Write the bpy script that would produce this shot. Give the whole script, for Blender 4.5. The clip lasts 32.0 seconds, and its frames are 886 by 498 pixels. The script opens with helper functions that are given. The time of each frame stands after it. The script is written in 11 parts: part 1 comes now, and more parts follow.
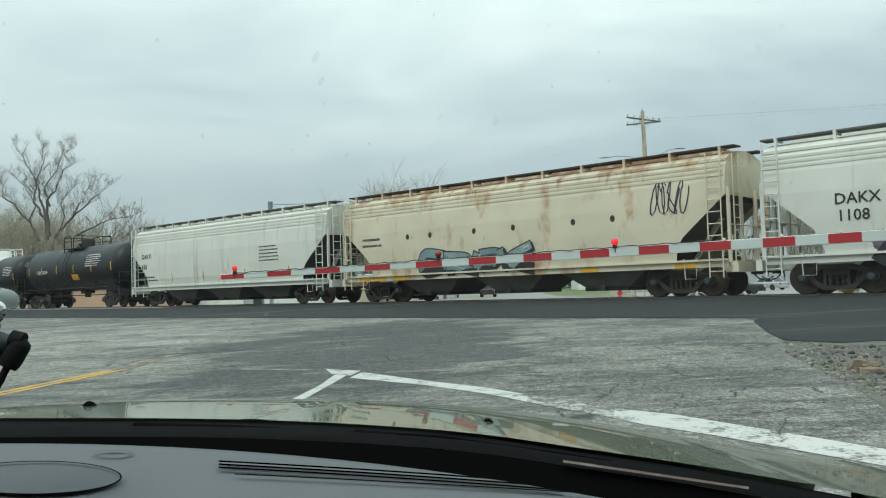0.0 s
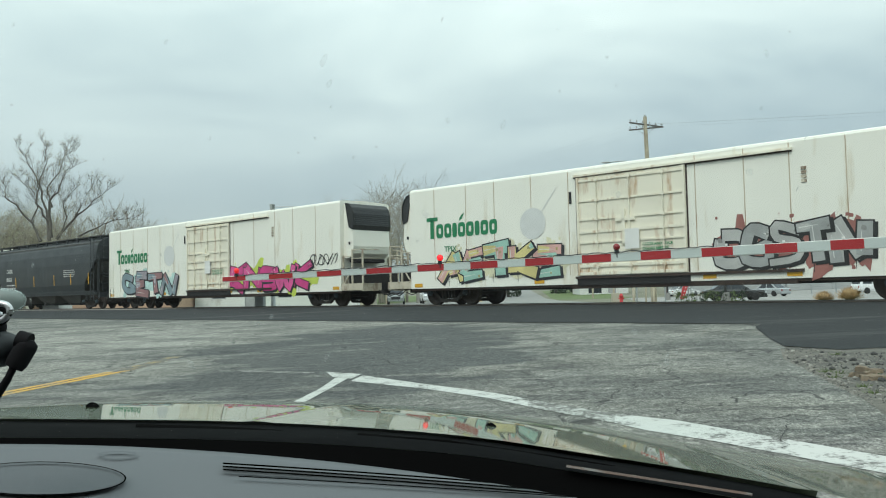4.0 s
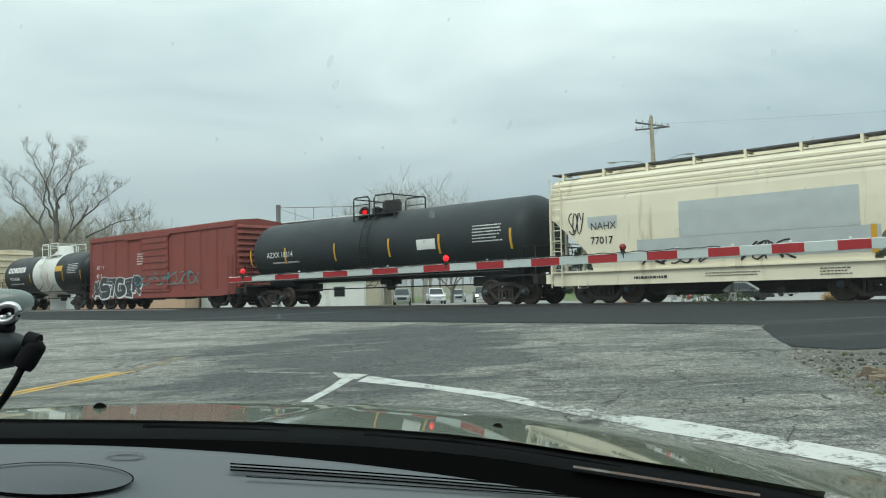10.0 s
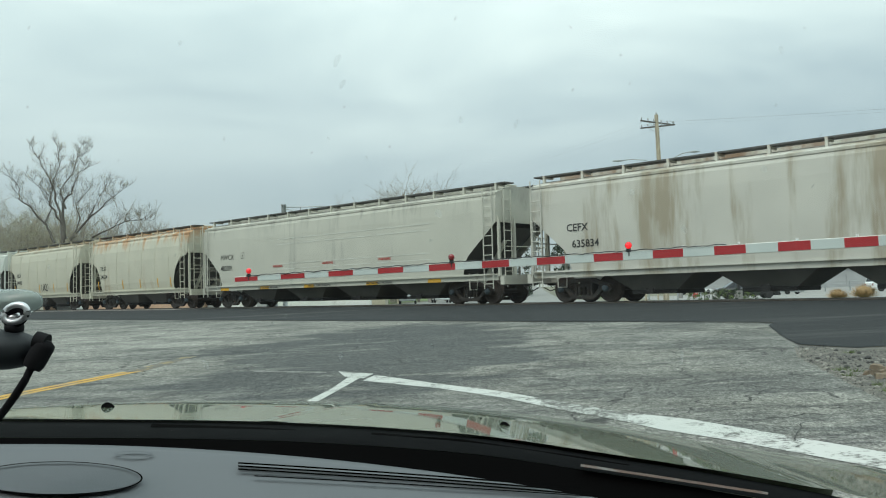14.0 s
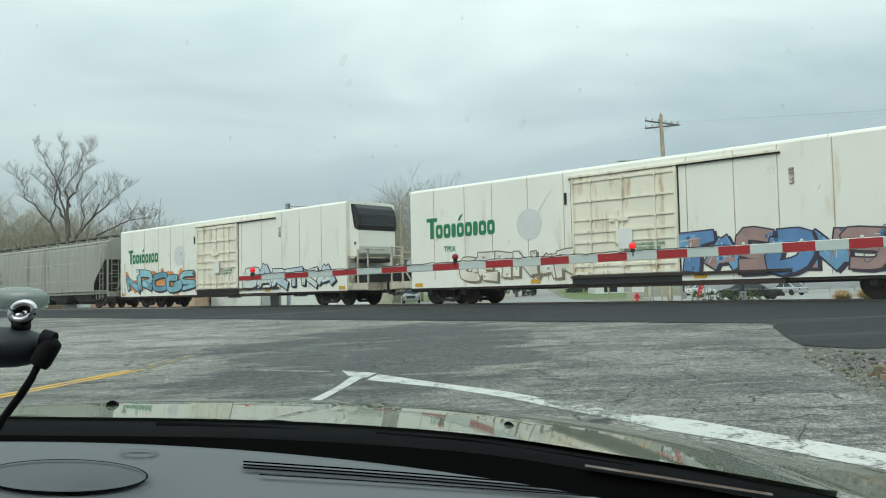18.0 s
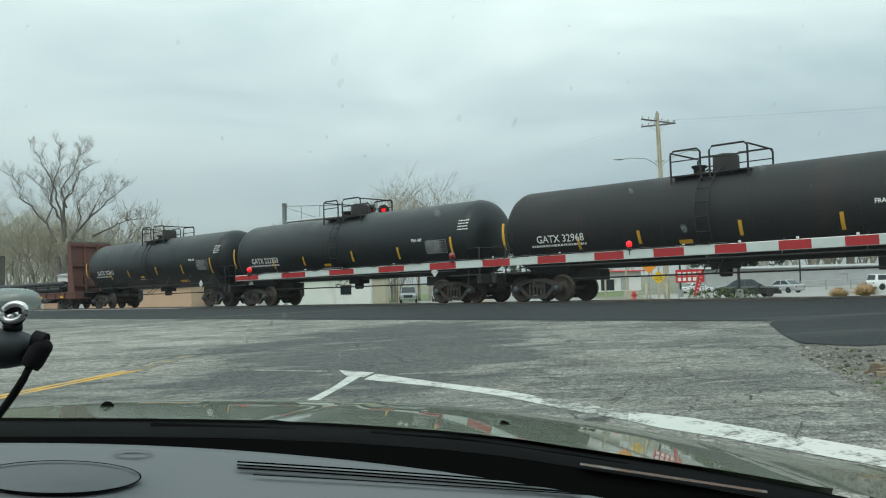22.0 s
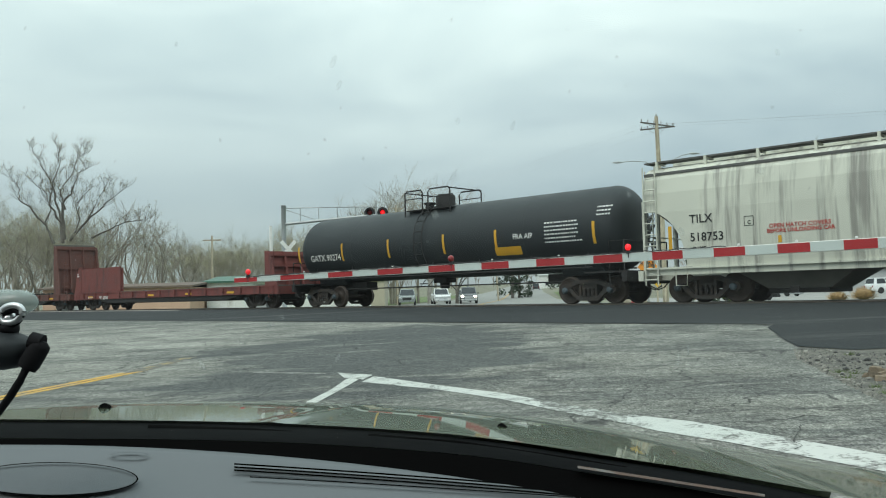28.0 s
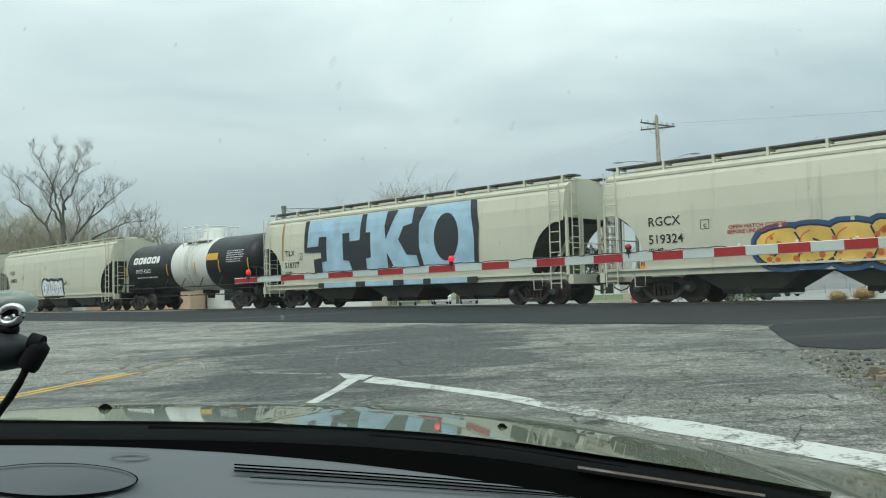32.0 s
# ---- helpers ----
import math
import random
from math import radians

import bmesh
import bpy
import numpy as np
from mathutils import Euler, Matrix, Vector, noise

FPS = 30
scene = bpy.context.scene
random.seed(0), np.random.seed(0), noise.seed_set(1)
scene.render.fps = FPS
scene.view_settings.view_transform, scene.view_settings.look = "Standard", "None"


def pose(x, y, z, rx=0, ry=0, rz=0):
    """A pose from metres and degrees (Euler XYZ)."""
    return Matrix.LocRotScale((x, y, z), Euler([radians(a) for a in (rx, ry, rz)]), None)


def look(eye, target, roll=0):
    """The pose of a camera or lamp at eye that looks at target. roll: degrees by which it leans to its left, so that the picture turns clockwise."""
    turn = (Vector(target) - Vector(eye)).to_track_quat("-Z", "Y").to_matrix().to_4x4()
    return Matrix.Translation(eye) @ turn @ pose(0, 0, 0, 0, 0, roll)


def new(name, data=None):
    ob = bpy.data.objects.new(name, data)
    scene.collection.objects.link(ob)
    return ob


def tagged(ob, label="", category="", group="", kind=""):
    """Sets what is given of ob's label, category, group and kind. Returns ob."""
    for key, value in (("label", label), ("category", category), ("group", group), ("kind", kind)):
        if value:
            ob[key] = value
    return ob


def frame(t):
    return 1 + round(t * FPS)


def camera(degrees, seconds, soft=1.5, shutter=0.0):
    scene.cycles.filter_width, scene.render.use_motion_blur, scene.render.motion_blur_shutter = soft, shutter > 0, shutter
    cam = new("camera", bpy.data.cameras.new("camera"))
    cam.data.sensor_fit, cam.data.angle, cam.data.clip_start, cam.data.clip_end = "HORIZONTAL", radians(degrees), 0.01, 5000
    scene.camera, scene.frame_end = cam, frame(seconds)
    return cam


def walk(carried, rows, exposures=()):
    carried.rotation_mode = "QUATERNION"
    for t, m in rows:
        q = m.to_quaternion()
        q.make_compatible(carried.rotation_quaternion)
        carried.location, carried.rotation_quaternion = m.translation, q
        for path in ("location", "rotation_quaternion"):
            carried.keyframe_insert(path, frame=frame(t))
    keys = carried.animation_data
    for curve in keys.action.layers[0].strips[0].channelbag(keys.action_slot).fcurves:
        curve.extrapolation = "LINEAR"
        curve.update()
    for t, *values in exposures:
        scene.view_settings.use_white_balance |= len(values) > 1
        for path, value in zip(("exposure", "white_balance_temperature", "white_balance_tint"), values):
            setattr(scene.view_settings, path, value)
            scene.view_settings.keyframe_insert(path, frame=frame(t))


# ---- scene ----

# ---- camera: held in the stopped car, with small sways of the hand ----
EYE_Z = 1.30
CAM_ROWS = [  # seconds, sideways shift, tilt, lean, turn
(0, 0.0035, 92.822, 1.666, -0.307), (0.5, 0.0034, 92.846, 1.725, -0.343), (1, 0.0032, 92.904, 1.662, -0.389), (1.5, 0.0028, 92.936, 1.561, -0.390),
(2, 0.0025, 92.940, 1.496, -0.326), (2.5, 0.0020, 92.943, 1.418, -0.246), (3, 0.0010, 92.993, 1.308, -0.210), (3.5, 0.0002, 93.060, 1.279, -0.220),
(5.5, -0.0003, 93.106, 1.018, -0.123), (6, -0.0006, 93.164, 0.968, -0.052), (6.5, -0.0009, 93.174, 1.003, 0.001), (7, -0.0008, 93.193, 1.036, 0.073),
(7.5, -0.0007, 93.184, 1.012, 0.056), (8, -0.0005, 93.146, 1.074, 0.047), (8.5, -0.0004, 93.088, 1.101, 0.055), (9, -0.0003, 93.106, 1.179, 0.064),
(9.5, -0.0006, 93.105, 1.296, 0.109), (10, -0.0006, 93.117, 1.301, 0.180), (10.5, -0.0008, 93.128, 1.365, 0.269), (11, -0.0012, 93.148, 1.374, 0.321),
(11.5, -0.0014, 93.179, 1.322, 0.366), (12, -0.0013, 93.159, 1.394, 0.384), (12.5, -0.0014, 93.132, 1.353, 0.437), (13, -0.0014, 93.075, 1.358, 0.482),
(13.5, -0.0015, 93.076, 1.366, 0.543), (14, -0.0019, 93.057, 1.477, 0.552), (14.5, -0.0021, 93.105, 1.469, 0.553), (16.5, -0.0026, 93.044, 1.412, 0.757),
(17, -0.0033, 93.007, 1.376, 0.784), (17.5, -0.0036, 93.007, 1.305, 0.791), (18, -0.0035, 93.036, 1.260, 0.792), (18.5, -0.0032, 93.120, 1.298, 0.782),
(19, -0.0026, 93.169, 1.261, 0.783), (19.5, -0.0022, 93.148, 1.289, 0.713), (20, -0.0018, 93.099, 1.318, 0.651), (20.5, -0.0014, 93.062, 1.275, 0.678),
(21, -0.0010, 93.013, 1.303, 0.642), (21.5, -0.0006, 93.002, 1.448, 0.624), (22, -0.0001, 92.973, 1.511, 0.606), (22.5, 0.0003, 93.001, 1.596, 0.590),
(23, 0.0007, 93.001, 1.596, 0.590), (23.5, 0.0005, 92.990, 1.623, 0.545), (24, 0.0006, 93.008, 1.573, 0.519), (24.5, 0.0005, 93.066, 1.491, 0.490),
(25, 0.0005, 93.135, 1.480, 0.562), (25.5, 0.0007, 93.210, 1.488, 0.553), (27.5, 0.0008, 93.202, 1.366, 0.588), (28, 0.0008, 93.144, 1.362, 0.527),
(28.5, 0.0009, 93.142, 1.353, 0.492), (29, 0.0010, 93.190, 1.328, 0.474), (29.5, 0.0011, 93.200, 1.347, 0.484), (30, 0.0010, 93.199, 1.360, 0.474),
(30.5, 0.0010, 93.142, 1.371, 0.483), (31, 0.0012, 93.143, 1.383, 0.527), (31.5, 0.0011, 93.153, 1.426, 0.562), (32, 0.0013, 93.163, 1.427, 0.554),
]
cam = camera(55.08, 32.0, soft=1.1)
walk(cam, [(t, pose(dx, 0, EYE_Z, rx, ry, rz)) for t, dx, rx, ry, rz in CAM_ROWS])

# ---- world and light: an overcast spring afternoon ----
world = bpy.data.worlds.new("overcast_sky")
scene.world = world
world.use_nodes = True
wn, wl = world.node_tree.nodes, world.node_tree.links
wn.clear()


def wnode(kind, **values):
    nd = wn.new(kind)
    for k, v in values.items():
        nd.inputs[k].default_value = v
    return nd


w_out = wn.new("ShaderNodeOutputWorld")
w_bg = wn.new("ShaderNodeBackground")
w_sky = wn.new("ShaderNodeTexSky")
w_sky.sky_type = "NISHITA"
w_sky.sun_disc = False
w_sky.sun_elevation, w_sky.sun_rotation = radians(48), radians(205)
w_skyv = wnode("ShaderNodeVectorMath")
w_skyv.operation = "SCALE"
w_skyv.inputs["Scale"].default_value = 0.10
w_co = wn.new("ShaderNodeTexCoord")
w_map = wn.new("ShaderNodeMapping")
w_map.inputs["Scale"].default_value = (1.0, 1.0, 3.6)
w_map.inputs["Location"].default_value = (0.35, 0.1, 0.2)
w_n1 = wnode("ShaderNodeTexNoise", Scale=2.0, Detail=6.0, Roughness=0.52, Distortion=0.45)
w_ramp = wn.new("ShaderNodeValToRGB")
w_ramp.color_ramp.elements[0].position, w_ramp.color_ramp.elements[0].color = 0.36, (0.42, 0.53, 0.545, 1)
w_ramp.color_ramp.elements[1].position, w_ramp.color_ramp.elements[1].color = 0.63, (0.68, 0.80, 0.77, 1)
w_sep = wn.new("ShaderNodeSeparateXYZ")
w_up = wn.new("ShaderNodeMapRange")
w_up.inputs["From Min"].default_value, w_up.inputs["From Max"].default_value = 0.02, 0.9
w_up.inputs["To Min"].default_value, w_up.inputs["To Max"].default_value = 0.80, 2.9
w_cl = wn.new("ShaderNodeVectorMath")
w_cl.operation = "SCALE"
w_mix = wn.new("ShaderNodeMix")
w_mix.data_type = "RGBA"
w_mix.inputs["Factor"].default_value = 0.88
wl.new(w_co.outputs["Generated"], w_map.inputs["Vector"])
wl.new(w_map.outputs["Vector"], w_n1.inputs["Vector"])
wl.new(w_n1.outputs["Fac"], w_ramp.inputs["Fac"])
wl.new(w_co.outputs["Generated"], w_sep.inputs[0])
wl.new(w_sep.outputs["Z"], w_up.inputs["Value"])
# lower down the cloud turns a darker blue-grey
w_low = wn.new("ShaderNodeMapRange")
w_low.inputs["From Min"].default_value, w_low.inputs["From Max"].default_value = 0.12, 0.30
w_low.inputs["To Min"].default_value, w_low.inputs["To Max"].default_value = 0.46, 0.0
wl.new(w_sep.outputs["Z"], w_low.inputs["Value"])
w_blue = wn.new("ShaderNodeMix")
w_blue.data_type = "RGBA"
w_blue.inputs["B"].default_value = (0.40, 0.505, 0.555, 1)
wl.new(w_low.outputs["Result"], w_blue.inputs["Factor"])
wl.new(w_ramp.outputs["Color"], w_blue.inputs["A"])
wl.new(w_blue.outputs["Result"], w_cl.inputs[0])
wl.new(w_up.outputs["Result"], w_cl.inputs["Scale"])
wl.new(w_sky.outputs["Color"], w_skyv.inputs[0])
wl.new(w_skyv.outputs["Vector"], w_mix.inputs["A"])
wl.new(w_cl.outputs["Vector"], w_mix.inputs["B"])
wl.new(w_mix.outputs["Result"], w_bg.inputs["Color"])
wl.new(w_bg.outputs["Background"], w_out.inputs["Surface"])
w_bg.inputs["Strength"].default_value = 1.0

sun = new("sun", bpy.data.lights.new("sun", "SUN"))
sun.data.energy, sun.data.angle, sun.data.color = 1.2, radians(20), (1.0, 0.96, 0.9)
sun.matrix_world = look((-20, -40, 55), (0, 0, 0))
scene.view_settings.exposure = 0.0

# ---- materials ----
def mat(name, color, rough=0.6, metal=0.0, spread=0.12, scale=6.0, grain=60.0, bump=0.15, dirt=None, dirt_amount=0.0,
        dirt_scale=(1.2, 1.2, 1.2), per_piece=0.0, spec=0.5, speckle=0.0, turn=0.0, second=None, second_scale=0.6, coat=0.0, runs=None):
    """A painted or natural surface: base colour varied at two scales, blotches of dirt or rust, fine relief."""
    m = bpy.data.materials.new(name)
    m.use_nodes = True
    nt = m.node_tree
    nd, lk = nt.nodes, nt.links
    bs = nd["Principled BSDF"]
    bs.inputs["Roughness"].default_value = rough
    bs.inputs["Metallic"].default_value = metal
    bs.inputs["Specular IOR Level"].default_value = spec
    bs.inputs["Coat Weight"].default_value = coat
    bs.inputs["Coat Roughness"].default_value = 0.025
    co = nd.new("ShaderNodeTexCoord")

    def noise_tex(s, detail, vec=None, ro=0.6):
        n = nd.new("ShaderNodeTexNoise")
        n.inputs["Scale"].default_value, n.inputs["Detail"].default_value, n.inputs["Roughness"].default_value = s, detail, ro
        lk.new(vec or co.outputs["Object"], n.inputs["Vector"])
        return n

    def mixed(fac, a, b, blend="MIX"):
        x = nd.new("ShaderNodeMix")
        x.data_type, x.blend_type = "RGBA", blend
        for sock, v in (("Factor", fac), ("A", a), ("B", b)):
            if isinstance(v, (float, int)):
                x.inputs[sock].default_value = v
            elif isinstance(v, tuple):
                x.inputs[sock].default_value = (*v[:3], 1)
            else:
                lk.new(v, x.inputs[sock])
        return x.outputs["Result"]

    def ramp(sock, a, b, lo=0.0, hi=1.0):
        r = nd.new("ShaderNodeMapRange")
        r.inputs["From Min"].default_value, r.inputs["From Max"].default_value = a, b
        r.inputs["To Min"].default_value, r.inputs["To Max"].default_value = lo, hi
        lk.new(sock, r.inputs["Value"])
        return r.outputs["Result"]

    big = noise_tex(scale, 4)
    fine = noise_tex(grain, 3)
    lo = tuple(max(0, c * (1 - spread)) for c in color)
    hi = tuple(min(1, c * (1 + spread)) for c in color)
    col = mixed(ramp(big.outputs["Fac"], 0.35, 0.65), lo, hi)
    if second:
        sn = noise_tex(second_scale, 5, ro=0.65)
        col = mixed(ramp(sn.outputs["Fac"], 0.45, 0.62), col, second)
    col = mixed(ramp(fine.outputs["Fac"], 0.3, 0.7, 0.0, 0.25), col, lo)
    if dirt:
        mp = nd.new("ShaderNodeMapping")
        mp.inputs["Scale"].default_value = dirt_scale
        mp.vector_type = "TEXTURE" if turn else "POINT"
        if turn:
            mp.inputs["Scale"].default_value = tuple(1 / q for q in dirt_scale)
            mp.inputs["Rotation"].default_value = (0, 0, turn)
        lk.new(co.outputs["Object"], mp.inputs["Vector"])
        dn = noise_tex(1.0, 8, mp.outputs["Vector"], 0.68)
        c = 0.62 - 0.28 * dirt_amount
        col = mixed(ramp(dn.outputs["Fac"], c, c + 0.13, 0.0, min(1.0, 0.45 + dirt_amount)), col, dirt)
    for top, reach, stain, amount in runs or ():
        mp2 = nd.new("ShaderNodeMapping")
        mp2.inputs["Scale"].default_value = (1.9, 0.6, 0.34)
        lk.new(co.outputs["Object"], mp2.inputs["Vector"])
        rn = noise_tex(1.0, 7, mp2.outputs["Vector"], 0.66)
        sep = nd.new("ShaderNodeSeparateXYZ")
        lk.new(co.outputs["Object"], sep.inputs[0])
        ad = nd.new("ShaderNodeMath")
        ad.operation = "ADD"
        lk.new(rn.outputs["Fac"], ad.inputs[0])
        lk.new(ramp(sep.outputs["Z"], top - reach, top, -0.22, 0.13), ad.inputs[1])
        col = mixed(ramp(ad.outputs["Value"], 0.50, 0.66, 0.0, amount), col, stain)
    if speckle:
        sp = noise_tex(115, 2, ro=0.7)
        col = mixed(ramp(sp.outputs["Fac"], 0.50, 0.66, 0.0, speckle), col, tuple(min(1, c * 1.9) for c in color))
        sp2 = noise_tex(75, 2, ro=0.7)
        col = mixed(ramp(sp2.outputs["Fac"], 0.53, 0.66, 0.0, speckle), col, tuple(c * 0.4 for c in color))
    if per_piece:
        oi = nd.new("ShaderNodeObjectInfo")
        col = mixed(ramp(oi.outputs["Random"], 0, 1, 0.0, per_piece), col, tuple(c * 0.45 for c in color))
    lk.new(col, bs.inputs["Base Color"])
    lk.new(ramp(big.outputs["Fac"], 0.3, 0.7, max(0.03, rough - 0.08), min(1, rough + 0.1)), bs.inputs["Roughness"])
    if bump:
        bp = nd.new("ShaderNodeBump")
        bp.inputs["Strength"].default_value, bp.inputs["Distance"].default_value = bump, 0.01
        lk.new(fine.outputs["Fac"], bp.inputs["Height"])
        lk.new(bp.outputs["Normal"], bs.inputs["Normal"])
    return m


def glow(name, color, strength):
    m = bpy.data.materials.new(name)
    m.use_nodes = True
    bs = m.node_tree.nodes["Principled BSDF"]
    bs.inputs["Base Color"].default_value = (*color, 1)
    bs.inputs["Emission Color"].default_value = (*color, 1)
    bs.inputs["Emission Strength"].default_value = strength
    return m


def plain(name, color, rough=0.5, metal=0.0):
    return mat(name, color, rough, metal, spread=0.06, scale=3.0, grain=30.0, bump=0.05)


def old_asphalt():
    """Worn coarse asphalt: stone grain, mottling, dark tar stains and pale dusty patches, and a broad dark relaid area."""
    m = bpy.data.materials.new("worn_grey_asphalt")
    m.use_nodes = True
    nd, lk = m.node_tree.nodes, m.node_tree.links
    bs = nd["Principled BSDF"]
    bs.inputs["Roughness"].default_value = 0.95
    bs.inputs["Specular IOR Level"].default_value = 0.25
    co = nd.new("ShaderNodeTexCoord")

    def scaled(sx, sy, turn=0.0):
        mp = nd.new("ShaderNodeMapping")
        mp.inputs["Scale"].default_value = (sx, sy, 1)
        mp.inputs["Rotation"].default_value = (0, 0, turn)
        lk.new(co.outputs["Object"], mp.inputs["Vector"])
        return mp.outputs["Vector"]

    def noise(vec, detail=4, ro=0.6):
        n = nd.new("ShaderNodeTexNoise")
        n.inputs["Scale"].default_value, n.inputs["Detail"].default_value, n.inputs["Roughness"].default_value = 1.0, detail, ro
        lk.new(vec, n.inputs["Vector"])
        return n.outputs["Fac"]

    def ramp(sock, a, b, lo=0.0, hi=1.0):
        r = nd.new("ShaderNodeMapRange")
        for k, v in (("From Min", a), ("From Max", b), ("To Min", lo), ("To Max", hi)):
            r.inputs[k].default_value = v
        lk.new(sock, r.inputs["Value"])
        return r.outputs["Result"]

    def mixed(fac, a, b, blend="MIX"):
        x = nd.new("ShaderNodeMix")
        x.data_type, x.blend_type = "RGBA", blend
        for k, v in (("Factor", fac), ("A", a), ("B", b)):
            if isinstance(v, float):
                x.inputs[k].default_value = v
            elif isinstance(v, tuple):
                x.inputs[k].default_value = (*v, 1)
            else:
                lk.new(v, x.inputs[k])
        return x.outputs["Result"]

    def times(c, f):
        v = nd.new("ShaderNodeVectorMath")
        v.operation = "SCALE"
        lk.new(c, v.inputs[0])
        lk.new(f, v.inputs["Scale"])
        return v.outputs["Vector"]

    col = mixed(ramp(noise(scaled(0.30, 0.45), 4), 0.42, 0.58), (0.150, 0.150, 0.137), (0.200, 0.197, 0.174))
    # the pale, dusty far lanes
    sub2 = nd.new("ShaderNodeMapping")
    sub2.inputs["Location"].default_value = (1.35, -2.60, 0)
    sub2.inputs["Scale"].default_value = (0.13, 0.125, 1)
    lk.new(co.outputs["Object"], sub2.inputs["Vector"])
    ln2 = nd.new("ShaderNodeVectorMath")
    ln2.operation = "LENGTH"
    lk.new(sub2.outputs["Vector"], ln2.inputs[0])
    ad2 = nd.new("ShaderNodeMath")
    ad2.operation = "ADD"
    lk.new(ln2.outputs["Value"], ad2.inputs[0])
    lk.new(ramp(noise(scaled(0.3, 1.1), 6, 0.66), 0.30, 0.70, -0.5, 0.5), ad2.inputs[1])
    col = mixed(ramp(ad2.outputs["Value"], 0.6, 1.0, 0.75, 0.0), col, (0.27, 0.265, 0.235))
    # mottling, longer across the lane than along it
    col = times(col, ramp(noise(scaled(0.9, 0.8, 0.1), 3, 0.55), 0.36, 0.64, 0.84, 1.20))
    # dark tar stains and scuffs, and pale dusty scrapes
    col = mixed(ramp(noise(scaled(0.55, 0.75, -0.3), 5, 0.62), 0.57, 0.62, 0.0, 0.45), col, (0.036, 0.037, 0.038))
    col = mixed(ramp(noise(scaled(0.9, 1.1, 0.2), 4, 0.62), 0.59, 0.65, 0.0, 0.36), col, (0.24, 0.235, 0.205))
    col = mixed(ramp(noise(scaled(1.7, 2.6, -0.25), 5, 0.60), 0.63, 0.66, 0.0, 0.70), col, (0.040, 0.041, 0.041))
    # long dark tyre scuffs and pale scrapes, drawn out along the turning lanes
    col = mixed(ramp(noise(scaled(0.28, 0.75, 0.22), 4, 0.60), 0.53, 0.59, 0.0, 0.50), col, (0.075, 0.077, 0.074))
    col = mixed(ramp(noise(scaled(0.40, 1.3, 0.10), 4, 0.6), 0.58, 0.63, 0.0, 0.45), col, (0.055, 0.057, 0.056))
    # short brushed scuffs, dark and pale, in two directions
    for sx, sy, turn, a, b, k, c in ((1.1, 4.2, 0.45, 0.60, 0.66, 0.65, (0.055, 0.057, 0.056)), (1.0, 3.6, -0.30, 0.61, 0.66, 0.60, (0.060, 0.061, 0.058)),
                                     (1.3, 3.4, 0.20, 0.58, 0.64, 0.55, (0.27, 0.265, 0.235)), (4.0, 5.0, 0.0, 0.62, 0.67, 0.70, (0.045, 0.046, 0.046))):
        col = mixed(ramp(noise(scaled(sx, sy, turn), 6, 0.66), a, b, 0.0, k), col, c)
    # the broad darker relaid area before the crossing, with a torn edge
    sub_ = nd.new("ShaderNodeMapping")
    sub_.inputs["Location"].default_value = (0.37, -2.35, 0)
    sub_.inputs["Scale"].default_value = (0.31, 0.147, 1)
    lk.new(co.outputs["Object"], sub_.inputs["Vector"])
    ln = nd.new("ShaderNodeVectorMath")
    ln.operation = "LENGTH"
    lk.new(sub_.outputs["Vector"], ln.inputs[0])
    ad = nd.new("ShaderNodeMath")
    ad.operation = "ADD"
    lk.new(ln.outputs["Value"], ad.inputs[0])
    lk.new(ramp(noise(scaled(0.40, 0.9, 0.2), 5, 0.6), 0.30, 0.70, -0.42, 0.42), ad.inputs[1])
    col = mixed(ramp(ad.outputs["Value"], 0.84, 1.06, 0.84, 0.0), col, (0.062, 0.066, 0.066))
    col = mixed(ramp(noise(scaled(0.50, 1.5, 0.30), 4, 0.6), 0.61, 0.65, 0.0, 0.35), col, (0.27, 0.265, 0.235))
    # hair cracks where the surface has crazed
    wob = nd.new("ShaderNodeTexNoise")
    wob.inputs["Scale"].default_value = 2.2
    lk.new(co.outputs["Object"], wob.inputs["Vector"])
    wadd = nd.new("ShaderNodeVectorMath")
    wadd.operation = "MULTIPLY_ADD"
    wadd.inputs[1].default_value = (0.6, 0.6, 0)
    lk.new(wob.outputs["Color"], wadd.inputs[0])
    lk.new(co.outputs["Object"], wadd.inputs[2])
    vor = nd.new("ShaderNodeTexVoronoi")
    vor.feature = "DISTANCE_TO_EDGE"
    vor.inputs["Scale"].default_value = 0.95
    lk.new(wadd.outputs["Vector"], vor.inputs["Vector"])
    both = nd.new("ShaderNodeMath")
    both.operation = "MULTIPLY"
    lk.new(ramp(vor.outputs["Distance"], 0.004, 0.016, 0.85, 0.0), both.inputs[0])
    lk.new(ramp(noise(scaled(0.33, 0.33, 0.7), 3), 0.47, 0.56), both.inputs[1])
    col = mixed(both.outputs["Value"], col, (0.035, 0.035, 0.034))
    # stone grain
    grain = noise(scaled(60, 34), 3, 0.7)
    coarse = noise(scaled(11, 8), 3, 0.65)
    col = times(col, ramp(grain, 0.36, 0.66, 0.46, 1.52))
    col = times(col, ramp(noise(scaled(27, 15), 2, 0.6), 0.36, 0.66, 0.74, 1.34))
    col = times(col, ramp(coarse, 0.36, 0.66, 0.78, 1.18))
    lk.new(col, bs.inputs["Base Color"])
    bp = nd.new("ShaderNodeBump")
    bp.inputs["Strength"].default_value, bp.inputs["Distance"].default_value = 0.8, 0.008
    lk.new(grain, bp.inputs["Height"])
    lk.new(bp.outputs["Normal"], bs.inputs["Normal"])
    return m


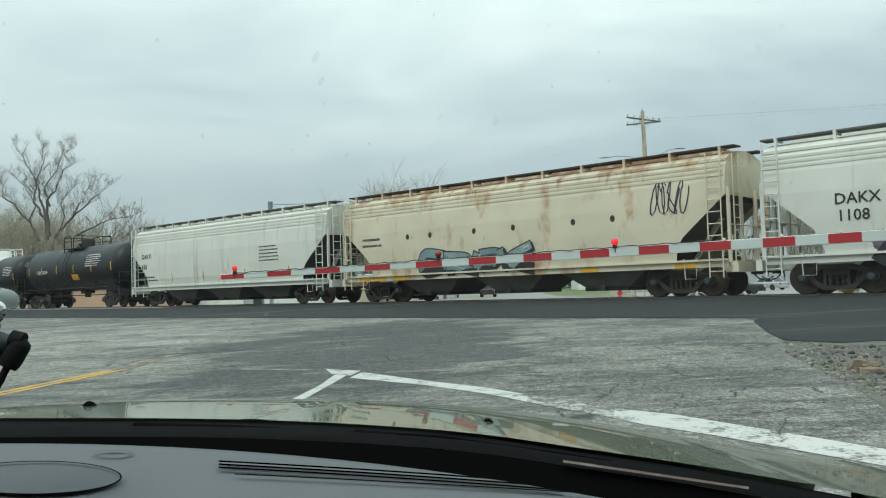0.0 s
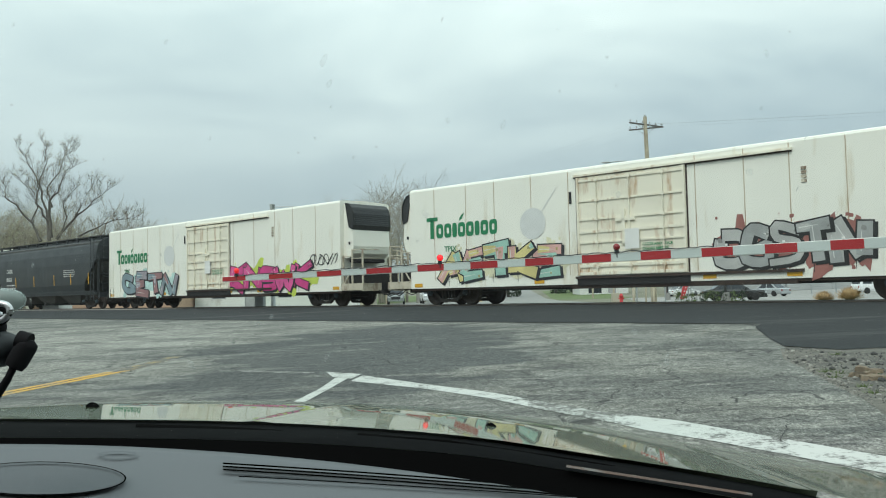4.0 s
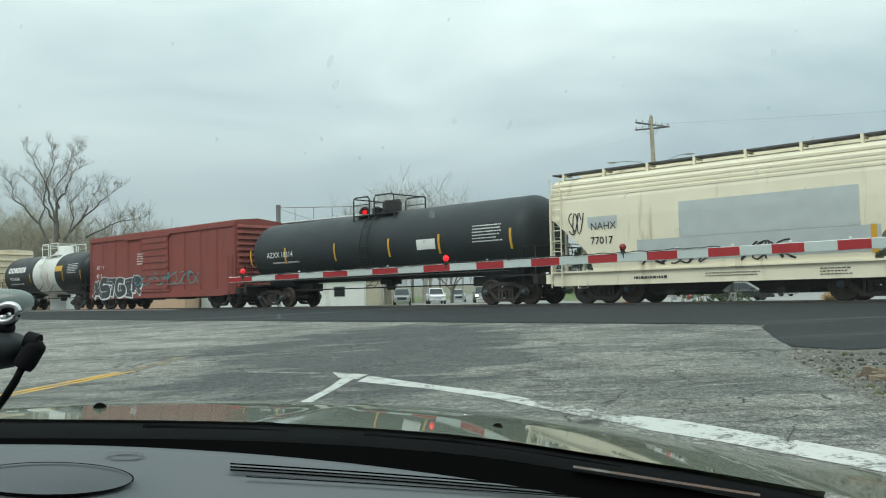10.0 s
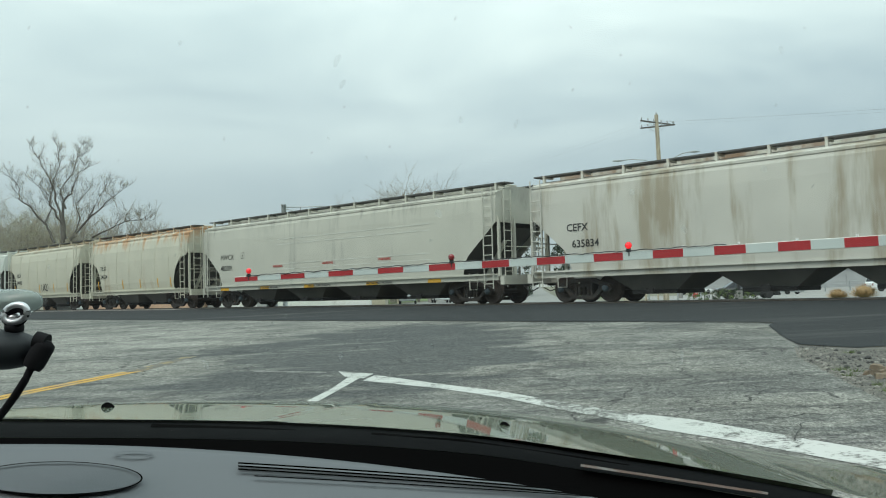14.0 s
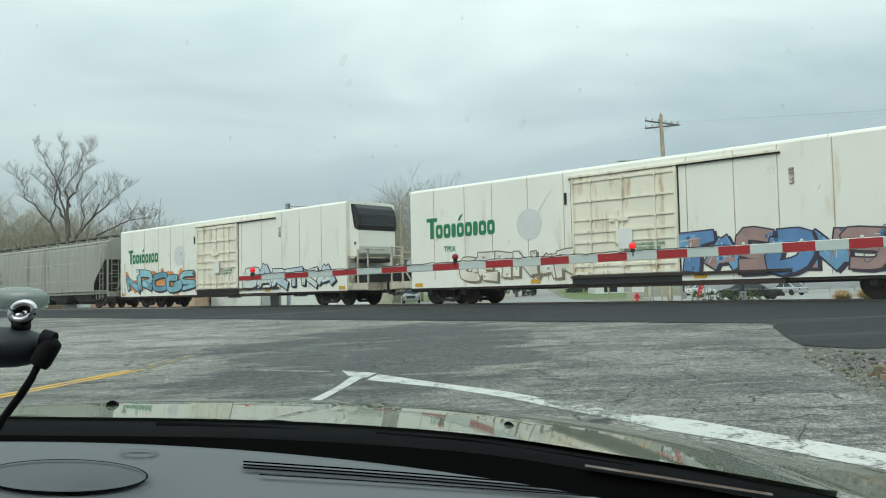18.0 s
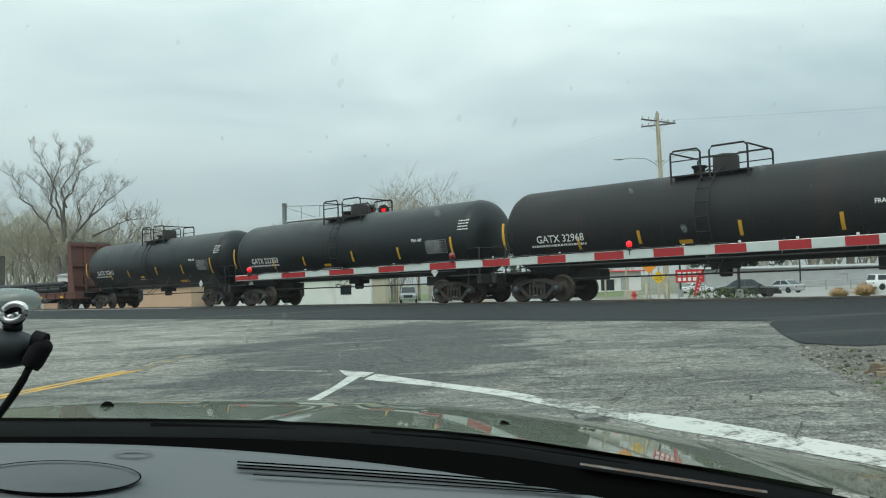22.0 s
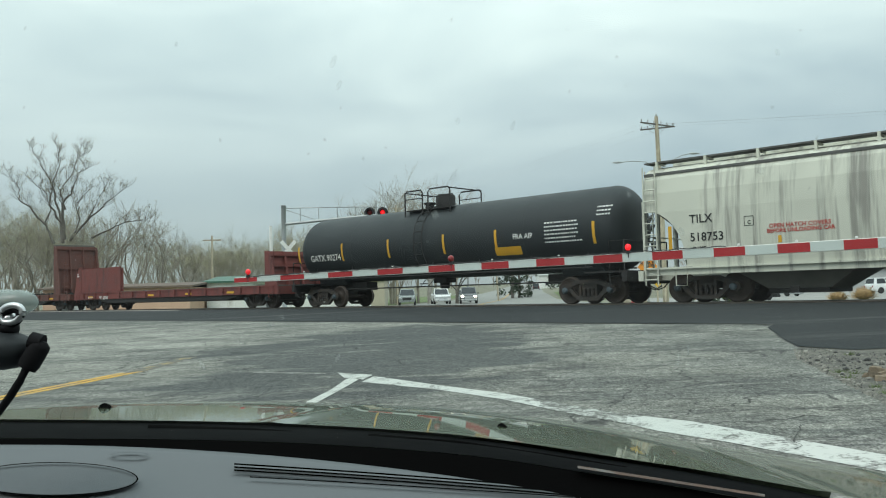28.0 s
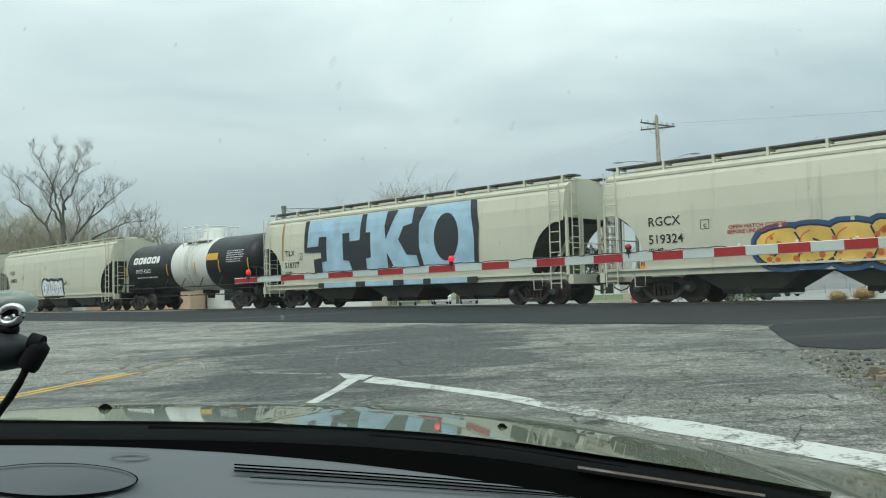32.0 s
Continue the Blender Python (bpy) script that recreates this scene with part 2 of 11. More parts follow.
ASPHALT_OLD = old_asphalt()
ASPHALT_NEW = mat("fresh_black_asphalt", (0.025, 0.0275, 0.029), 0.92, spec=0.2, spread=0.15, scale=0.8, grain=70, bump=0.6,
                  dirt=(0.075, 0.075, 0.072), dirt_amount=0.22, dirt_scale=(0.10, 1.0, 0.5))
ROAD_FAR = mat("pale_grey_concrete_road", (0.22, 0.22, 0.205), 0.9, spread=0.1, scale=0.3, grain=10, bump=0.3)
LOT = mat("pale_parking_lot", (0.25, 0.245, 0.23), 0.9, spread=0.12, scale=0.2, grain=8, bump=0.3)
GROUND = mat("gravel_and_grass_verge", (0.17, 0.16, 0.12), 0.95, spread=0.25, scale=0.6, grain=24, bump=0.9,
             dirt=(0.10, 0.115, 0.05), dirt_amount=0.45, dirt_scale=(0.25, 0.25, 0.25))
GRAVEL = mat("gravel", (0.155, 0.145, 0.122), 0.95, spread=0.5, scale=11, grain=40, bump=0.8, per_piece=0.6,
             dirt=(0.05, 0.047, 0.042), dirt_amount=0.5, dirt_scale=(1.3, 1.3, 1.3))
BALLAST = mat("railway_ballast", (0.22, 0.20, 0.18), 0.95, spread=0.35, scale=6, grain=22, bump=1.0)
YELLOW_PAINT = mat("worn_yellow_road_paint", (0.52, 0.30, 0.05), 0.85, spread=0.1, scale=4, grain=60, bump=0.4,
                   dirt=(0.22, 0.20, 0.16), dirt_amount=0.34, dirt_scale=(1.6, 1.6, 1.6))
STEEL_RAIL = mat("polished_rail_steel", (0.20, 0.17, 0.15), 0.35, 0.9, spread=0.2, scale=2, grain=30, bump=0.1)
RUSTY_STEEL = mat("rusty_steel", (0.048, 0.032, 0.025), 0.85, 0.1, spread=0.35, scale=5, grain=40, bump=0.5)
BOGIE = mat("dusty_bogie_steel", (0.034, 0.029, 0.026), 0.75, 0.2, spread=0.35, scale=4, grain=40, bump=0.4,
            dirt=(0.075, 0.050, 0.034), dirt_amount=0.35, dirt_scale=(3, 3, 3))
AXLE_CAP = mat("dull_blue_grey_axle_cap", (0.085, 0.115, 0.135), 0.6, 0.3, spread=0.3, scale=8, grain=40, bump=0.2, dirt=(0.05, 0.04, 0.035), dirt_amount=0.4, dirt_scale=(9, 9, 9), per_piece=0.8)
WHEEL = mat("brown_wheel_steel", (0.048, 0.036, 0.030), 0.65, 0.3, spread=0.3, scale=5, grain=30, bump=0.2)
UNDER = mat("black_underframe", (0.017, 0.016, 0.016), 0.85, 0.0, spread=0.3, scale=3, grain=30, bump=0.3)
YELLOW_REFLECTOR = plain("yellow_reflective_tape", (0.62, 0.33, 0.02), 0.45)
LETTER_BLACK = plain("black_lettering", (0.018, 0.018, 0.018), 0.6)
LETTER_WHITE = plain("white_lettering", (0.72, 0.72, 0.69), 0.6)
LETTER_DIM = plain("dulled_white_stencil", (0.30, 0.31, 0.31), 0.6)
LETTER_RED = plain("red_lettering", (0.42, 0.04, 0.03), 0.6)
LOGO_GREEN = plain("green_logo_paint", (0.010, 0.19, 0.075), 0.5)
GREY_PANEL = plain("grey_overpaint", (0.44, 0.475, 0.47), 0.6)

HOP_WHITE = mat("grey_white_hopper_paint", (0.60, 0.61, 0.55), 0.5, spread=0.05, scale=0.7, grain=30, bump=0.08,
                dirt=(0.33, 0.30, 0.25), dirt_amount=0.22, dirt_scale=(2.4, 0.6, 0.22))
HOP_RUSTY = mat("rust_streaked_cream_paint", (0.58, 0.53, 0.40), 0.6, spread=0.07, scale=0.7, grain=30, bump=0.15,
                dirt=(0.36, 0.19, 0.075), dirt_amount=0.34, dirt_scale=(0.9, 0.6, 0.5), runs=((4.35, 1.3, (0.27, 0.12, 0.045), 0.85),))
HOP_BLACK = mat("black_hopper_paint", (0.024, 0.028, 0.031), 0.42, spread=0.2, scale=0.8, grain=30, bump=0.06,
                dirt=(0.050, 0.056, 0.060), dirt_amount=0.2, dirt_scale=(2.4, 0.6, 0.2))
HOP_CREAM = mat("cream_hopper_paint", (0.76, 0.70, 0.535), 0.55, spread=0.05, scale=0.7, grain=30, bump=0.08,
                dirt=(0.36, 0.27, 0.15), dirt_amount=0.2, dirt_scale=(2.0, 0.6, 0.25))
HOP_PALE = mat("pale_grey_hopper_paint", (0.60, 0.63, 0.58), 0.5, spread=0.04, scale=0.7, grain=30, bump=0.06,
               dirt=(0.40, 0.37, 0.31), dirt_amount=0.15, dirt_scale=(2.4, 0.6, 0.2))
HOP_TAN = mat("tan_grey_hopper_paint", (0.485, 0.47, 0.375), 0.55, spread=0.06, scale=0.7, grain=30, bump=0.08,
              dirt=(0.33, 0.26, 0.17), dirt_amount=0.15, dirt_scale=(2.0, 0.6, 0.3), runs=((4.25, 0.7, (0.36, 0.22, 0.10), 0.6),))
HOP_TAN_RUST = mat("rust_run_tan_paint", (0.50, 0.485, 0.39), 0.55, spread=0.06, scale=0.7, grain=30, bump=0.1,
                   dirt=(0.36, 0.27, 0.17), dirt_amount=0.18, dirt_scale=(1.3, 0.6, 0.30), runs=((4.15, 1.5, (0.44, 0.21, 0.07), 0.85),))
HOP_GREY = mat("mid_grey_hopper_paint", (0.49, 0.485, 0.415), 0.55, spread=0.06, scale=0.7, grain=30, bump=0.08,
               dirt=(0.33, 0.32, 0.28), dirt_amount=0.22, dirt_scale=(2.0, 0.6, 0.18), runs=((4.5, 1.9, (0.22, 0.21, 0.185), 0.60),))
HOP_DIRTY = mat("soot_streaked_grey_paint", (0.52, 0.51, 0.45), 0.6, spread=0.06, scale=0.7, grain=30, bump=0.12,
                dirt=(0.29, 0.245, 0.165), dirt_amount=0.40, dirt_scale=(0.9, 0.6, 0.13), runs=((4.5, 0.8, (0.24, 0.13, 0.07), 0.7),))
HOP_DARKGREY = mat("dull_olive_grey_paint", (0.335, 0.33, 0.285), 0.6, spread=0.07, scale=0.7, grain=30, bump=0.1,
                   dirt=(0.15, 0.14, 0.12), dirt_amount=0.35, dirt_scale=(2.0, 0.6, 0.15))
HOP_STREAK = mat("weathered_pale_grey_paint", (0.55, 0.555, 0.475), 0.6, spread=0.07, scale=0.7, grain=30, bump=0.1,
                 dirt=(0.20, 0.19, 0.17), dirt_amount=0.40, dirt_scale=(2.2, 0.6, 0.13))
HOP_BEIGE = mat("beige_grey_hopper_paint", (0.55, 0.54, 0.43), 0.5, spread=0.04, scale=0.7, grain=30, bump=0.06,
                dirt=(0.36, 0.33, 0.26), dirt_amount=0.2, dirt_scale=(2.4, 0.6, 0.2))
HOP_ROOF_DARK = mat("dark_roof_walk_steel", (0.10, 0.10, 0.095), 0.7, 0.2, spread=0.3, scale=2, grain=25, bump=0.3)
# dusty car paint, darkened to carry the shade under the body
HOP_SHADE = mat("dusty_sheet_darkened_for_shade", (0.085, 0.083, 0.076), 0.8, spread=0.2, scale=1.5, grain=25, bump=0.2)
REEFER_WHITE = mat("white_insulated_panel", (0.81, 0.80, 0.715), 0.45, spread=0.03, scale=0.6, grain=30, bump=0.04,
                   dirt=(0.52, 0.43, 0.28), dirt_amount=0.2, dirt_scale=(1.6, 0.6, 0.3))
REEFER_CREAM = mat("yellowed_white_panel", (0.72, 0.635, 0.47), 0.5, spread=0.04, scale=0.6, grain=30, bump=0.05,
                   dirt=(0.50, 0.33, 0.16), dirt_amount=0.28, dirt_scale=(1.6, 0.6, 0.3))
REEFER_DOOR = mat("rust_tinged_cream_door", (0.78, 0.74, 0.61), 0.5, spread=0.05, scale=0.8, grain=30, bump=0.06,
                  dirt=(0.42, 0.24, 0.11), dirt_amount=0.34, dirt_scale=(2.0, 0.6, 0.5))
REEFER_FRAME = mat("dirty_cream_steelwork", (0.52, 0.47, 0.37), 0.6, spread=0.12, scale=2, grain=30, bump=0.1, dirt=(0.16, 0.10, 0.06), dirt_amount=0.45, dirt_scale=(2.5, 2.5, 1.2))
SEAM_RUST = mat("rust_tinged_seam", (0.50, 0.42, 0.30), 0.7, spread=0.2, scale=2, grain=30, bump=0.1, dirt=(0.30, 0.17, 0.09), dirt_amount=0.5, dirt_scale=(3, 3, 0.8))
FADED_DISC = plain("faded_pale_grey_paint", (0.63, 0.64, 0.62), 0.6)
REEFER_SLAT = plain("dark_grille_slat", (0.045, 0.050, 0.055), 0.4)
REEFER_UNIT = plain("black_cooling_unit", (0.02, 0.021, 0.022), 0.5)
TANK_BLACK = mat("black_tank_paint", (0.0095, 0.0120, 0.0140), 0.42, spec=0.30, spread=0.2, scale=0.6, grain=30, bump=0.04,
                 dirt=(0.018, 0.020, 0.022), dirt_amount=0.25, dirt_scale=(0.8, 0.6, 0.4))
TANK_RUSTY = mat("brown_stained_black_tank_paint", (0.0125, 0.0130, 0.0140), 0.6, spec=0.3, spread=0.2, scale=0.6, grain=30, bump=0.08,
                 dirt=(0.030, 0.021, 0.019), dirt_amount=0.36, dirt_scale=(0.5, 0.6, 0.5))
TANK_GREY = mat("dark_slate_tank_paint", (0.019, 0.0235, 0.026), 0.55, spread=0.15, scale=0.6, grain=30, bump=0.04, spec=0.35)
TANK_WHITE = mat("white_tank_band", (0.62, 0.62, 0.58), 0.45, spread=0.04, scale=0.8, grain=30, bump=0.04,
                 dirt=(0.40, 0.36, 0.29), dirt_amount=0.28, dirt_scale=(2.4, 0.6, 0.2))
BOX_RED = mat("faded_red_oxide_paint", (0.235, 0.052, 0.040), 0.65, spread=0.1, scale=0.7, grain=30, bump=0.12,
              dirt=(0.16, 0.045, 0.035), dirt_amount=0.35, dirt_scale=(1.8, 0.6, 0.25))
BOX_BROWN = mat("sooty_brown_boxcar_paint", (0.036, 0.039, 0.045), 0.7, spread=0.35, scale=0.7, grain=30, bump=0.15,
                dirt=(0.095, 0.064, 0.040), dirt_amount=0.42, dirt_scale=(0.5, 0.6, 0.40))
FLAT_BROWN = mat("brown_red_flatcar_paint", (0.118, 0.041, 0.031), 0.7, spread=0.15, scale=0.8, grain=30, bump=0.15,
                 dirt=(0.07, 0.035, 0.03), dirt_amount=0.45, dirt_scale=(1.5, 0.6, 0.4))
FLAT_RED = mat("dull_red_flatcar_paint", (0.155, 0.038, 0.032), 0.7, spread=0.15, scale=0.8, grain=30, bump=0.15, dirt=(0.08, 0.028, 0.026), dirt_amount=0.4, dirt_scale=(1.5, 0.6, 0.4))
OLD_TIMBER = mat("weathered_grey_planks", (0.115, 0.112, 0.098), 0.9, spread=0.25, scale=2, grain=30, bump=0.6, per_piece=0.5)
ARM_RED = mat("red_reflective_sheeting", (0.33, 0.022, 0.026), 0.6, spec=0.3, spread=0.06, scale=3, grain=30, bump=0.02)
ARM_WHITE = mat("grey_white_reflective_sheeting", (0.46, 0.51, 0.49), 0.4, spread=0.04, scale=3, grain=30, bump=0.02)
LAMP_LIT = glow("lit_red_lens", (1.0, 0.012, 0.018), 0.95)
LAMP_DARK = plain("dark_red_lens", (0.22, 0.008, 0.010), 0.25)
GALV = mat("galvanised_steel", (0.36, 0.38, 0.38), 0.5, 0.6, spread=0.12, scale=2, grain=25, bump=0.1)
POLE_WOOD = mat("weathered_pole_timber", (0.42, 0.37, 0.28), 0.9, spread=0.15, scale=3, grain=20, bump=0.5,
                dirt=(0.17, 0.13, 0.09), dirt_amount=0.3, dirt_scale=(6, 6, 0.5))
BLACK_PLASTIC = plain("black_plastic", (0.014, 0.014, 0.015), 0.45)
BARK = mat("grey_brown_bark", (0.125, 0.115, 0.10), 0.95, spread=0.3, scale=3, grain=18, bump=0.9)
TWIG = mat("brown_grey_twigs", (0.27, 0.245, 0.20), 0.95, spread=0.25, scale=0.8, grain=12, bump=0.2)
BUD = mat("pale_green_buds", (0.36, 0.35, 0.20), 0.9, spread=0.3, scale=0.8, grain=12, bump=0.2)
BUD_RED = mat("maroon_buds", (0.17, 0.05, 0.055), 0.9, spread=0.3, scale=0.8, grain=12, bump=0.2)
EVERGREEN = mat("dark_evergreen_leaves", (0.030, 0.048, 0.026), 0.9, spread=0.35, scale=1.2, grain=12, bump=0.3)
DRY_GRASS = mat("dry_ornamental_grass", (0.36, 0.24, 0.12), 0.95, spread=0.3, scale=5, grain=30, bump=0.3)
GRASS = mat("short_spring_grass", (0.10, 0.14, 0.045), 0.95, spread=0.3, scale=1.5, grain=20, bump=0.6)
GLASS_DARK = plain("dark_window_glass", (0.02, 0.025, 0.03), 0.08)
TYRE = plain("black_tyre_rubber", (0.02, 0.02, 0.02), 0.85)
CHROME = plain("silver_wheel_rim", (0.55, 0.56, 0.57), 0.3, 0.8)
LAMP_TIP = glow("steady_red_lens", (0.6, 0.010, 0.014), 0.65)
MATTE_BLACK = mat("matte_black_plastic", (0.007, 0.007, 0.008), 0.7, spec=0.12, spread=0.1, scale=5, grain=60, bump=0.05)

# ---- building helpers ----
class Geo:
    """Vertices, faces and material slots gathered for one mesh."""

    def __init__(self):
        self.v, self.f, self.s, self.k = [], [], [], []

    def add(self, verts, faces, smooth=False, slot=0):
        b = len(self.v)
        self.v += [tuple(p) for p in verts]
        self.f += [tuple(b + i for i in q) for q in faces]
        self.s += [smooth] * len(faces)
        self.k += [slot] * len(faces)
        return self

    def box(self, x0, x1, y0, y1, z0, z1, slot=0):
        return self.hexa([(x0, y0, z0), (x1, y0, z0), (x1, y1, z0), (x0, y1, z0),
                          (x0, y0, z1), (x1, y0, z1), (x1, y1, z1), (x0, y1, z1)], slot)

    def hexa(self, p, slot=0):
        return self.add(p, [(0, 3, 2, 1), (4, 5, 6, 7), (0, 1, 5, 4), (1, 2, 6, 5), (2, 3, 7, 6), (3, 0, 4, 7)], False, slot)

    def bbox(self, x0, x1, y0, y1, z0, z1, b=0.01, slot=0):
        """A box with chamfered upright edges and top."""
        def ring(i, z):
            return [(x0 + i + b, y0 + i, z), (x1 - i - b, y0 + i, z), (x1 - i, y0 + i + b, z), (x1 - i, y1 - i - b, z),
                    (x1 - i - b, y1 - i, z), (x0 + i + b, y1 - i, z), (x0 + i, y1 - i - b, z), (x0 + i, y0 + i + b, z)]
        return self.loft([ring(b, z0), ring(0, z0 + b), ring(0, z1 - b), ring(b, z1)], slot=slot)

    def loft(self, rings, closed=True, caps=True, smooth=False, slot=0):
        n = len(rings[0])
        verts = [p for r in rings for p in r]
        faces = []
        for i in range(len(rings) - 1):
            for j in range(n if closed else n - 1):
                a, b = i * n + j, i * n + (j + 1) % n
                faces.append((a, b, b + n, a + n))
        self.add(verts, faces, smooth, slot)
        if caps and closed:
            self.add(rings[0], [tuple(reversed(range(n)))], False, slot)
            self.add(rings[-1], [tuple(range(n))], False, slot)
        return self

    def tube(self, pts, r, n=6, caps=True, smooth=True, slot=0):
        rings = []
        rs = r if isinstance(r, (list, tuple)) else [r] * len(pts)
        pts = [Vector(p) for p in pts]
        for i, p in enumerate(pts):
            d = (pts[min(i + 1, len(pts) - 1)] - pts[max(i - 1, 0)])
            d = d.normalized() if d.length > 1e-6 else Vector((0, 0, 1))
            a = d.cross(Vector((0, 0, 1)) if abs(d.z) < 0.9 else Vector((1, 0, 0))).normalized()
            b = d.cross(a)
            rings.append([p + (a * math.cos(k * math.tau / n) + b * math.sin(k * math.tau / n)) * rs[i] for k in range(n)])
        return self.loft(rings, True, caps, smooth, slot)

    def lathe(self, prof, axis="x", centre=(0, 0, 0), n=24, smooth=True, slot=0, caps=True):
        """prof: (place along the axis, radius)."""
        rings = []
        for h, r in prof:
            ring = []
            for k in range(n):
                a = k * math.tau / n
                c, s = math.cos(a) * r, math.sin(a) * r
                q = (h, c, s) if axis == "x" else (s, h, c) if axis == "y" else (c, s, h)
                ring.append((centre[0] + q[0], centre[1] + q[1], centre[2] + q[2]))
            rings.append(ring)
        return self.loft(rings, True, caps, smooth, slot)

    def prism(self, outline, y0, y1, slot=0, smooth=False):
        """An outline in x and z, given thickness in y."""
        n = len(outline)
        v = [(x, y0, z) for x, z in outline] + [(x, y1, z) for x, z in outline]
        f = [tuple(range(n)), tuple(reversed(range(n, 2 * n)))]
        f += [(i, i + n, (i + 1) % n + n, (i + 1) % n) for i in range(n)]
        return self.add(v, f, smooth, slot)

    def disc(self, centre, rx, rz, n=16, slot=0, normal="y"):
        v = []
        for k in range(n):
            a = k * math.tau / n
            c, s = math.cos(a) * rx, math.sin(a) * rz
            v.append((centre[0] + c, centre[1], centre[2] + s) if normal == "y" else (centre[0] + c, centre[1] + s, centre[2]))
        return self.add(v, [tuple(range(n))], False, slot)

    def mesh(self, name):
        me = bpy.data.meshes.new(name)
        me.from_pydata(self.v, [], self.f)
        me.polygons.foreach_set("use_smooth", self.s)
        me.polygons.foreach_set("material_index", self.k)
        me.update()
        bm = bmesh.new()
        bm.from_mesh(me)
        bmesh.ops.recalc_face_normals(bm, faces=bm.faces)
        bm.to_mesh(me)
        bm.free()
        return me


MESHES = {}


def shared(key, build, *mats):
    """A mesh built once and used by every alike piece."""
    k = (key, tuple(m.name for m in mats))
    if k not in MESHES:
        g = Geo()
        build(g)
        me = g.mesh(key)
        for m in mats:
            me.materials.append(m)
        MESHES[k] = me
    return MESHES[k]


def part(name, geo, material, parent=None, label="", at=(0, 0, 0), rz=0.0):
    """One mesh object, from a Geo or a ready mesh, under a thing or a part."""
    if isinstance(geo, Geo):
        me = geo.mesh(name)
        for m in (material if isinstance(material, (list, tuple)) else [material]):
            me.materials.append(m)
    else:
        me = geo
    ob = new(name, me)
    ob.parent = parent
    ob.location = at
    ob.rotation_euler = (0, 0, rz)
    if label:
        ob["label"] = label
    return ob


def thing(name, label, category, group="", kind="", at=(0, 0, 0), rz=0.0):
    ob = new(name)
    ob.empty_display_size = 0.3
    ob.location, ob.rotation_euler = at, (0, 0, rz)
    return tagged(ob, label, category, group, kind)


def text_mesh(text, size, depth=0.0, bold=0.0, align="LEFT", squeeze=1.0):
    key = ("text", text, size, depth, bold, align, squeeze)
    if key not in MESHES:
        cu = bpy.data.curves.new("lettering", "FONT")
        cu.body, cu.size, cu.extrude, cu.offset, cu.align_x, cu.resolution_u = text, size * 1.38, depth, bold, align, 2
        ob = bpy.data.objects.new("lettering_source", cu)
        scene.collection.objects.link(ob)
        me = bpy.data.meshes.new_from_object(ob.evaluated_get(bpy.context.evaluated_depsgraph_get()))
        bpy.data.objects.remove(ob)
        me.transform(Matrix(((squeeze, 0, 0, 0), (0, 0, 1, 0), (0, 1, 0, 0), (0, 0, 0, 1))))
        me.flip_normals()
        MESHES[key] = me
    return MESHES[key]


def lettering(parent, text, x, z, size, material, side, name="lettering", bold=0.004, squeeze=1.0, lift=0.016):
    """Painted letters on the near side; side(z) is how far that side stands out."""
    size *= 0.72
    me = text_mesh(text, size, 0.0, bold, "LEFT", squeeze).copy()
    for p in me.vertices:
        p.co = (x + p.co.x, -(side(z + p.co.z) + lift), z + p.co.z)
    me.materials.append(material)
    return part(name, me, None, parent)


def bars(parent, x, z, w, h, lines, material, side, name="small_print", lift=0.012):
    """Print too small to read, as rows of short bars."""
    g = Geo()
    rr = random.Random(round(x * 31 + z * 77))
    step = h / max(1, lines)
    for i in range(lines):
        zz, xx = z + h - (i + 0.75) * step, x
        while xx < x + w * rr.uniform(0.75, 1.0):
            ww = rr.uniform(0.03, 0.11)
            g.add([(xx, -(side(zz) + lift), zz), (min(xx + ww, x + w), -(side(zz) + lift), zz),
                   (min(xx + ww, x + w), -(side(zz + step * 0.36) + lift), zz + step * 0.36), (xx, -(side(zz + step * 0.36) + lift), zz + step * 0.36)],
                  [(0, 1, 2, 3)])
            xx += ww + 0.03
    ob = part(name, g, material, parent)
    ob["kind"] = "stuff"
    return ob


def patch(parent, name, x0, x1, z0, z1, material, side, label="", lift=0.010):
    g = Geo()
    n = max(2, int((z1 - z0) / 0.08))
    zs = [z0 + (z1 - z0) * i / n for i in range(n + 1)]
    v = [(x, -(side(z) + lift), z) for z in zs for x in (x0, x1)]
    g.add(v, [(2 * i, 2 * i + 1, 2 * i + 3, 2 * i + 2) for i in range(n)])
    return part(name, g, material, parent, label)


def blob(rr, cx, cz, rx, rz, n=18, rough=0.22):
    ph = [rr.uniform(0, math.tau) for _ in range(4)]
    out = []
    for k in range(n):
        a = k * math.tau / n
        r = 1 + rough * (0.6 * math.sin(2 * a + ph[0]) + 0.5 * math.sin(3 * a + ph[1]) + 0.35 * math.sin(5 * a + ph[2]))
        # squarish letters rather than balls
        e = 1 / max(abs(math.cos(a)), abs(math.sin(a))) ** 0.55
        out.append((cx + rx * r * e * math.cos(a), cz + rz * r * e * math.sin(a)))
    return out


def fan(g, outline, side, lift, slot):
    cx = sum(p[0] for p in outline) / len(outline)
    cz = sum(p[1] for p in outline) / len(outline)
    n = len(outline)
    mid = [((x + cx) / 2, (z + cz) / 2) for x, z in outline]
    v = [(x, -(side(z) + lift), z) for x, z in outline + mid] + [(cx, -(side(cz) + lift), cz)]
    f = [(i, (i + 1) % n, n + (i + 1) % n, n + i) for i in range(n)] + [(n + i, n + (i + 1) % n, 2 * n) for i in range(n)]
    g.add(v, f, False, slot)


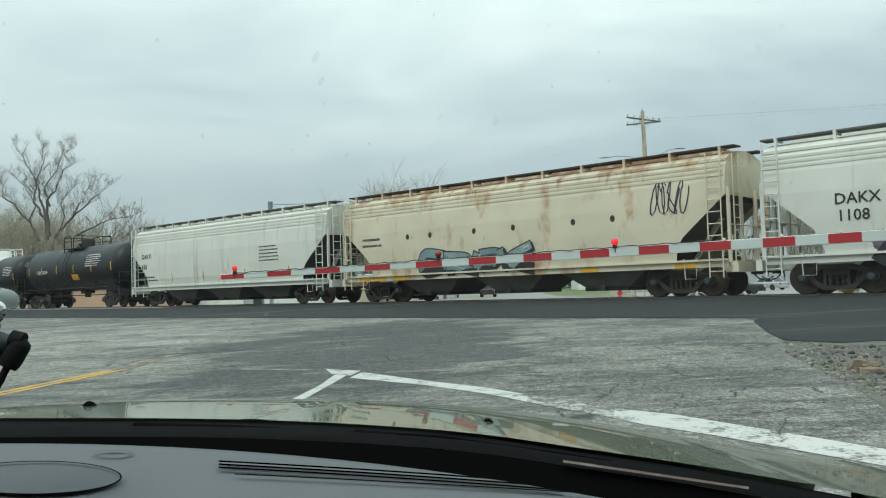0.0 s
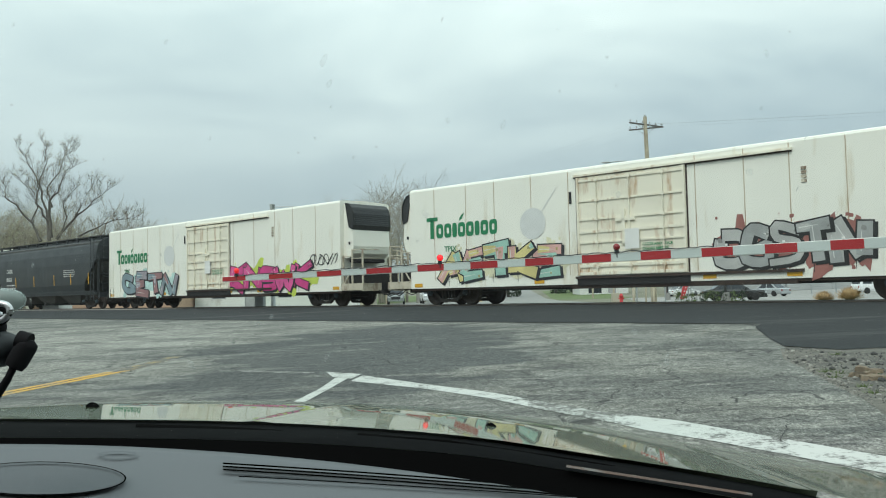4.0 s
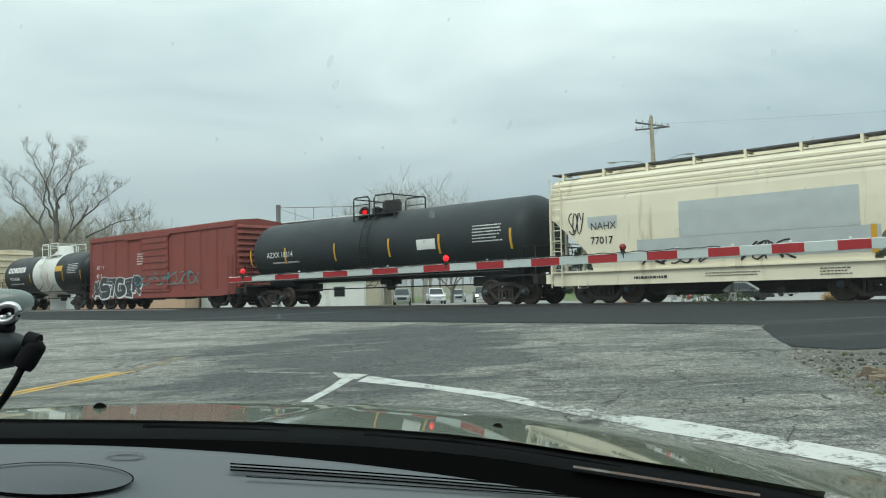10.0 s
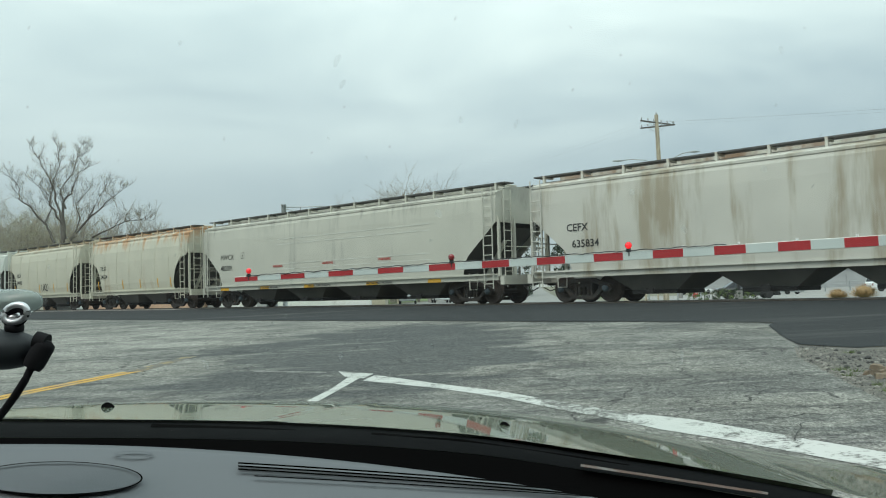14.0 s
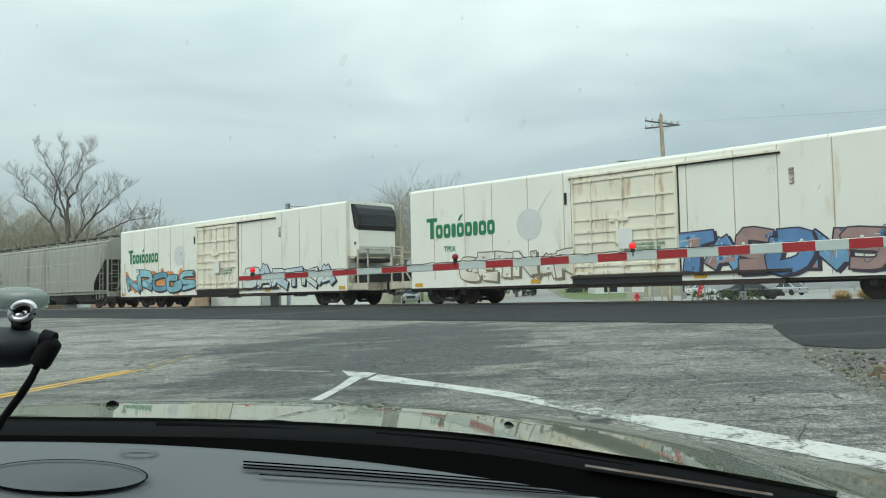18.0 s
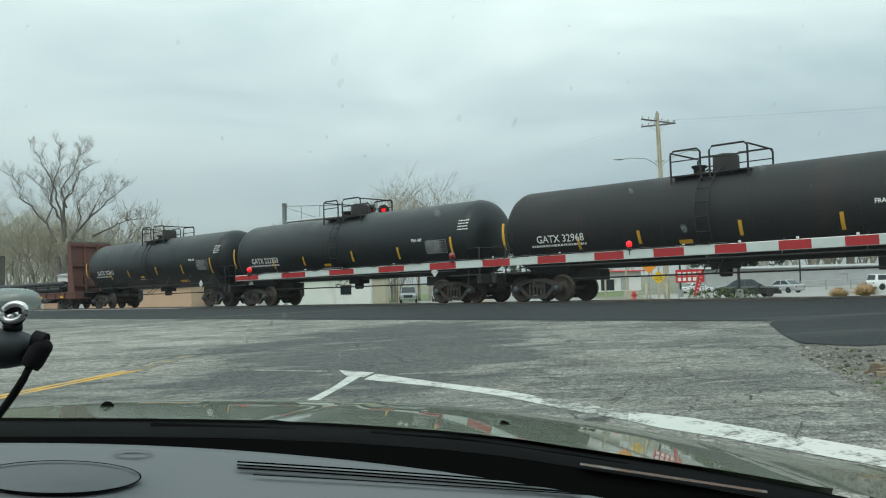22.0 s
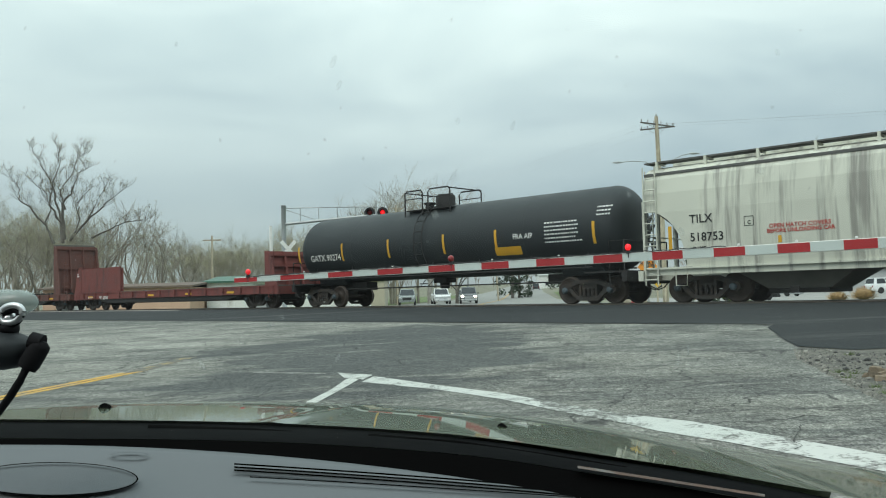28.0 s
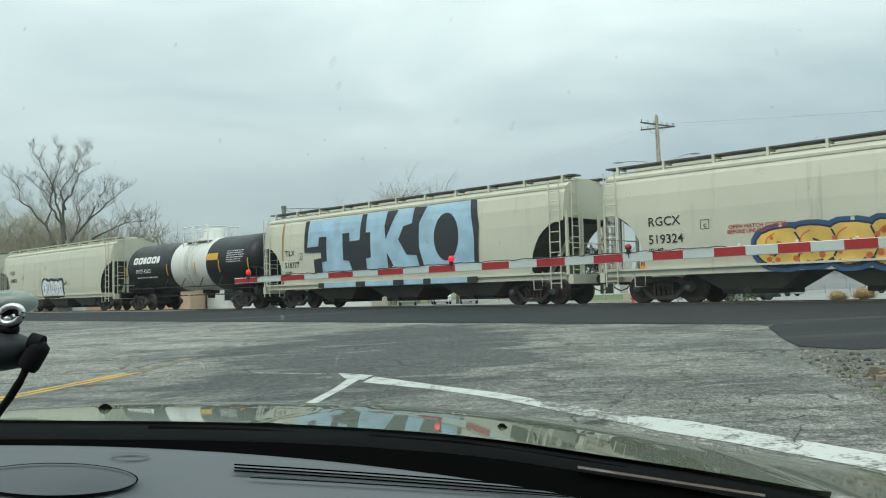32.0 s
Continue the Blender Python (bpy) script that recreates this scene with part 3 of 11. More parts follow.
def stroke(g, pts, w, side, lift, slot):
    """A painted line of width w through points in x and z."""
    v, f = [], []
    for i, (x, z) in enumerate(pts):
        dx = pts[min(i + 1, len(pts) - 1)][0] - pts[max(i - 1, 0)][0]
        dz = pts[min(i + 1, len(pts) - 1)][1] - pts[max(i - 1, 0)][1]
        q = math.hypot(dx, dz) or 1
        for sgn in (-1, 1):
            xx, zz = x - sgn * dz / q * w / 2, z + sgn * dx / q * w / 2
            v.append((xx, -(side(zz) + lift), zz))
    for i in range(len(pts) - 1):
        f.append((2 * i, 2 * i + 1, 2 * i + 3, 2 * i + 2))
    g.add(v, f, False, slot)


GRAF = {}


def gcol(c):
    if c not in GRAF:
        GRAF[c] = mat("spray_paint", c, 0.6, spread=0.18, scale=1.3, grain=25, bump=0.03)
    return GRAF[c]


def curved(pts, n):
    """A smooth line through the given points."""
    out = []
    for i in range(len(pts) - 1):
        p0, p1, p2, p3 = pts[max(0, i - 1)], pts[i], pts[i + 1], pts[min(len(pts) - 1, i + 2)]
        for k in range(n):
            t = k / n
            out.append(tuple(0.5 * (2 * b + (c - a) * t + (2 * a - 5 * b + 4 * c - d) * t * t + (3 * b - a - 3 * c + d) * t ** 3) for a, b, c, d in zip(p0, p1, p2, p3)))
    return out + [tuple(pts[-1])]


def bar_stroke(g, pts, w0, w1, grow, side, lift, slot):
    """A straight-cut letter stroke that widens or narrows along its way, with mitred bends."""
    v, n = [], len(pts)
    for i, (x, z) in enumerate(pts):
        a, b = pts[max(i - 1, 0)], pts[min(i + 1, n - 1)]
        dx, dz = b[0] - a[0], b[1] - a[1]
        q = math.hypot(dx, dz) or 1
        dx, dz = dx / q, dz / q
        w = (w0 + (w1 - w0) * i / (n - 1)) / 2 + grow
        e = -grow if i == 0 else grow if i == n - 1 else 0.0
        for sgn in (-1, 1):
            xx, zz = x + dx * e - sgn * dz * w, z + dz * e + sgn * dx * w
            v.append((xx, -(side(zz) + lift), zz))
    g.add(v, [(2 * i, 2 * i + 1, 2 * i + 3, 2 * i + 2) for i in range(n - 1)], False, slot)


LETTER_FORMS = [
    [[(0.10, 0), (0.05, 1)], [(0.05, 0.95), (0.75, 0.90), (0.80, 0.60), (0.15, 0.48)], [(0.30, 0.48), (0.95, 0.0)]],
    [[(0.12, 0), (0.10, 1)], [(0.10, 0.92), (0.90, 1.0)], [(0.12, 0.50), (0.75, 0.55)], [(0.10, 0.06), (0.95, 0.02)]],
    [[(0.90, 0.92), (0.15, 0.95), (0.12, 0.56), (0.85, 0.46), (0.88, 0.08), (0.05, 0.04)]],
    [[(0.05, 0), (0.45, 1.05)], [(0.45, 1.0), (0.95, 0)], [(0.25, 0.36), (0.75, 0.36)]],
    [[(0.08, 0), (0.10, 1)], [(0.10, 1), (0.90, 0)], [(0.90, 0), (0.92, 1.05)]],
    [[(0.85, 0.85), (0.20, 0.95), (0.08, 0.50), (0.20, 0.05), (0.85, 0.10), (0.88, 0.45), (0.55, 0.45)]],
    [[(0.10, 1), (0.12, 0)], [(0.95, 1.02), (0.20, 0.50), (0.98, -0.02)]],
    [[(0.15, 0.9), (0.12, 0.12), (0.85, 0.10), (0.88, 0.92), (0.15, 0.9)]],
    [[(0.00, 0.95), (1.0, 1.0)], [(0.52, 0.95), (0.48, -0.05)]],
    [[(0.02, 1), (0.25, 0), (0.50, 0.7), (0.75, 0), (1.0, 1.05)]],
]


def graffiti(parent, x0, x1, z0, z1, colours, side, seed, letters=5, outline=(0.02, 0.02, 0.025), cloud=None, label="", lift=0.014, fat=0.30):
    """A spray-painted piece: a mottled cloud, a drop shadow, overlapping angular letters in outline and fill, highlights, specks and drips."""
    rr = random.Random(seed)
    g = Geo()
    dim = tuple(c * 0.55 for c in colours[0])
    mats = [gcol(cloud or outline), gcol(outline)] + [gcol(c) for c in colours] + [gcol(dim), gcol((0.66, 0.66, 0.63))]
    nc = len(colours)
    w, h, zc = (x1 - x0) / letters, z1 - z0, (z0 + z1) / 2
    if cloud:
        for i in range(letters * 5):
            fan(g, blob(rr, x0 + (i + 0.5) * w / 5, zc + rr.uniform(-0.25, 0.28) * h, w * rr.uniform(0.16, 0.40), h * rr.uniform(0.14, 0.36), 14, 0.45), side, lift - 0.006 + 0.00012 * i, 0)
        for i in range(letters * 7):
            q = rr.uniform(0.015, 0.06)
            fan(g, blob(rr, rr.uniform(x0 - 0.2, x1 + 0.2), rr.uniform(z0, z1 + 0.12 * h), q, q, 8, 0.2), side, lift - 0.006, 0)
    for i in range(letters):
        lx, ww, hh = x0 + (i - 0.16) * w, w * 1.32, h * rr.uniform(0.80, 1.0)
        lean, zb, base = rr.uniform(-0.16, 0.24) * w, z0 + rr.uniform(-0.02, 0.10) * h, lift + 0.0022 * (i % 4)
        wd = min(w * 0.40, h * fat) * rr.uniform(0.85, 1.1)
        form = LETTER_FORMS[(seed * 3 + i * 7 + rr.randrange(3)) % len(LETTER_FORMS)]
        lines_ = []
        for f in form:
            pts = [(lx + ww * (0.10 + 0.80 * a) + lean * (b - 0.5) + rr.uniform(-0.10, 0.10) * w, zb + hh * (0.10 + 0.80 * b) + rr.uniform(-0.08, 0.08) * h) for a, b in f]
            if len(pts) > 2:
                pts = curved(pts, 3)
            lines_.append((pts, wd * rr.uniform(0.65, 1.25), wd * rr.uniform(0.65, 1.25)))
        for k, (pts, wa, wb) in enumerate(lines_):
            bar_stroke(g, [(x + 0.09, z - 0.06) for x, z in pts], wa, wb, 0.035, side, base + 0.0001 * k, 1)
            bar_stroke(g, pts, wa, wb, 0.045, side, base + 0.0005 + 0.0001 * k, 1)
        for k, (pts, wa, wb) in enumerate(lines_):
            bar_stroke(g, pts, wa, wb, 0.0, side, base + 0.0010 + 0.0001 * k, 2 + (i + k // 2) % nc)
            if nc > 1:
                half = [tuple(p) for p in pts[:2]]
                mid = ((half[0][0] + half[1][0]) / 2, (half[0][1] + half[1][1]) / 2)
                bar_stroke(g, [half[0], mid], wa * 0.92, wa * 0.5, 0.0, side, base + 0.0014 + 0.0001 * k, 2 + (i + k + 1) % nc)
            (ax, az), (bx, bz) = pts[0], pts[1]
            bar_stroke(g, [(ax + (bx - ax) * 0.12 - wa * 0.2, az + (bz - az) * 0.12), (ax + (bx - ax) * 0.7 - wa * 0.2, az + (bz - az) * 0.7)], 0.028, 0.012, 0.0, side, base + 0.0018, len(mats) - 1)
            q = rr.uniform(0.03, 0.07)
            cx, cz = ax + (bx - ax) * rr.random(), az + (bz - az) * rr.random()
            fan(g, blob(rr, cx, cz, q, q, 9, 0.2), side, base + 0.0019, len(mats) - 2)
        if rr.random() < 0.5:
            xx = lx + ww * rr.uniform(0.3, 0.7)
            bar_stroke(g, [(xx, zb + 0.12 * h), (xx, zb - 0.10 * h)], 0.03, 0.012, 0.0, side, base + 0.0008, 1)
    ob = part("graffiti", g, mats, parent, label)
    return ob


def bubbles(parent, x0, x1, z0, z1, fill, outline, side, seed, n=5, edge=None, dots=None, label="", lift=0.014, square=0.75):
    """A filled piece of swelling, overlapping letters: an edge colour behind, outlines, fill, and inner lines or dots."""
    rr = random.Random(seed)
    g = Geo()
    mats = [gcol(edge or outline), gcol(outline), gcol(fill), gcol(dots or tuple(min(1, c * 1.25) for c in fill))]
    w, h = (x1 - x0) / n, z1 - z0
    shapes = []
    for i in range(n):
        cx, cz = x0 + w * (i + 0.5), (z0 + z1) / 2 + rr.uniform(-0.04, 0.04) * h
        shapes.append((cx, cz, w * rr.uniform(0.58, 0.68), h * rr.uniform(0.44, 0.52), rr.randrange(10 ** 6)))
    for i, (cx, cz, rx, rz, sd_) in enumerate(shapes):
        for grow, off, slot in ((0.17, -0.004, 0), (0.055, 0.0, 1), (0.0, 0.004, 2)):
            r2 = random.Random(sd_)
            ring = []
            for k in range(26):
                a = k * math.tau / 26
                q = 1 + 0.07 * math.sin(3 * a + sd_ % 7) + r2.uniform(-0.03, 0.03)
                ring.append((cx + (rx * q + grow) * math.copysign(abs(math.cos(a)) ** square, math.cos(a)), cz + (rz * q + grow) * math.copysign(abs(math.sin(a)) ** square, math.sin(a))))
            fan(g, ring, side, lift + off + 0.0002 * i + (0 if slot == 0 else 0.006), slot)
        if i < n - 1:
            zz = rr.uniform(-0.25, 0.25)
            stroke(g, curved([(cx + rx * 0.75, cz - rz * 0.7), (cx + rx * 0.95, cz + rz * zz), (cx + rx * 0.7, cz + rz * 0.75)], 5), 0.05, side, lift + 0.0145 + 0.0002 * n, 1)
        stroke(g, curved([(cx - rx * 0.3, cz - rz * rr.uniform(0.1, 0.5)), (cx + rx * rr.uniform(-0.1, 0.3), cz), (cx - rx * 0.1, cz + rz * rr.uniform(0.2, 0.6))], 4), 0.05, side, lift + 0.0150 + 0.0002 * n, 1)
        stroke(g, curved([(cx - rx * 0.65, cz + rz * 0.1), (cx - rx * 0.55, cz + rz * 0.5), (cx - rx * 0.2, cz + rz * 0.75)], 4), 0.035, side, lift + 0.0155 + 0.0002 * n, 3)
        if dots:
            for _ in range(6):
                dx, dz, q = cx + rx * rr.uniform(-0.75, 0.75), cz + rz * rr.uniform(-0.7, 0.7), rr.uniform(0.05, 0.10)
                fan(g, [(dx + q * math.cos(k * math.tau / 10), dz + q * math.sin(k * math.tau / 10)) for k in range(10)], side, lift + 0.016 + 0.0002 * n, 3)
    return part("graffiti", g, mats, parent, label)


def tag_scrawl(parent, x0, x1, z0, z1, colour, side, seed, strokes=7, width=0.04, lift=0.018):
    """A quick one-colour tag of looping lines."""
    rr = random.Random(seed)
    g = Geo()
    for i in range(strokes):
        cx = x0 + (x1 - x0) * (i + 0.5) / strokes
        a, b, c = rr.uniform(0, 6), rr.uniform(0.8, 1.5), rr.uniform(0.5, 1.3)
        w = (x1 - x0) / strokes * 0.75
        pts = [(cx + w * math.sin(a + b * k * 0.6), (z0 + z1) / 2 + (z1 - z0) * 0.48 * math.sin(c * a + k * 0.75 * c)) for k in range(10)]
        stroke(g, pts, width, side, lift + 0.0004 * i, 0)
    return part("graffiti_tag", g, gcol(colour), parent)


def logo_blocks(parent, x, z, length, height, material, side, seed=3, tall_first=True, lift=0.012):
    """A maker's word mark as plain rounded shapes of its size and colour."""
    g = Geo()
    n = 8 if tall_first else 6
    w = length / (n + (1.2 if tall_first else 0.1))
    xx = x
    if tall_first:
        stroke(g, [(xx, z + height * 0.90), (xx + w * 1.35, z + height * 0.90)], height * 0.18, side, lift, 0)
        stroke(g, [(xx + w * 0.66, z + height * 0.9), (xx + w * 0.66, z)], w * 0.44, side, lift, 0)
        xx += w * 1.15
    for i in range(n):
        hh = height * 0.66 if tall_first else height
        ww = w * (0.86 if i % 3 != 2 else 0.55)
        n2 = 14
        ring = [(xx + ww / 2 + ww / 2 * math.copysign(abs(math.cos(k * math.tau / n2)) ** 0.55, math.cos(k * math.tau / n2)),
                 z + hh / 2 + hh / 2 * math.copysign(abs(math.sin(k * math.tau / n2)) ** 0.55, math.sin(k * math.tau / n2))) for k in range(n2)]
        q = 0.0 if i % 3 == 2 else 0.34
        hole = [(xx + ww / 2 + (px - xx - ww / 2) * q, z + hh / 2 + (pz - z - hh / 2) * q * 1.25) for px, pz in ring]
        v = [(px, -(side(pz) + lift), pz) for px, pz in ring + hole]
        g.add(v, [(k, (k + 1) % n2, n2 + (k + 1) % n2, n2 + k) for k in range(n2)])
        xx += ww + w * 0.10
    return part("word_mark", g, material, parent)

# ---- the lie of the land: the track runs obliquely past the car, on a low hump ----
TRACK_TURN = math.radians(42.41)
U = Vector((math.cos(TRACK_TURN), -math.sin(TRACK_TURN), 0))   # along the track, towards the car's side
N = Vector((math.sin(TRACK_TURN), math.cos(TRACK_TURN), 0))    # across it, away from the car
RAIL_Z = 0.906
TRACK_D = 25.44
PROFILE = [(-3000, 0.0), (0, 0.0), (12, 0.44), (23.4, 0.858), (27.5, 0.858), (34, 0.62), (50, 0.36), (72, 0.30), (110, 0.34), (190, 2.2), (330, 6.0), (700, 12.0), (3000, 14.0)]


def rise(d):
    for (d0, z0), (d1, z1) in zip(PROFILE, PROFILE[1:]):
        if d <= d1:
            return z0 + (z1 - z0) * (d - d0) / (d1 - d0)
    return PROFILE[-1][1]


def at_track(s, d, lift=0.0):
    p = U * s + N * d
    return Vector((p.x, p.y, rise(d) + lift))


def land(x, y, lift=0.0):
    return Vector((x, y, rise(N.x * x + N.y * y) + lift))


def sheet(name, poly, material, lift, cell=2.0, label="", category="", kind="structure", thick=0.0):
    """A paved or painted area with a given outline in plan, cut to follow the land."""
    bm = bmesh.new()
    bm.faces.new([bm.verts.new((x, y, 0)) for x, y in poly])
    for d, _ in PROFILE[1:-1]:
        geom = bm.verts[:] + bm.edges[:] + bm.faces[:]
        bmesh.ops.bisect_plane(bm, geom=geom, plane_co=N * d, plane_no=N)
    for v in bm.verts:
        v.co.z = rise(N.dot(v.co)) + lift
    me = bpy.data.meshes.new(name)
    bm.to_mesh(me)
    bm.free()
    me.materials.append(material)
    ob = new(name, me)
    return tagged(ob, label, category, "", kind)


def td(s, d):
    p = U * s + N * d
    return (p.x, p.y)


# ground: one sheet that follows the hump and the far rise to the horizon
g = Geo()
rows_s = [-3000, -600, -200, -80, -40, -20, 0, 20, 60, 200, 600, 3000]
grid = [[at_track(s, d, -0.012) for s in rows_s] for d, _ in PROFILE]
nv = len(rows_s)
g.add([p for r in grid for p in r], [(i * nv + j, i * nv + j + 1, (i + 1) * nv + j + 1, (i + 1) * nv + j)
                                     for i in range(len(PROFILE) - 1) for j in range(nv - 1)])
tagged(part("ground", g, GROUND), "gravelly grey-brown ground with thin spring grass", "ground", kind="structure")

# the old road on this side, and the fresh asphalt over the crossing
ROAD_DIR = Vector((math.sin(math.radians(15.6)), math.cos(math.radians(15.6)), 0))
ROAD_LAT = Vector((ROAD_DIR.y, -ROAD_DIR.x, 0))


def rd(lat, along):
    p = ROAD_LAT * lat + ROAD_DIR * along
    return (p.x, p.y)


sheet("road", [rd(-60, -40), rd(1.75, -40), rd(1.75, 2), (3.45, 6.0), (3.80, 7.45), (4.0, 8.55), (4.26, 9.9), (4.42, 10.75), (4.92, 12.1), (5.25, 13.4), (5.85, 15.85),
               td(-6.5, 16.3), td(-55, 16.3), td(-75, 10)], ASPHALT_OLD, 0.0, label="worn grey asphalt road with cracks and dark patches", category="road")
sheet("crossing_pavement", [td(-75, 16.25), td(-6.5, 16.25), (5.80, 15.7), (5.15, 13.3), (4.92, 12.2), (5.36, 11.4), (5.86, 11.42), td(30, 11.9),
                            td(30, 23.85), td(-75, 23.85)], ASPHALT_NEW, 0.012, label="fresh black asphalt laid up to the rails", category="road")
sheet("crossing_pavement_between_rails", [td(-40, 24.82), td(30, 24.82), td(30, 26.06), td(-40, 26.06)], ASPHALT_NEW, 0.030,
      label="fresh black asphalt between the two rails", category="road")
sheet("crossing_pavement_beyond", [td(-40, 27.02), td(30, 27.02), td(30, 33), td(-40, 33)], ASPHALT_NEW, 0.012,
      label="black asphalt beyond the rails", category="road")
sheet("far_road", [(-12, 44), (-9, 70), (-6, 100), (6, 200), (22, 330), (60, 620), (72, 620), (34, 330), (22, 200), (14, 100), (14, 70), (20, 30)],
      ROAD_FAR, 0.004, label="pale grey road running off beyond the crossing", category="road")
sheet("parking_lot", [(15, 60), (110, 20), (170, 60), (150, 130), (60, 130), (24, 110)], LOT, 0.006,
      label="pale concrete parking lot beyond the track", category="parking lot")
sheet("ballast_bed", [td(-700, 22.9), td(-40.5, 22.9), td(-40.5, 28), td(-700, 28)], BALLAST, 0.014, label="grey railway ballast under the track", category="ballast")
sheet("ballast_bed_south", [td(30.5, 22.9), td(700, 22.9), td(700, 28), td(30.5, 28)], BALLAST, 0.014, label="grey railway ballast under the track", category="ballast")


# rails
def rail(d, name):
    g = Geo()
    prof = [(-0.07, -0.17), (0.07, -0.17), (0.07, -0.15), (0.012, -0.13), (0.012, -0.045), (0.037, -0.035), (0.037, -0.005), (0.03, 0),
            (-0.03, 0), (-0.037, -0.005), (-0.037, -0.035), (-0.012, -0.045), (-0.012, -0.13), (-0.07, -0.15)]
    rings = []
    for s in (-900, -300, -60, 0, 60, 300, 900):
        rings.append([(U * s + N * (d + y)) + Vector((0, 0, RAIL_Z + z)) for y, z in prof])
    g.loft(rings)
    return tagged(part(name, g, STEEL_RAIL), "steel rail worn bright along its top", "rail", "rails of the track", "structure")


rail(TRACK_D - 0.755, "rail")
rail(TRACK_D + 0.755, "rail")


# painted lines
def line(name, a, b, w, material, label, lift=0.004, seed=1, ragged=0.02):
    """A painted road line with slightly ragged edges."""
    rr = random.Random(seed)
    a, b = Vector((*a, 0)), Vector((*b, 0))
    n = max(2, int((b - a).length / 0.12))
    sd = (b - a).normalized().cross(Vector((0, 0, 1)))
    v = []
    for i in range(n + 1):
        p = a.lerp(b, i / n)
        for sgn in (-1, 1):
            q = p + sd * sgn * (w / 2 + rr.uniform(-ragged, ragged * 0.4))
            v.append(land(q.x, q.y, lift))
    g = Geo().add(v, [(2 * i, 2 * i + 1, 2 * i + 3, 2 * i + 2) for i in range(n)])
    return tagged(part(name, g, material), label, "road marking", kind="structure")


def worn_paint(name, colour, lo, hi):
    """Road paint scrubbed off in flecks and patches, with the asphalt showing between."""
    m = bpy.data.materials.new(name)
    m.use_nodes = True
    nd, lk = m.node_tree.nodes, m.node_tree.links
    bs = nd["Principled BSDF"]
    bs.inputs["Roughness"].default_value = 0.9
    bs.inputs["Specular IOR Level"].default_value = 0.25
    co = nd.new("ShaderNodeTexCoord")
    fac = None
    for sc, dt, wt in ((3.2, 6, 0.55), (22.0, 5, 0.45)):
        n = nd.new("ShaderNodeTexNoise")
        n.inputs["Scale"].default_value, n.inputs["Detail"].default_value, n.inputs["Roughness"].default_value = sc, dt, 0.68
        lk.new(co.outputs["Object"], n.inputs["Vector"])
        k = nd.new("ShaderNodeMath")
        k.operation = "MULTIPLY_ADD"
        k.inputs[1].default_value = wt
        k.inputs[2].default_value = 0.0
        lk.new(n.outputs["Fac"], k.inputs[0])
        if fac:
            lk.new(fac, k.inputs[2])
        fac = k.outputs["Value"]
    r = nd.new("ShaderNodeMapRange")
    for key, v in (("From Min", lo), ("From Max", hi)):
        r.inputs[key].default_value = v
    lk.new(fac, r.inputs["Value"])
    x = nd.new("ShaderNodeMix")
    x.data_type = "RGBA"
    lk.new(r.outputs["Result"], x.inputs["Factor"])
    x.inputs["A"].default_value = (*colour, 1)
    x.inputs["B"].default_value = (0.115, 0.114, 0.105, 1)
    lk.new(x.outputs["Result"], bs.inputs["Base Color"])
    return m


PAINT_WHOLE = worn_paint("worn_white_road_paint", (0.46, 0.47, 0.44), 0.505, 0.60)
PAINT_FLAKED = worn_paint("flaked_white_road_paint", (0.40, 0.41, 0.38), 0.43, 0.53)
PAINT_GHOST = worn_paint("nearly_gone_white_road_paint", (0.36, 0.365, 0.34), 0.40, 0.50)
YELLOW_GHOST = worn_paint("nearly_gone_yellow_road_paint", (0.36, 0.27, 0.11), 0.40, 0.50)


def painted(name, rows, label, material):
    """A painted strip on the road, laid in short lengths between its far and near edges."""
    g = Geo()
    for (la, ra), (lb, rb) in zip(rows, rows[1:]):
        n = max(2, int(math.hypot(lb[0] - la[0], lb[1] - la[1]) / 0.12))
        for i in range(n):
            q = [(a[0] + (b[0] - a[0]) * u, a[1] + (b[1] - a[1]) * u) for a, b, u in ((la, lb, i / n), (la, lb, (i + 1) / n), (ra, rb, (i + 1) / n), (ra, rb, i / n))]
            g.add([land(*p, 0.004) for p in q], [(0, 1, 2, 3)])
    return tagged(part(name, g, material), label, "road marking", kind="structure")


# rows of (far edge, near edge) along each line
painted("stop_line", [((-1.02, 11.10), (-1.12, 10.56)), ((-0.16, 9.90), (-0.16, 9.52)), ((0.51, 9.04), (0.49, 8.61)), ((0.86, 8.45), (0.80, 8.02))], "worn white stop line across the lane", PAINT_WHOLE)
painted("stop_line", [((0.86, 8.45), (0.80, 8.02)), ((1.05, 8.12), (0.96, 7.72)), ((1.50, 7.40), (1.40, 6.98))], "flaked stretch of the white stop line", PAINT_FLAKED)
painted("stop_line", [((1.50, 7.40), (1.40, 6.98)), ((1.91, 6.96), (1.57, 6.62)), ((2.31, 6.27), (1.93, 6.12)), ((2.73, 5.54), (2.52, 5.12)), ((4.4, 2.75), (4.15, 2.35))], "broad worn white stop line across the lane", PAINT_WHOLE)
painted("lane_line", [((-1.36, 10.95), (-1.16, 11.10)), ((-1.42, 10.0), (-1.28, 10.1)), ((-1.54, 9.18), (-1.41, 9.15)), ((-2.20, 5.0), (-2.02, 5.0))], "thin worn white lane line", PAINT_WHOLE)
painted("lane_line", [((-1.58, 11.72), (-1.40, 11.05)), ((-1.05, 11.25), (-1.14, 10.80))], "short worn white stub at the end of the stop line", PAINT_WHOLE)
painted("lane_line", [((-2.9, 12.4), (-2.85, 12.2)), ((-1.75, 11.75), (-1.72, 11.6))], "nearly worn away white line on the old asphalt", PAINT_GHOST)
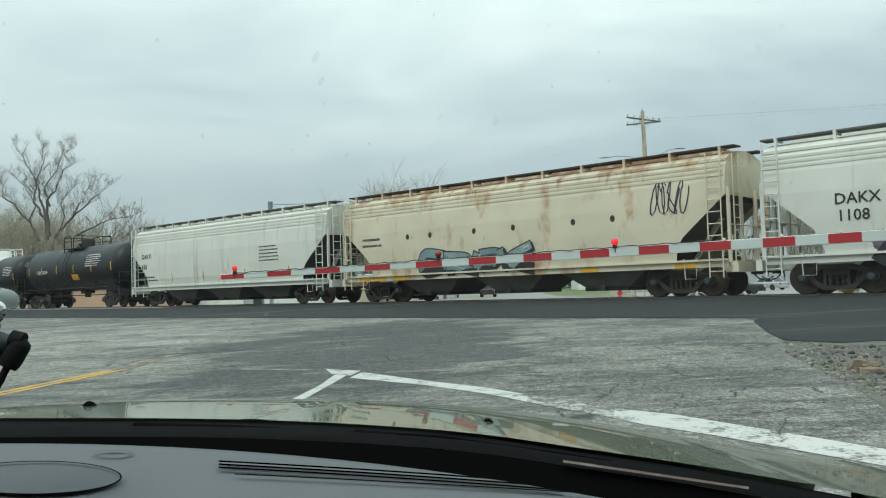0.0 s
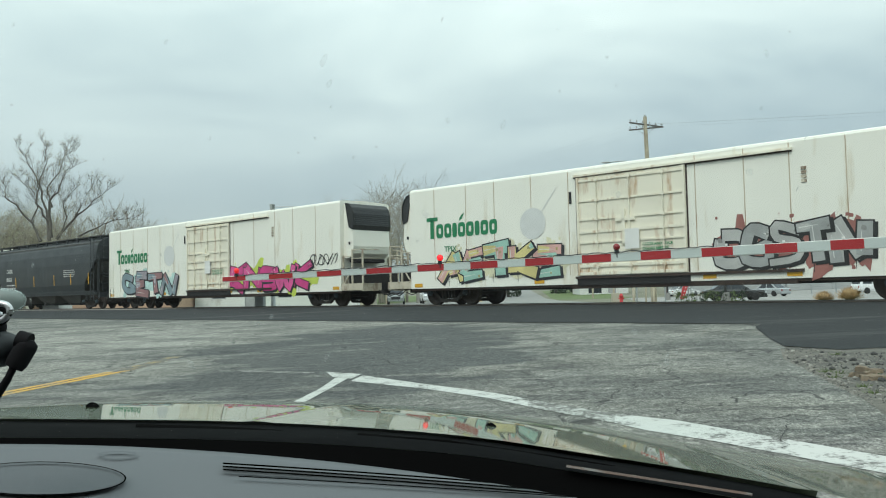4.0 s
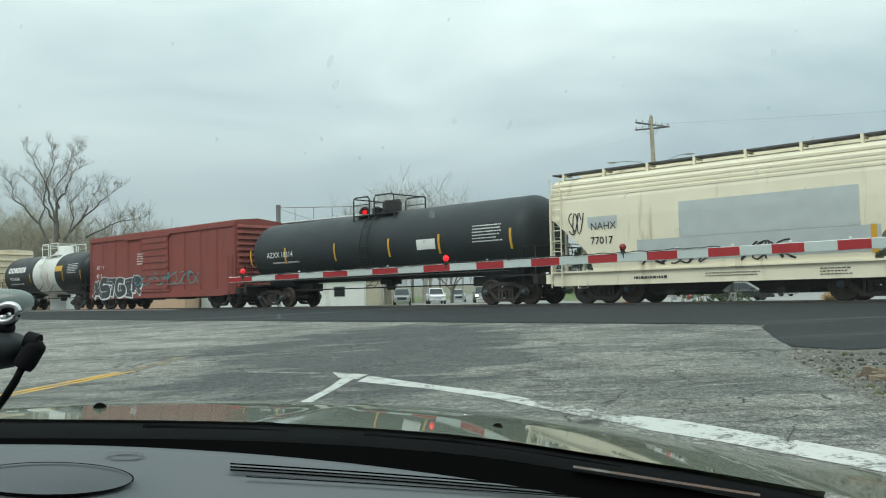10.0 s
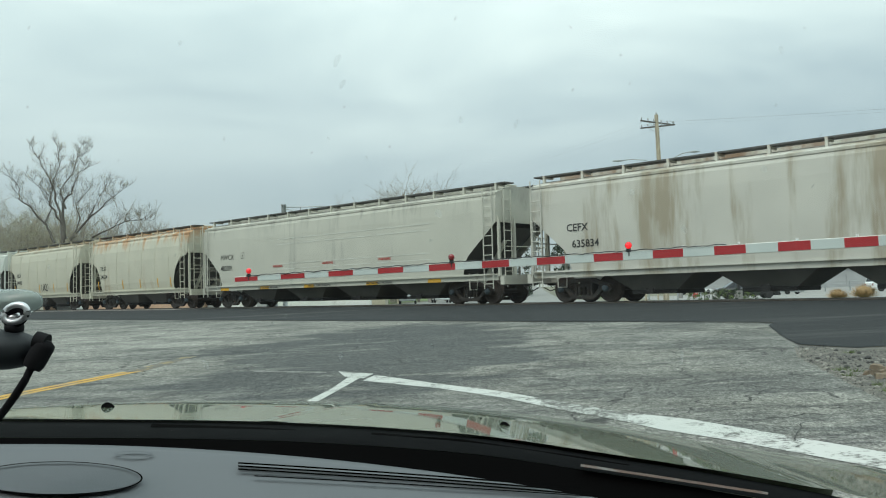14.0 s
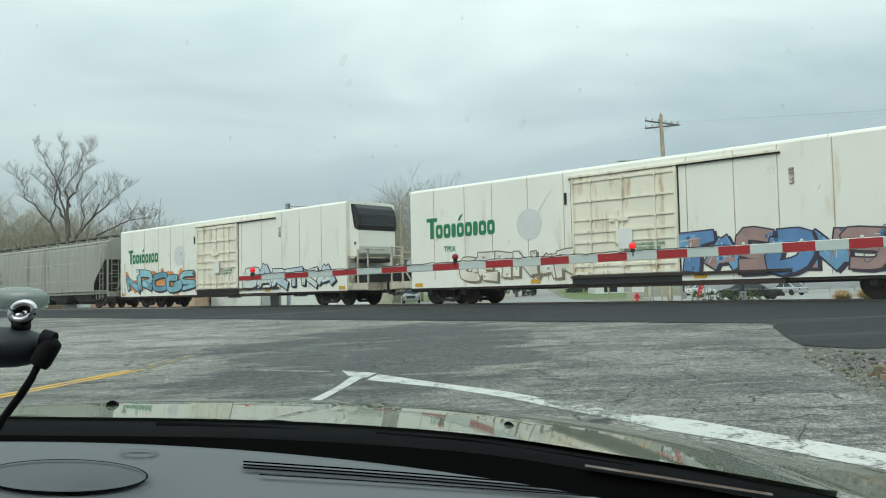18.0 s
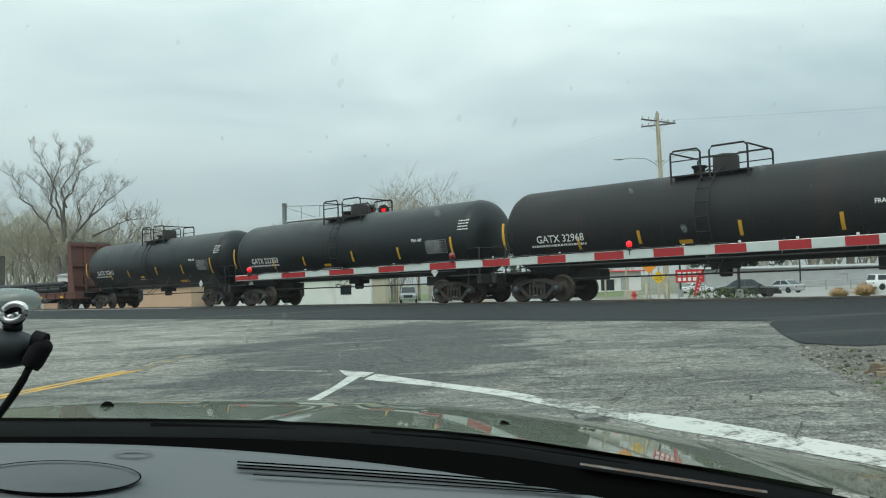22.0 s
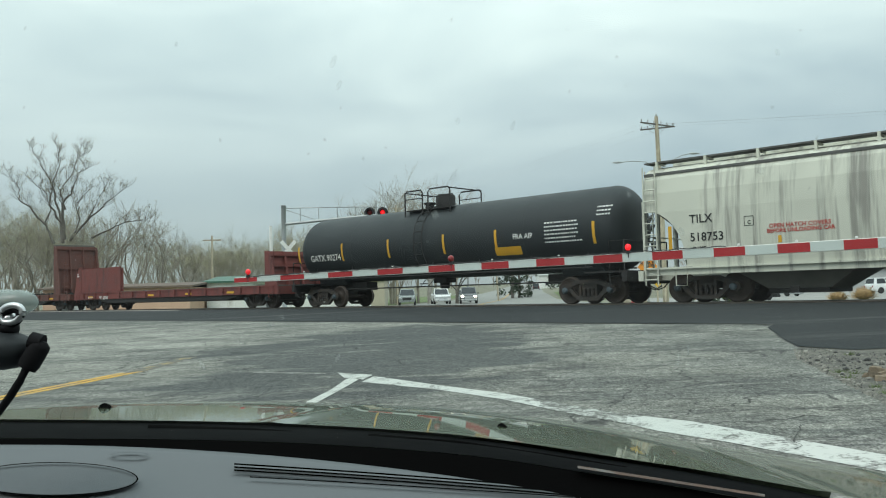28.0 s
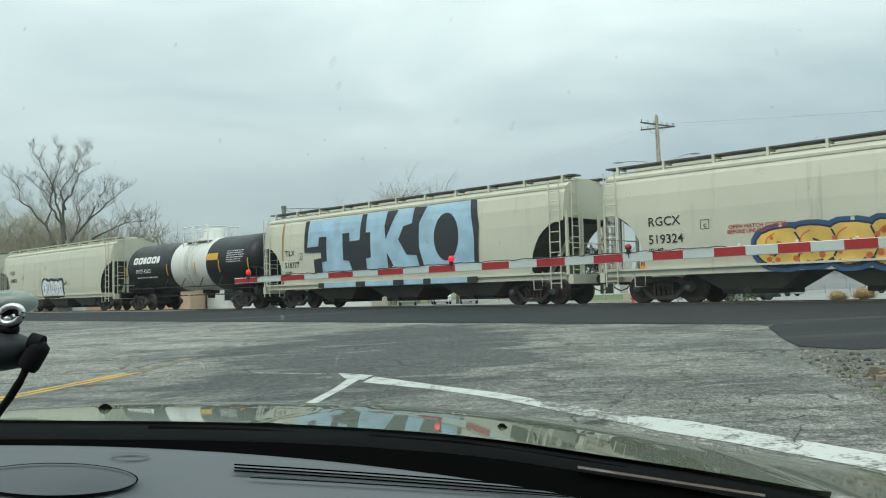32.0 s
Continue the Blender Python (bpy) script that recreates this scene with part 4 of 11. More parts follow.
for k in (0, 1):
    line("centre_line", (-5.05 + k * 0.22, 13.1 + k * 0.1), (-7.6 + k * 0.22, 4.6), 0.14, YELLOW_PAINT, "worn double yellow centre line", seed=5 + k, ragged=0.02)
painted("centre_line", [((-5.05, 13.1), (-4.74, 13.2)), ((-4.95, 14.3), (-4.66, 14.4)), ((-4.9, 15.3), (-4.6, 15.4))], "nearly worn away yellow centre line", YELLOW_GHOST)

# ---- the train ----
TRAIN_GROUP = "cars of the freight train"


def b_side_frame(g):
    """A cast truck frame: arched top member, dropped bottom member, columns and coil springs, journal jaws at both ends."""
    g.prism([(-1.10, 0.50), (-1.04, 0.60), (-0.62, 0.74), (-0.40, 0.82), (0.40, 0.82), (0.62, 0.74), (1.04, 0.60), (1.10, 0.50), (0.98, 0.45), (0.56, 0.61), (0.36, 0.68),
             (-0.36, 0.68), (-0.56, 0.61), (-0.98, 0.45)], -0.085, 0.07)
    g.prism([(-0.84, 0.50), (-0.46, 0.16), (-0.36, 0.11), (0.36, 0.11), (0.46, 0.16), (0.84, 0.50), (0.70, 0.56), (0.40, 0.27), (0.32, 0.23), (-0.32, 0.23), (-0.40, 0.27), (-0.70, 0.56)], -0.075, 0.06)
    for sx in (-1, 1):
        g.box(min(sx * 0.27, sx * 0.35), max(sx * 0.27, sx * 0.35), -0.065, 0.06, 0.22, 0.70)
        g.prism([(sx * 0.80, 0.32), (sx * 0.98, 0.32), (sx * 1.10, 0.42), (sx * 1.08, 0.56), (sx * 0.84, 0.60), (sx * 0.74, 0.50)][::sx], -0.09, 0.06)
    g.box(-0.28, 0.28, -0.03, 0.05, 0.52, 0.64)
    for x in (-0.17, 0.0, 0.17):
        for k in range(4):
            g.lathe([(0.24 + k * 0.075, 0.052), (0.272 + k * 0.075, 0.070), (0.305 + k * 0.075, 0.052)], "z", (x, -0.02, 0.0), 8, caps=False)


def b_axle_cap(g):
    g.lathe([(-0.20, 0.03), (-0.19, 0.085), (-0.16, 0.105), (-0.06, 0.11), (0.0, 0.11)], "y", (0, 0, 0), 14)
    for k in range(3):
        a = k * math.tau / 3 + 0.5
        g.lathe([(-0.205, 0.016), (-0.17, 0.018)], "y", (0.055 * math.cos(a), 0, 0.055 * math.sin(a)), 6)


def b_wheel(g):
    g.lathe([(-0.075, 0.05), (-0.085, 0.11), (-0.03, 0.13), (-0.015, 0.30), (-0.055, 0.40), (-0.07, 0.42), (-0.07, 0.458), (0.03, 0.462), (0.045, 0.49), (0.065, 0.488),
             (0.07, 0.42), (0.03, 0.38), (0.03, 0.14), (0.08, 0.11), (0.08, 0.05)], "y", (0, 0, 0), 28)


def b_bolster(g):
    g.bbox(-0.20, 0.20, -0.95, 0.95, 0.42, 0.72, 0.02)
    g.box(-0.3, 0.3, -0.3, 0.3, 0.72, 0.90)
    for x in (-0.36, 0.36):
        g.box(x - 0.05, x + 0.05, -0.8, 0.8, 0.28, 0.40)


def bogie(car, x):
    b = part("bogie", shared("bogie", b_bolster, BOGIE), None, car, at=(x, 0, 0))
    for sg in (-1, 1):
        part("side_frame", shared("side_frame", b_side_frame, BOGIE), None, b, at=(0, sg * 1.0, 0), rz=0 if sg < 0 else math.pi)
    for ax in (-0.89, 0.89):
        part("axle_cap", shared("axle_cap", b_axle_cap, AXLE_CAP), None, b, at=(ax, -1.0, 0.46))
        part("axle", shared("axle", lambda g: g.lathe([(-1.05, 0.07), (-0.7, 0.085), (0.7, 0.085), (1.05, 0.07)], "y", (0, 0, 0), 10), WHEEL), None, b, at=(ax, 0, 0.46))
        for sg in (-1, 1):
            part("wheel", shared("wheel", b_wheel, WHEEL), None, b, at=(ax, sg * 0.76, 0.46), rz=0 if sg < 0 else math.pi)
    return b


def b_coupler(g):
    g.box(-0.5, 0.12, -0.09, 0.09, 0.74, 0.92)
    g.prism([(0.10, 0.66), (0.30, 0.66), (0.36, 0.72), (0.36, 0.96), (0.30, 1.0), (0.10, 1.0)], -0.14, 0.14)
    g.box(-0.08, 0.02, -0.35, 0.35, 0.62, 1.02)
    g.tube([(-0.1, -0.35, 0.75), (0.15, -0.38, 0.5), (0.35, -0.3, 0.42), (0.5, -0.1, 0.55)], 0.022, 6)


def couplers(car, half):
    for sg in (-1, 1):
        part("coupler", shared("coupler", b_coupler, UNDER), None, car, at=(sg * half, 0, 0), rz=0 if sg > 0 else math.pi)


def ladder(car, x, y, z0, z1, material, w=0.42, along="x", name="ladder"):
    def build(g):
        r = 0.018
        for k in (-1, 1):
            a = (k * w / 2, 0, 0) if along == "x" else (0, k * w / 2, 0)
            g.tube([(a[0], a[1], 0), (a[0], a[1], z1 - z0)], r * 1.3, 5)
        n = int((z1 - z0) / 0.36)
        for i in range(n):
            z = 0.18 + i * (z1 - z0 - 0.2) / n
            p, q = ((-w / 2, 0, z), (w / 2, 0, z)) if along == "x" else ((0, -w / 2, z), (0, w / 2, z))
            g.tube([p, q], r, 5)
    return part(name, shared("ladder_%s_%.2f_%.2f" % (along, z1 - z0, w), build, material), None, car, at=(x, y, z0))


def stirrup(car, x, y, material, name="step"):
    def build(g):
        g.tube([(-0.2, 0, 0.3), (-0.18, 0, -0.32), (0.18, 0, -0.32), (0.2, 0, 0.3)], 0.02, 5)
    return part(name, shared("step", build, material), None, car, at=(x, y, 0.85))


def brake_wheel(car, x, y, z, material):
    def build(g):
        ring = [(0, math.cos(k * math.tau / 14) * 0.26, math.sin(k * math.tau / 14) * 0.26) for k in range(15)]
        g.tube(ring, 0.02, 5)
        for k in range(5):
            a = k * math.tau / 5
            g.tube([(0, 0, 0), (0, math.cos(a) * 0.26, math.sin(a) * 0.26)], 0.013, 4)
        g.box(-0.12, 0.0, -0.06, 0.06, -0.06, 0.06)
    return part("brake_wheel", shared("brake_wheel", build, material), None, car, at=(x, y, z))


def reflector(car, x, z, side, w=0.10, h=0.5, lift=0.014):
    return patch(car, "reflector", x - w / 2, x + w / 2, z, z + h, YELLOW_REFLECTOR, side, lift=lift)


SEC_ROUND = [(1.50, 1.05), (1.575, 1.5), (1.60, 2.1), (1.60, 2.8), (1.56, 3.4), (1.47, 3.85), (1.36, 4.06), (1.10, 4.22), (0.62, 4.34), (0.0, 4.40)]
SEC_FLAT = [(1.55, 1.05), (1.58, 1.5), (1.59, 2.4), (1.58, 3.4), (1.55, 3.85), (1.50, 4.0), (1.42, 4.10), (1.12, 4.20), (0.62, 4.32), (0.0, 4.38)]


def side_of(sec):
    def f(z):
        for (y0, z0), (y1, z1) in zip(sec, sec[1:]):
            if z <= z1:
                return y0 + (y1 - y0) * max(0.0, (z - z0) / (z1 - z0))
        return sec[-1][0]
    return f


def hopper(label, c, length, paint, bays=3, sec=SEC_ROUND, grooves=True, arch=False, walk_paint=None, fixtures=None, deep_sill=0.21, ribs=0, dark_roof=False, slope=None, chute_paint=None):
    """A covered hopper: lofted side sheets and roof, cut-away ends with slope sheets, chutes, sills, ladders and roof walks."""
    car = thing("hopper_car", label, "freight car", TRAIN_GROUP)
    h, side = length / 2, side_of(sec)
    fx = fixtures or paint
    wp = walk_paint or HOP_ROOF_DARK
    # the lower edge climbs towards each end
    cut = []
    for i in range(9):
        a = i / 8
        if arch:
            e, z = 1.42 * math.cos(a * math.pi / 2) ** 0.9, 1.12 + 1.75 * math.sin(a * math.pi / 2)
        else:
            e, z = (1.62 - 0.12 * min(1, a * 4)) * (1 - max(0, (a - 0.3) / 0.7)) + 0.02, 1.1 + 1.85 * a
        cut.append((e, z))
    xs = [(-h + e, z) for e, z in reversed(cut)]
    xs = [(-h, 2.98)] + xs + [(-h + 2.2, 1.05), (0, 1.05), (h - 2.2, 1.05)] + [(h - e, z) for e, z in cut] + [(h, 2.98)]
    xs.sort(key=lambda p: p[0])
    body = Geo()
    rings = []
    for x, zb in xs:
        # the same number of points on each ring: spread them along the section above the lower edge
        half = []
        for y, z in sec:
            zc = max(z, zb)
            half.append((y if z >= zb else side(zb), zc))
        ring = [(x, -y, z) for y, z in half] + [(x, y, z) for y, z in reversed(half[:-1])]
        rings.append(ring)
    body.loft(rings, closed=False, caps=False, smooth=False)
    n = len(rings[0])
    body.add(rings[0], [tuple(range(n))])
    body.add(rings[-1], [tuple(reversed(range(n)))])
    part("body", body, paint, car)
    # slope sheets under the cut-away ends, by default in the shade-darkened colour
    for sg in (-1, 1):
        g = Geo()
        g.hexa([(sg * (h - 2.75), -1.36, 0.98), (sg * (h - 0.3), -1.36, 2.85), (sg * (h - 0.3), 1.36, 2.85), (sg * (h - 2.75), 1.36, 0.98),
                (sg * (h - 2.9), -1.36, 1.25), (sg * (h - 0.45), -1.36, 3.1), (sg * (h - 0.45), 1.36, 3.1), (sg * (h - 2.9), 1.36, 1.25)])
        part("slope_sheet", g, slope or HOP_SHADE, car, "sloping end sheet")
        g = Geo()
        g.box(sg * (h + 0.25), sg * (h - 2.4), -0.35, 0.35, 0.72, 1.0)
        g.box(sg * (h + 0.28), sg * (h + 0.10), -1.5, 1.5, 0.70, 1.02)
        part("end_sill", g, paint, car)
        g = Geo()
        for y in (-1.45, -0.55, 0.55, 1.45):
            g.box(sg * (h + 0.04) - 0.045, sg * (h + 0.04) + 0.045, y - 0.045, y + 0.045, 1.0, 3.2)
        for z in (1.5, 2.1):
            g.tube([(sg * (h + 0.06), -1.45, z), (sg * (h + 0.06), 1.45, z)], 0.02, 5)
        g.hexa([(sg * (h - 1.9), -0.06, 1.0), (sg * (h - 1.75), -0.06, 1.0), (sg * (h - 1.75), 0.06, 1.0), (sg * (h - 1.9), 0.06, 1.0),
                (sg * (h - 0.9), -0.06, 2.4), (sg * (h - 0.75), -0.06, 2.4), (sg * (h - 0.75), 0.06, 2.4), (sg * (h - 0.9), 0.06, 2.4)])
        part("end_frame", g, fx, car)
        for y in (-1, 1):
            ladder(car, sg * (h - 0.30), y * (side(3.0) + 0.10), 0.55, 4.25, fx)
            stirrup(car, sg * (h - 1.2), y * 1.5, fx)
        ladder(car, sg * (h + 0.10), -1.0, 1.0, 4.2, fx, along="y")
    brake_wheel(car, h + 0.12, 0.75, 2.25, fx)
    # side sills
    for sg in (-1, 1):
        g = Geo()
        g.box(-h + 0.02, h - 0.02, sg * 1.44 - 0.05, sg * 1.44 + 0.05, 1.07 - deep_sill, 1.09)
        g.box(-h + 0.02, h - 0.02, sg * 1.50 - 0.08, sg * 1.50 + 0.08, 1.04, 1.10)
        part("side_sill", g, paint, car)
    # chutes, shade-darkened too unless given a paint
    span = (length - 5.0) / bays
    for i in range(bays):
        x = -h + 2.5 + span * (i + 0.5)
        g = Geo()
        a, b, t = span * 0.49, span * 0.19, 0.30
        g.hexa([(x - b, -0.85, t), (x + b, -0.85, t), (x + b, 0.85, t), (x - b, 0.85, t),
                (x - a, -1.36, 1.08), (x + a, -1.36, 1.08), (x + a, 1.36, 1.08), (x - a, 1.36, 1.08)])
        ch = part("hopper_chute", g, chute_paint or HOP_SHADE, car, "discharge chute")
        g = Geo()
        g.bbox(x - b - 0.1, x + b + 0.1, -0.95, 0.95, 0.24, 0.38, 0.02)
        g.tube([(x, -1.2, 0.34), (x, 1.2, 0.34)], 0.035, 6)
        g.box(x - 0.12, x + 0.12, -1.25, -1.18, 0.25, 0.43)
        part("outlet_gate", g, UNDER, ch)
    # mouldings under the eaves
    if grooves:
        for k, z in enumerate((3.56, 3.70, 3.84)):
            for sg in (-1, 1):
                g = Geo()
                g.box(-h + 0.04, h - 0.04, sg * (side(z) - 0.03), sg * (side(z) + 0.025), z - 0.035, z + 0.035)
                part("moulding", g, paint, car)
    for i in range(ribs):
        x = -h + 1.9 + (length - 3.8) * i / max(1, ribs - 1)
        for sg in (-1, 1):
            g = Geo()
            for (y0, z0), (y1, z1) in zip(sec[:6], sec[1:7]):
                g.hexa([(x - 0.03, sg * (y0 - 0.02), z0), (x + 0.03, sg * (y0 - 0.02), z0), (x + 0.05, sg * (y0 + 0.010), z0), (x - 0.05, sg * (y0 + 0.010), z0),
                        (x - 0.05, sg * (y1 - 0.02), z1), (x + 0.05, sg * (y1 - 0.02), z1), (x + 0.05, sg * (y1 + 0.010), z1), (x - 0.05, sg * (y1 + 0.010), z1)])
            part("rib", g, paint, car)
    # eave rail, roof hatches and walks
    for sg in (-1, 1):
        g = Geo()
        ye = side(4.02)
        g.box(-h, h, sg * (ye - 0.02), sg * (ye + 0.05), 3.99, 4.07)
        part("eave_rail", g, HOP_ROOF_DARK if dark_roof else paint, car)
        g = Geo()
        g.box(-h - 0.15, h + 0.15, sg * 0.62, sg * 1.14, 4.43, 4.475)
        part("roof_walk", g, wp, car, "dark open-grid roof walk")
        nb = max(6, int(length / 1.45))
        for i in range(nb):
            x = -h + 0.3 + (length - 0.6) * i / (nb - 1)
            part("walk_bracket", shared("walk_bracket_%d" % sg, lambda g, sg=sg: (g.box(-0.04, 0.04, sg * 1.06, sg * 1.16, 4.10, 4.47), g.box(-0.03, 0.03, sg * 0.6, sg * 1.1, 4.37, 4.43)), fx), None, car, at=(x, 0, 0))
    g = Geo()
    g.box(-h + 0.5, h - 0.5, -0.42, 0.42, 4.30, 4.46)
    part("hatch_trough", g, paint, car)
    nh = 10 if length > 14 else 7
    for i in range(nh):
        x = -h + 1.0 + (length - 2) * i / (nh - 1)
        part("hatch_cover", shared("hatch_cover", lambda g: (g.bbox(-0.5, 0.5, -0.40, 0.40, 4.46, 4.53, 0.02), g.tube([(-0.5, -0.2, 4.55), (0.5, -0.2, 4.55)], 0.018, 5)), paint), None, car, at=(x, 0, 0))
    for x in (-h + 1.75, h - 1.75):
        bogie(car, x)
    couplers(car, h + 0.25)
    CARS.append((car, c))
    return car, side, h


def boxcar(label, c, length, paint, height=4.38, door=(0.413, 0.596), ribs=10, door_ribs=8, posts=None):
    """A steel boxcar: ribbed sides, corrugated door and ends, panelled roof."""
    car = thing("boxcar", label, "freight car", TRAIN_GROUP)
    h, w, z0 = length / 2, 1.42, 0.72
    g = Geo()
    g.box(-h, h, -w, w, 0.98, height - 0.12)
    g.loft([[(x, -w, height - 0.12), (x, -w + 0.02, height - 0.02), (x, 0, height + 0.12), (x, w - 0.02, height - 0.02), (x, w, height - 0.12)] for x in (-h, h)], caps=True)
    part("body", g, paint, car)
    side = lambda z: w
    xa, xb = -h + length * door[0], -h + length * door[1]
    for sg in (-1, 1):
        for x in posts or [-h + 0.1 + (length - 0.2) * i / ribs for i in range(ribs + 1)]:
            if xa - 0.1 < x < xb + 0.1:
                continue
            part("side_post", shared("side_post_%d_%.2f" % (sg, height), lambda g, sg=sg: g.hexa([(-0.10, sg * (w - 0.01), 1.0), (0.10, sg * (w - 0.01), 1.0), (0.05, sg * (w + 0.06), 1.0), (-0.05, sg * (w + 0.06), 1.0),
                 (-0.10, sg * (w - 0.01), height - 0.3), (0.10, sg * (w - 0.01), height - 0.3), (0.05, sg * (w + 0.06), height - 0.3), (-0.05, sg * (w + 0.06), height - 0.3)]), paint), None, car, at=(x, 0, 0))
        g = Geo()
        g.box(-h, h, sg * (w - 0.02), sg * (w + 0.07), height - 0.30, height - 0.10)
        part("top_chord", g, paint, car)
        g = Geo()
        g.prism([(-h, 0.98), (-h, 0.72), (-h + 1.6, 0.62), (h - 1.6, 0.62), (h, 0.72), (h, 0.98)], sg * (w - 0.04), sg * (w + 0.055))
        part("side_sill", g, paint, car)
        g = Geo()
        g.box(xa, xb, sg * w, sg * (w + 0.085), 1.0, height - 0.34)
        dr = part("door", g, paint, car, "sliding door with horizontal pressings")
        for i in range(door_ribs):
            z = 1.2 + (height - 1.8) * i / (door_ribs - 1)
            g = Geo()
            g.prism([(xa + 0.08, z - 0.10), (xb - 0.08, z - 0.10), (xb - 0.08, z + 0.02), (xa + 0.08, z + 0.02)], sg * (w + 0.085), sg * (w + 0.125))
            part("pressing", g, paint, dr)
        g = Geo()
        for z in (1.0, height - 0.34):
            g.box(xa - 2.0 if z > 2 else xa - 0.2, xb + 0.25, sg * w, sg * (w + 0.12), z - 0.05, z + 0.05)
        part("door_track", g, paint, car)
    for sg in (-1, 1):
        for i in range(11):
            z = 1.15 + i * (height - 1.5) / 10
            part("end_corrugation", shared("end_corrugation", lambda g: g.hexa([(0, -1.32, -0.10), (0, 1.32, -0.10), (0.10, 1.25, -0.02), (0.10, -1.25, -0.02), (0, -1.32, 0.13), (0, 1.32, 0.13), (0.07, 1.25, 0.06), (0.07, -1.25, 0.06)]), paint), None, car,
                 at=(sg * h, 0, z), rz=0 if sg > 0 else math.pi)
        ladder(car, sg * (h - 0.35), -(w + 0.09), 0.7, 2.6, paint)
        ladder(car, sg * (h + 0.16), -1.1, 0.8, 2.6, paint, along="y")
        g = Geo()
        g.box(sg * (h + 0.02), sg * (h + 0.30), -1.4, 1.4, 0.66, 0.98)
        part("end_sill", g, UNDER, car)
        stirrup(car, sg * (h - 0.4), -1.42, paint)
    brake_wheel(car, h + 0.2, 0.5, 2.3, UNDER)
    for i in range(24):
        x = -h + 0.2 + (length - 0.4) * i / 23
        part("roof_rib", shared("roof_rib_%.2f" % height, lambda g: g.loft([[(q, -w - 0.02, height - 0.07), (q, -w, height + 0.005), (q, 0, height + 0.145), (q, w, height + 0.005), (q, w + 0.02, height - 0.05)] for q in (-0.06, 0.06)]), paint), None, car, at=(x, 0, 0))
    g = Geo()
    g.box(-h + 0.3, h - 0.3, -0.3, 0.3, 0.55, 0.98)
    for x in (-3.2, -1.0, 2.2):
        g.box(x - 0.5, x + 0.5, -1.1, -0.5, 0.5, 0.95)
    part("centre_sill", g, UNDER, car)
    for x in (-h + 1.9, h - 1.9):
        bogie(car, x)
    couplers(car, h + 0.3)
    CARS.append((car, c))
    return car, side, h


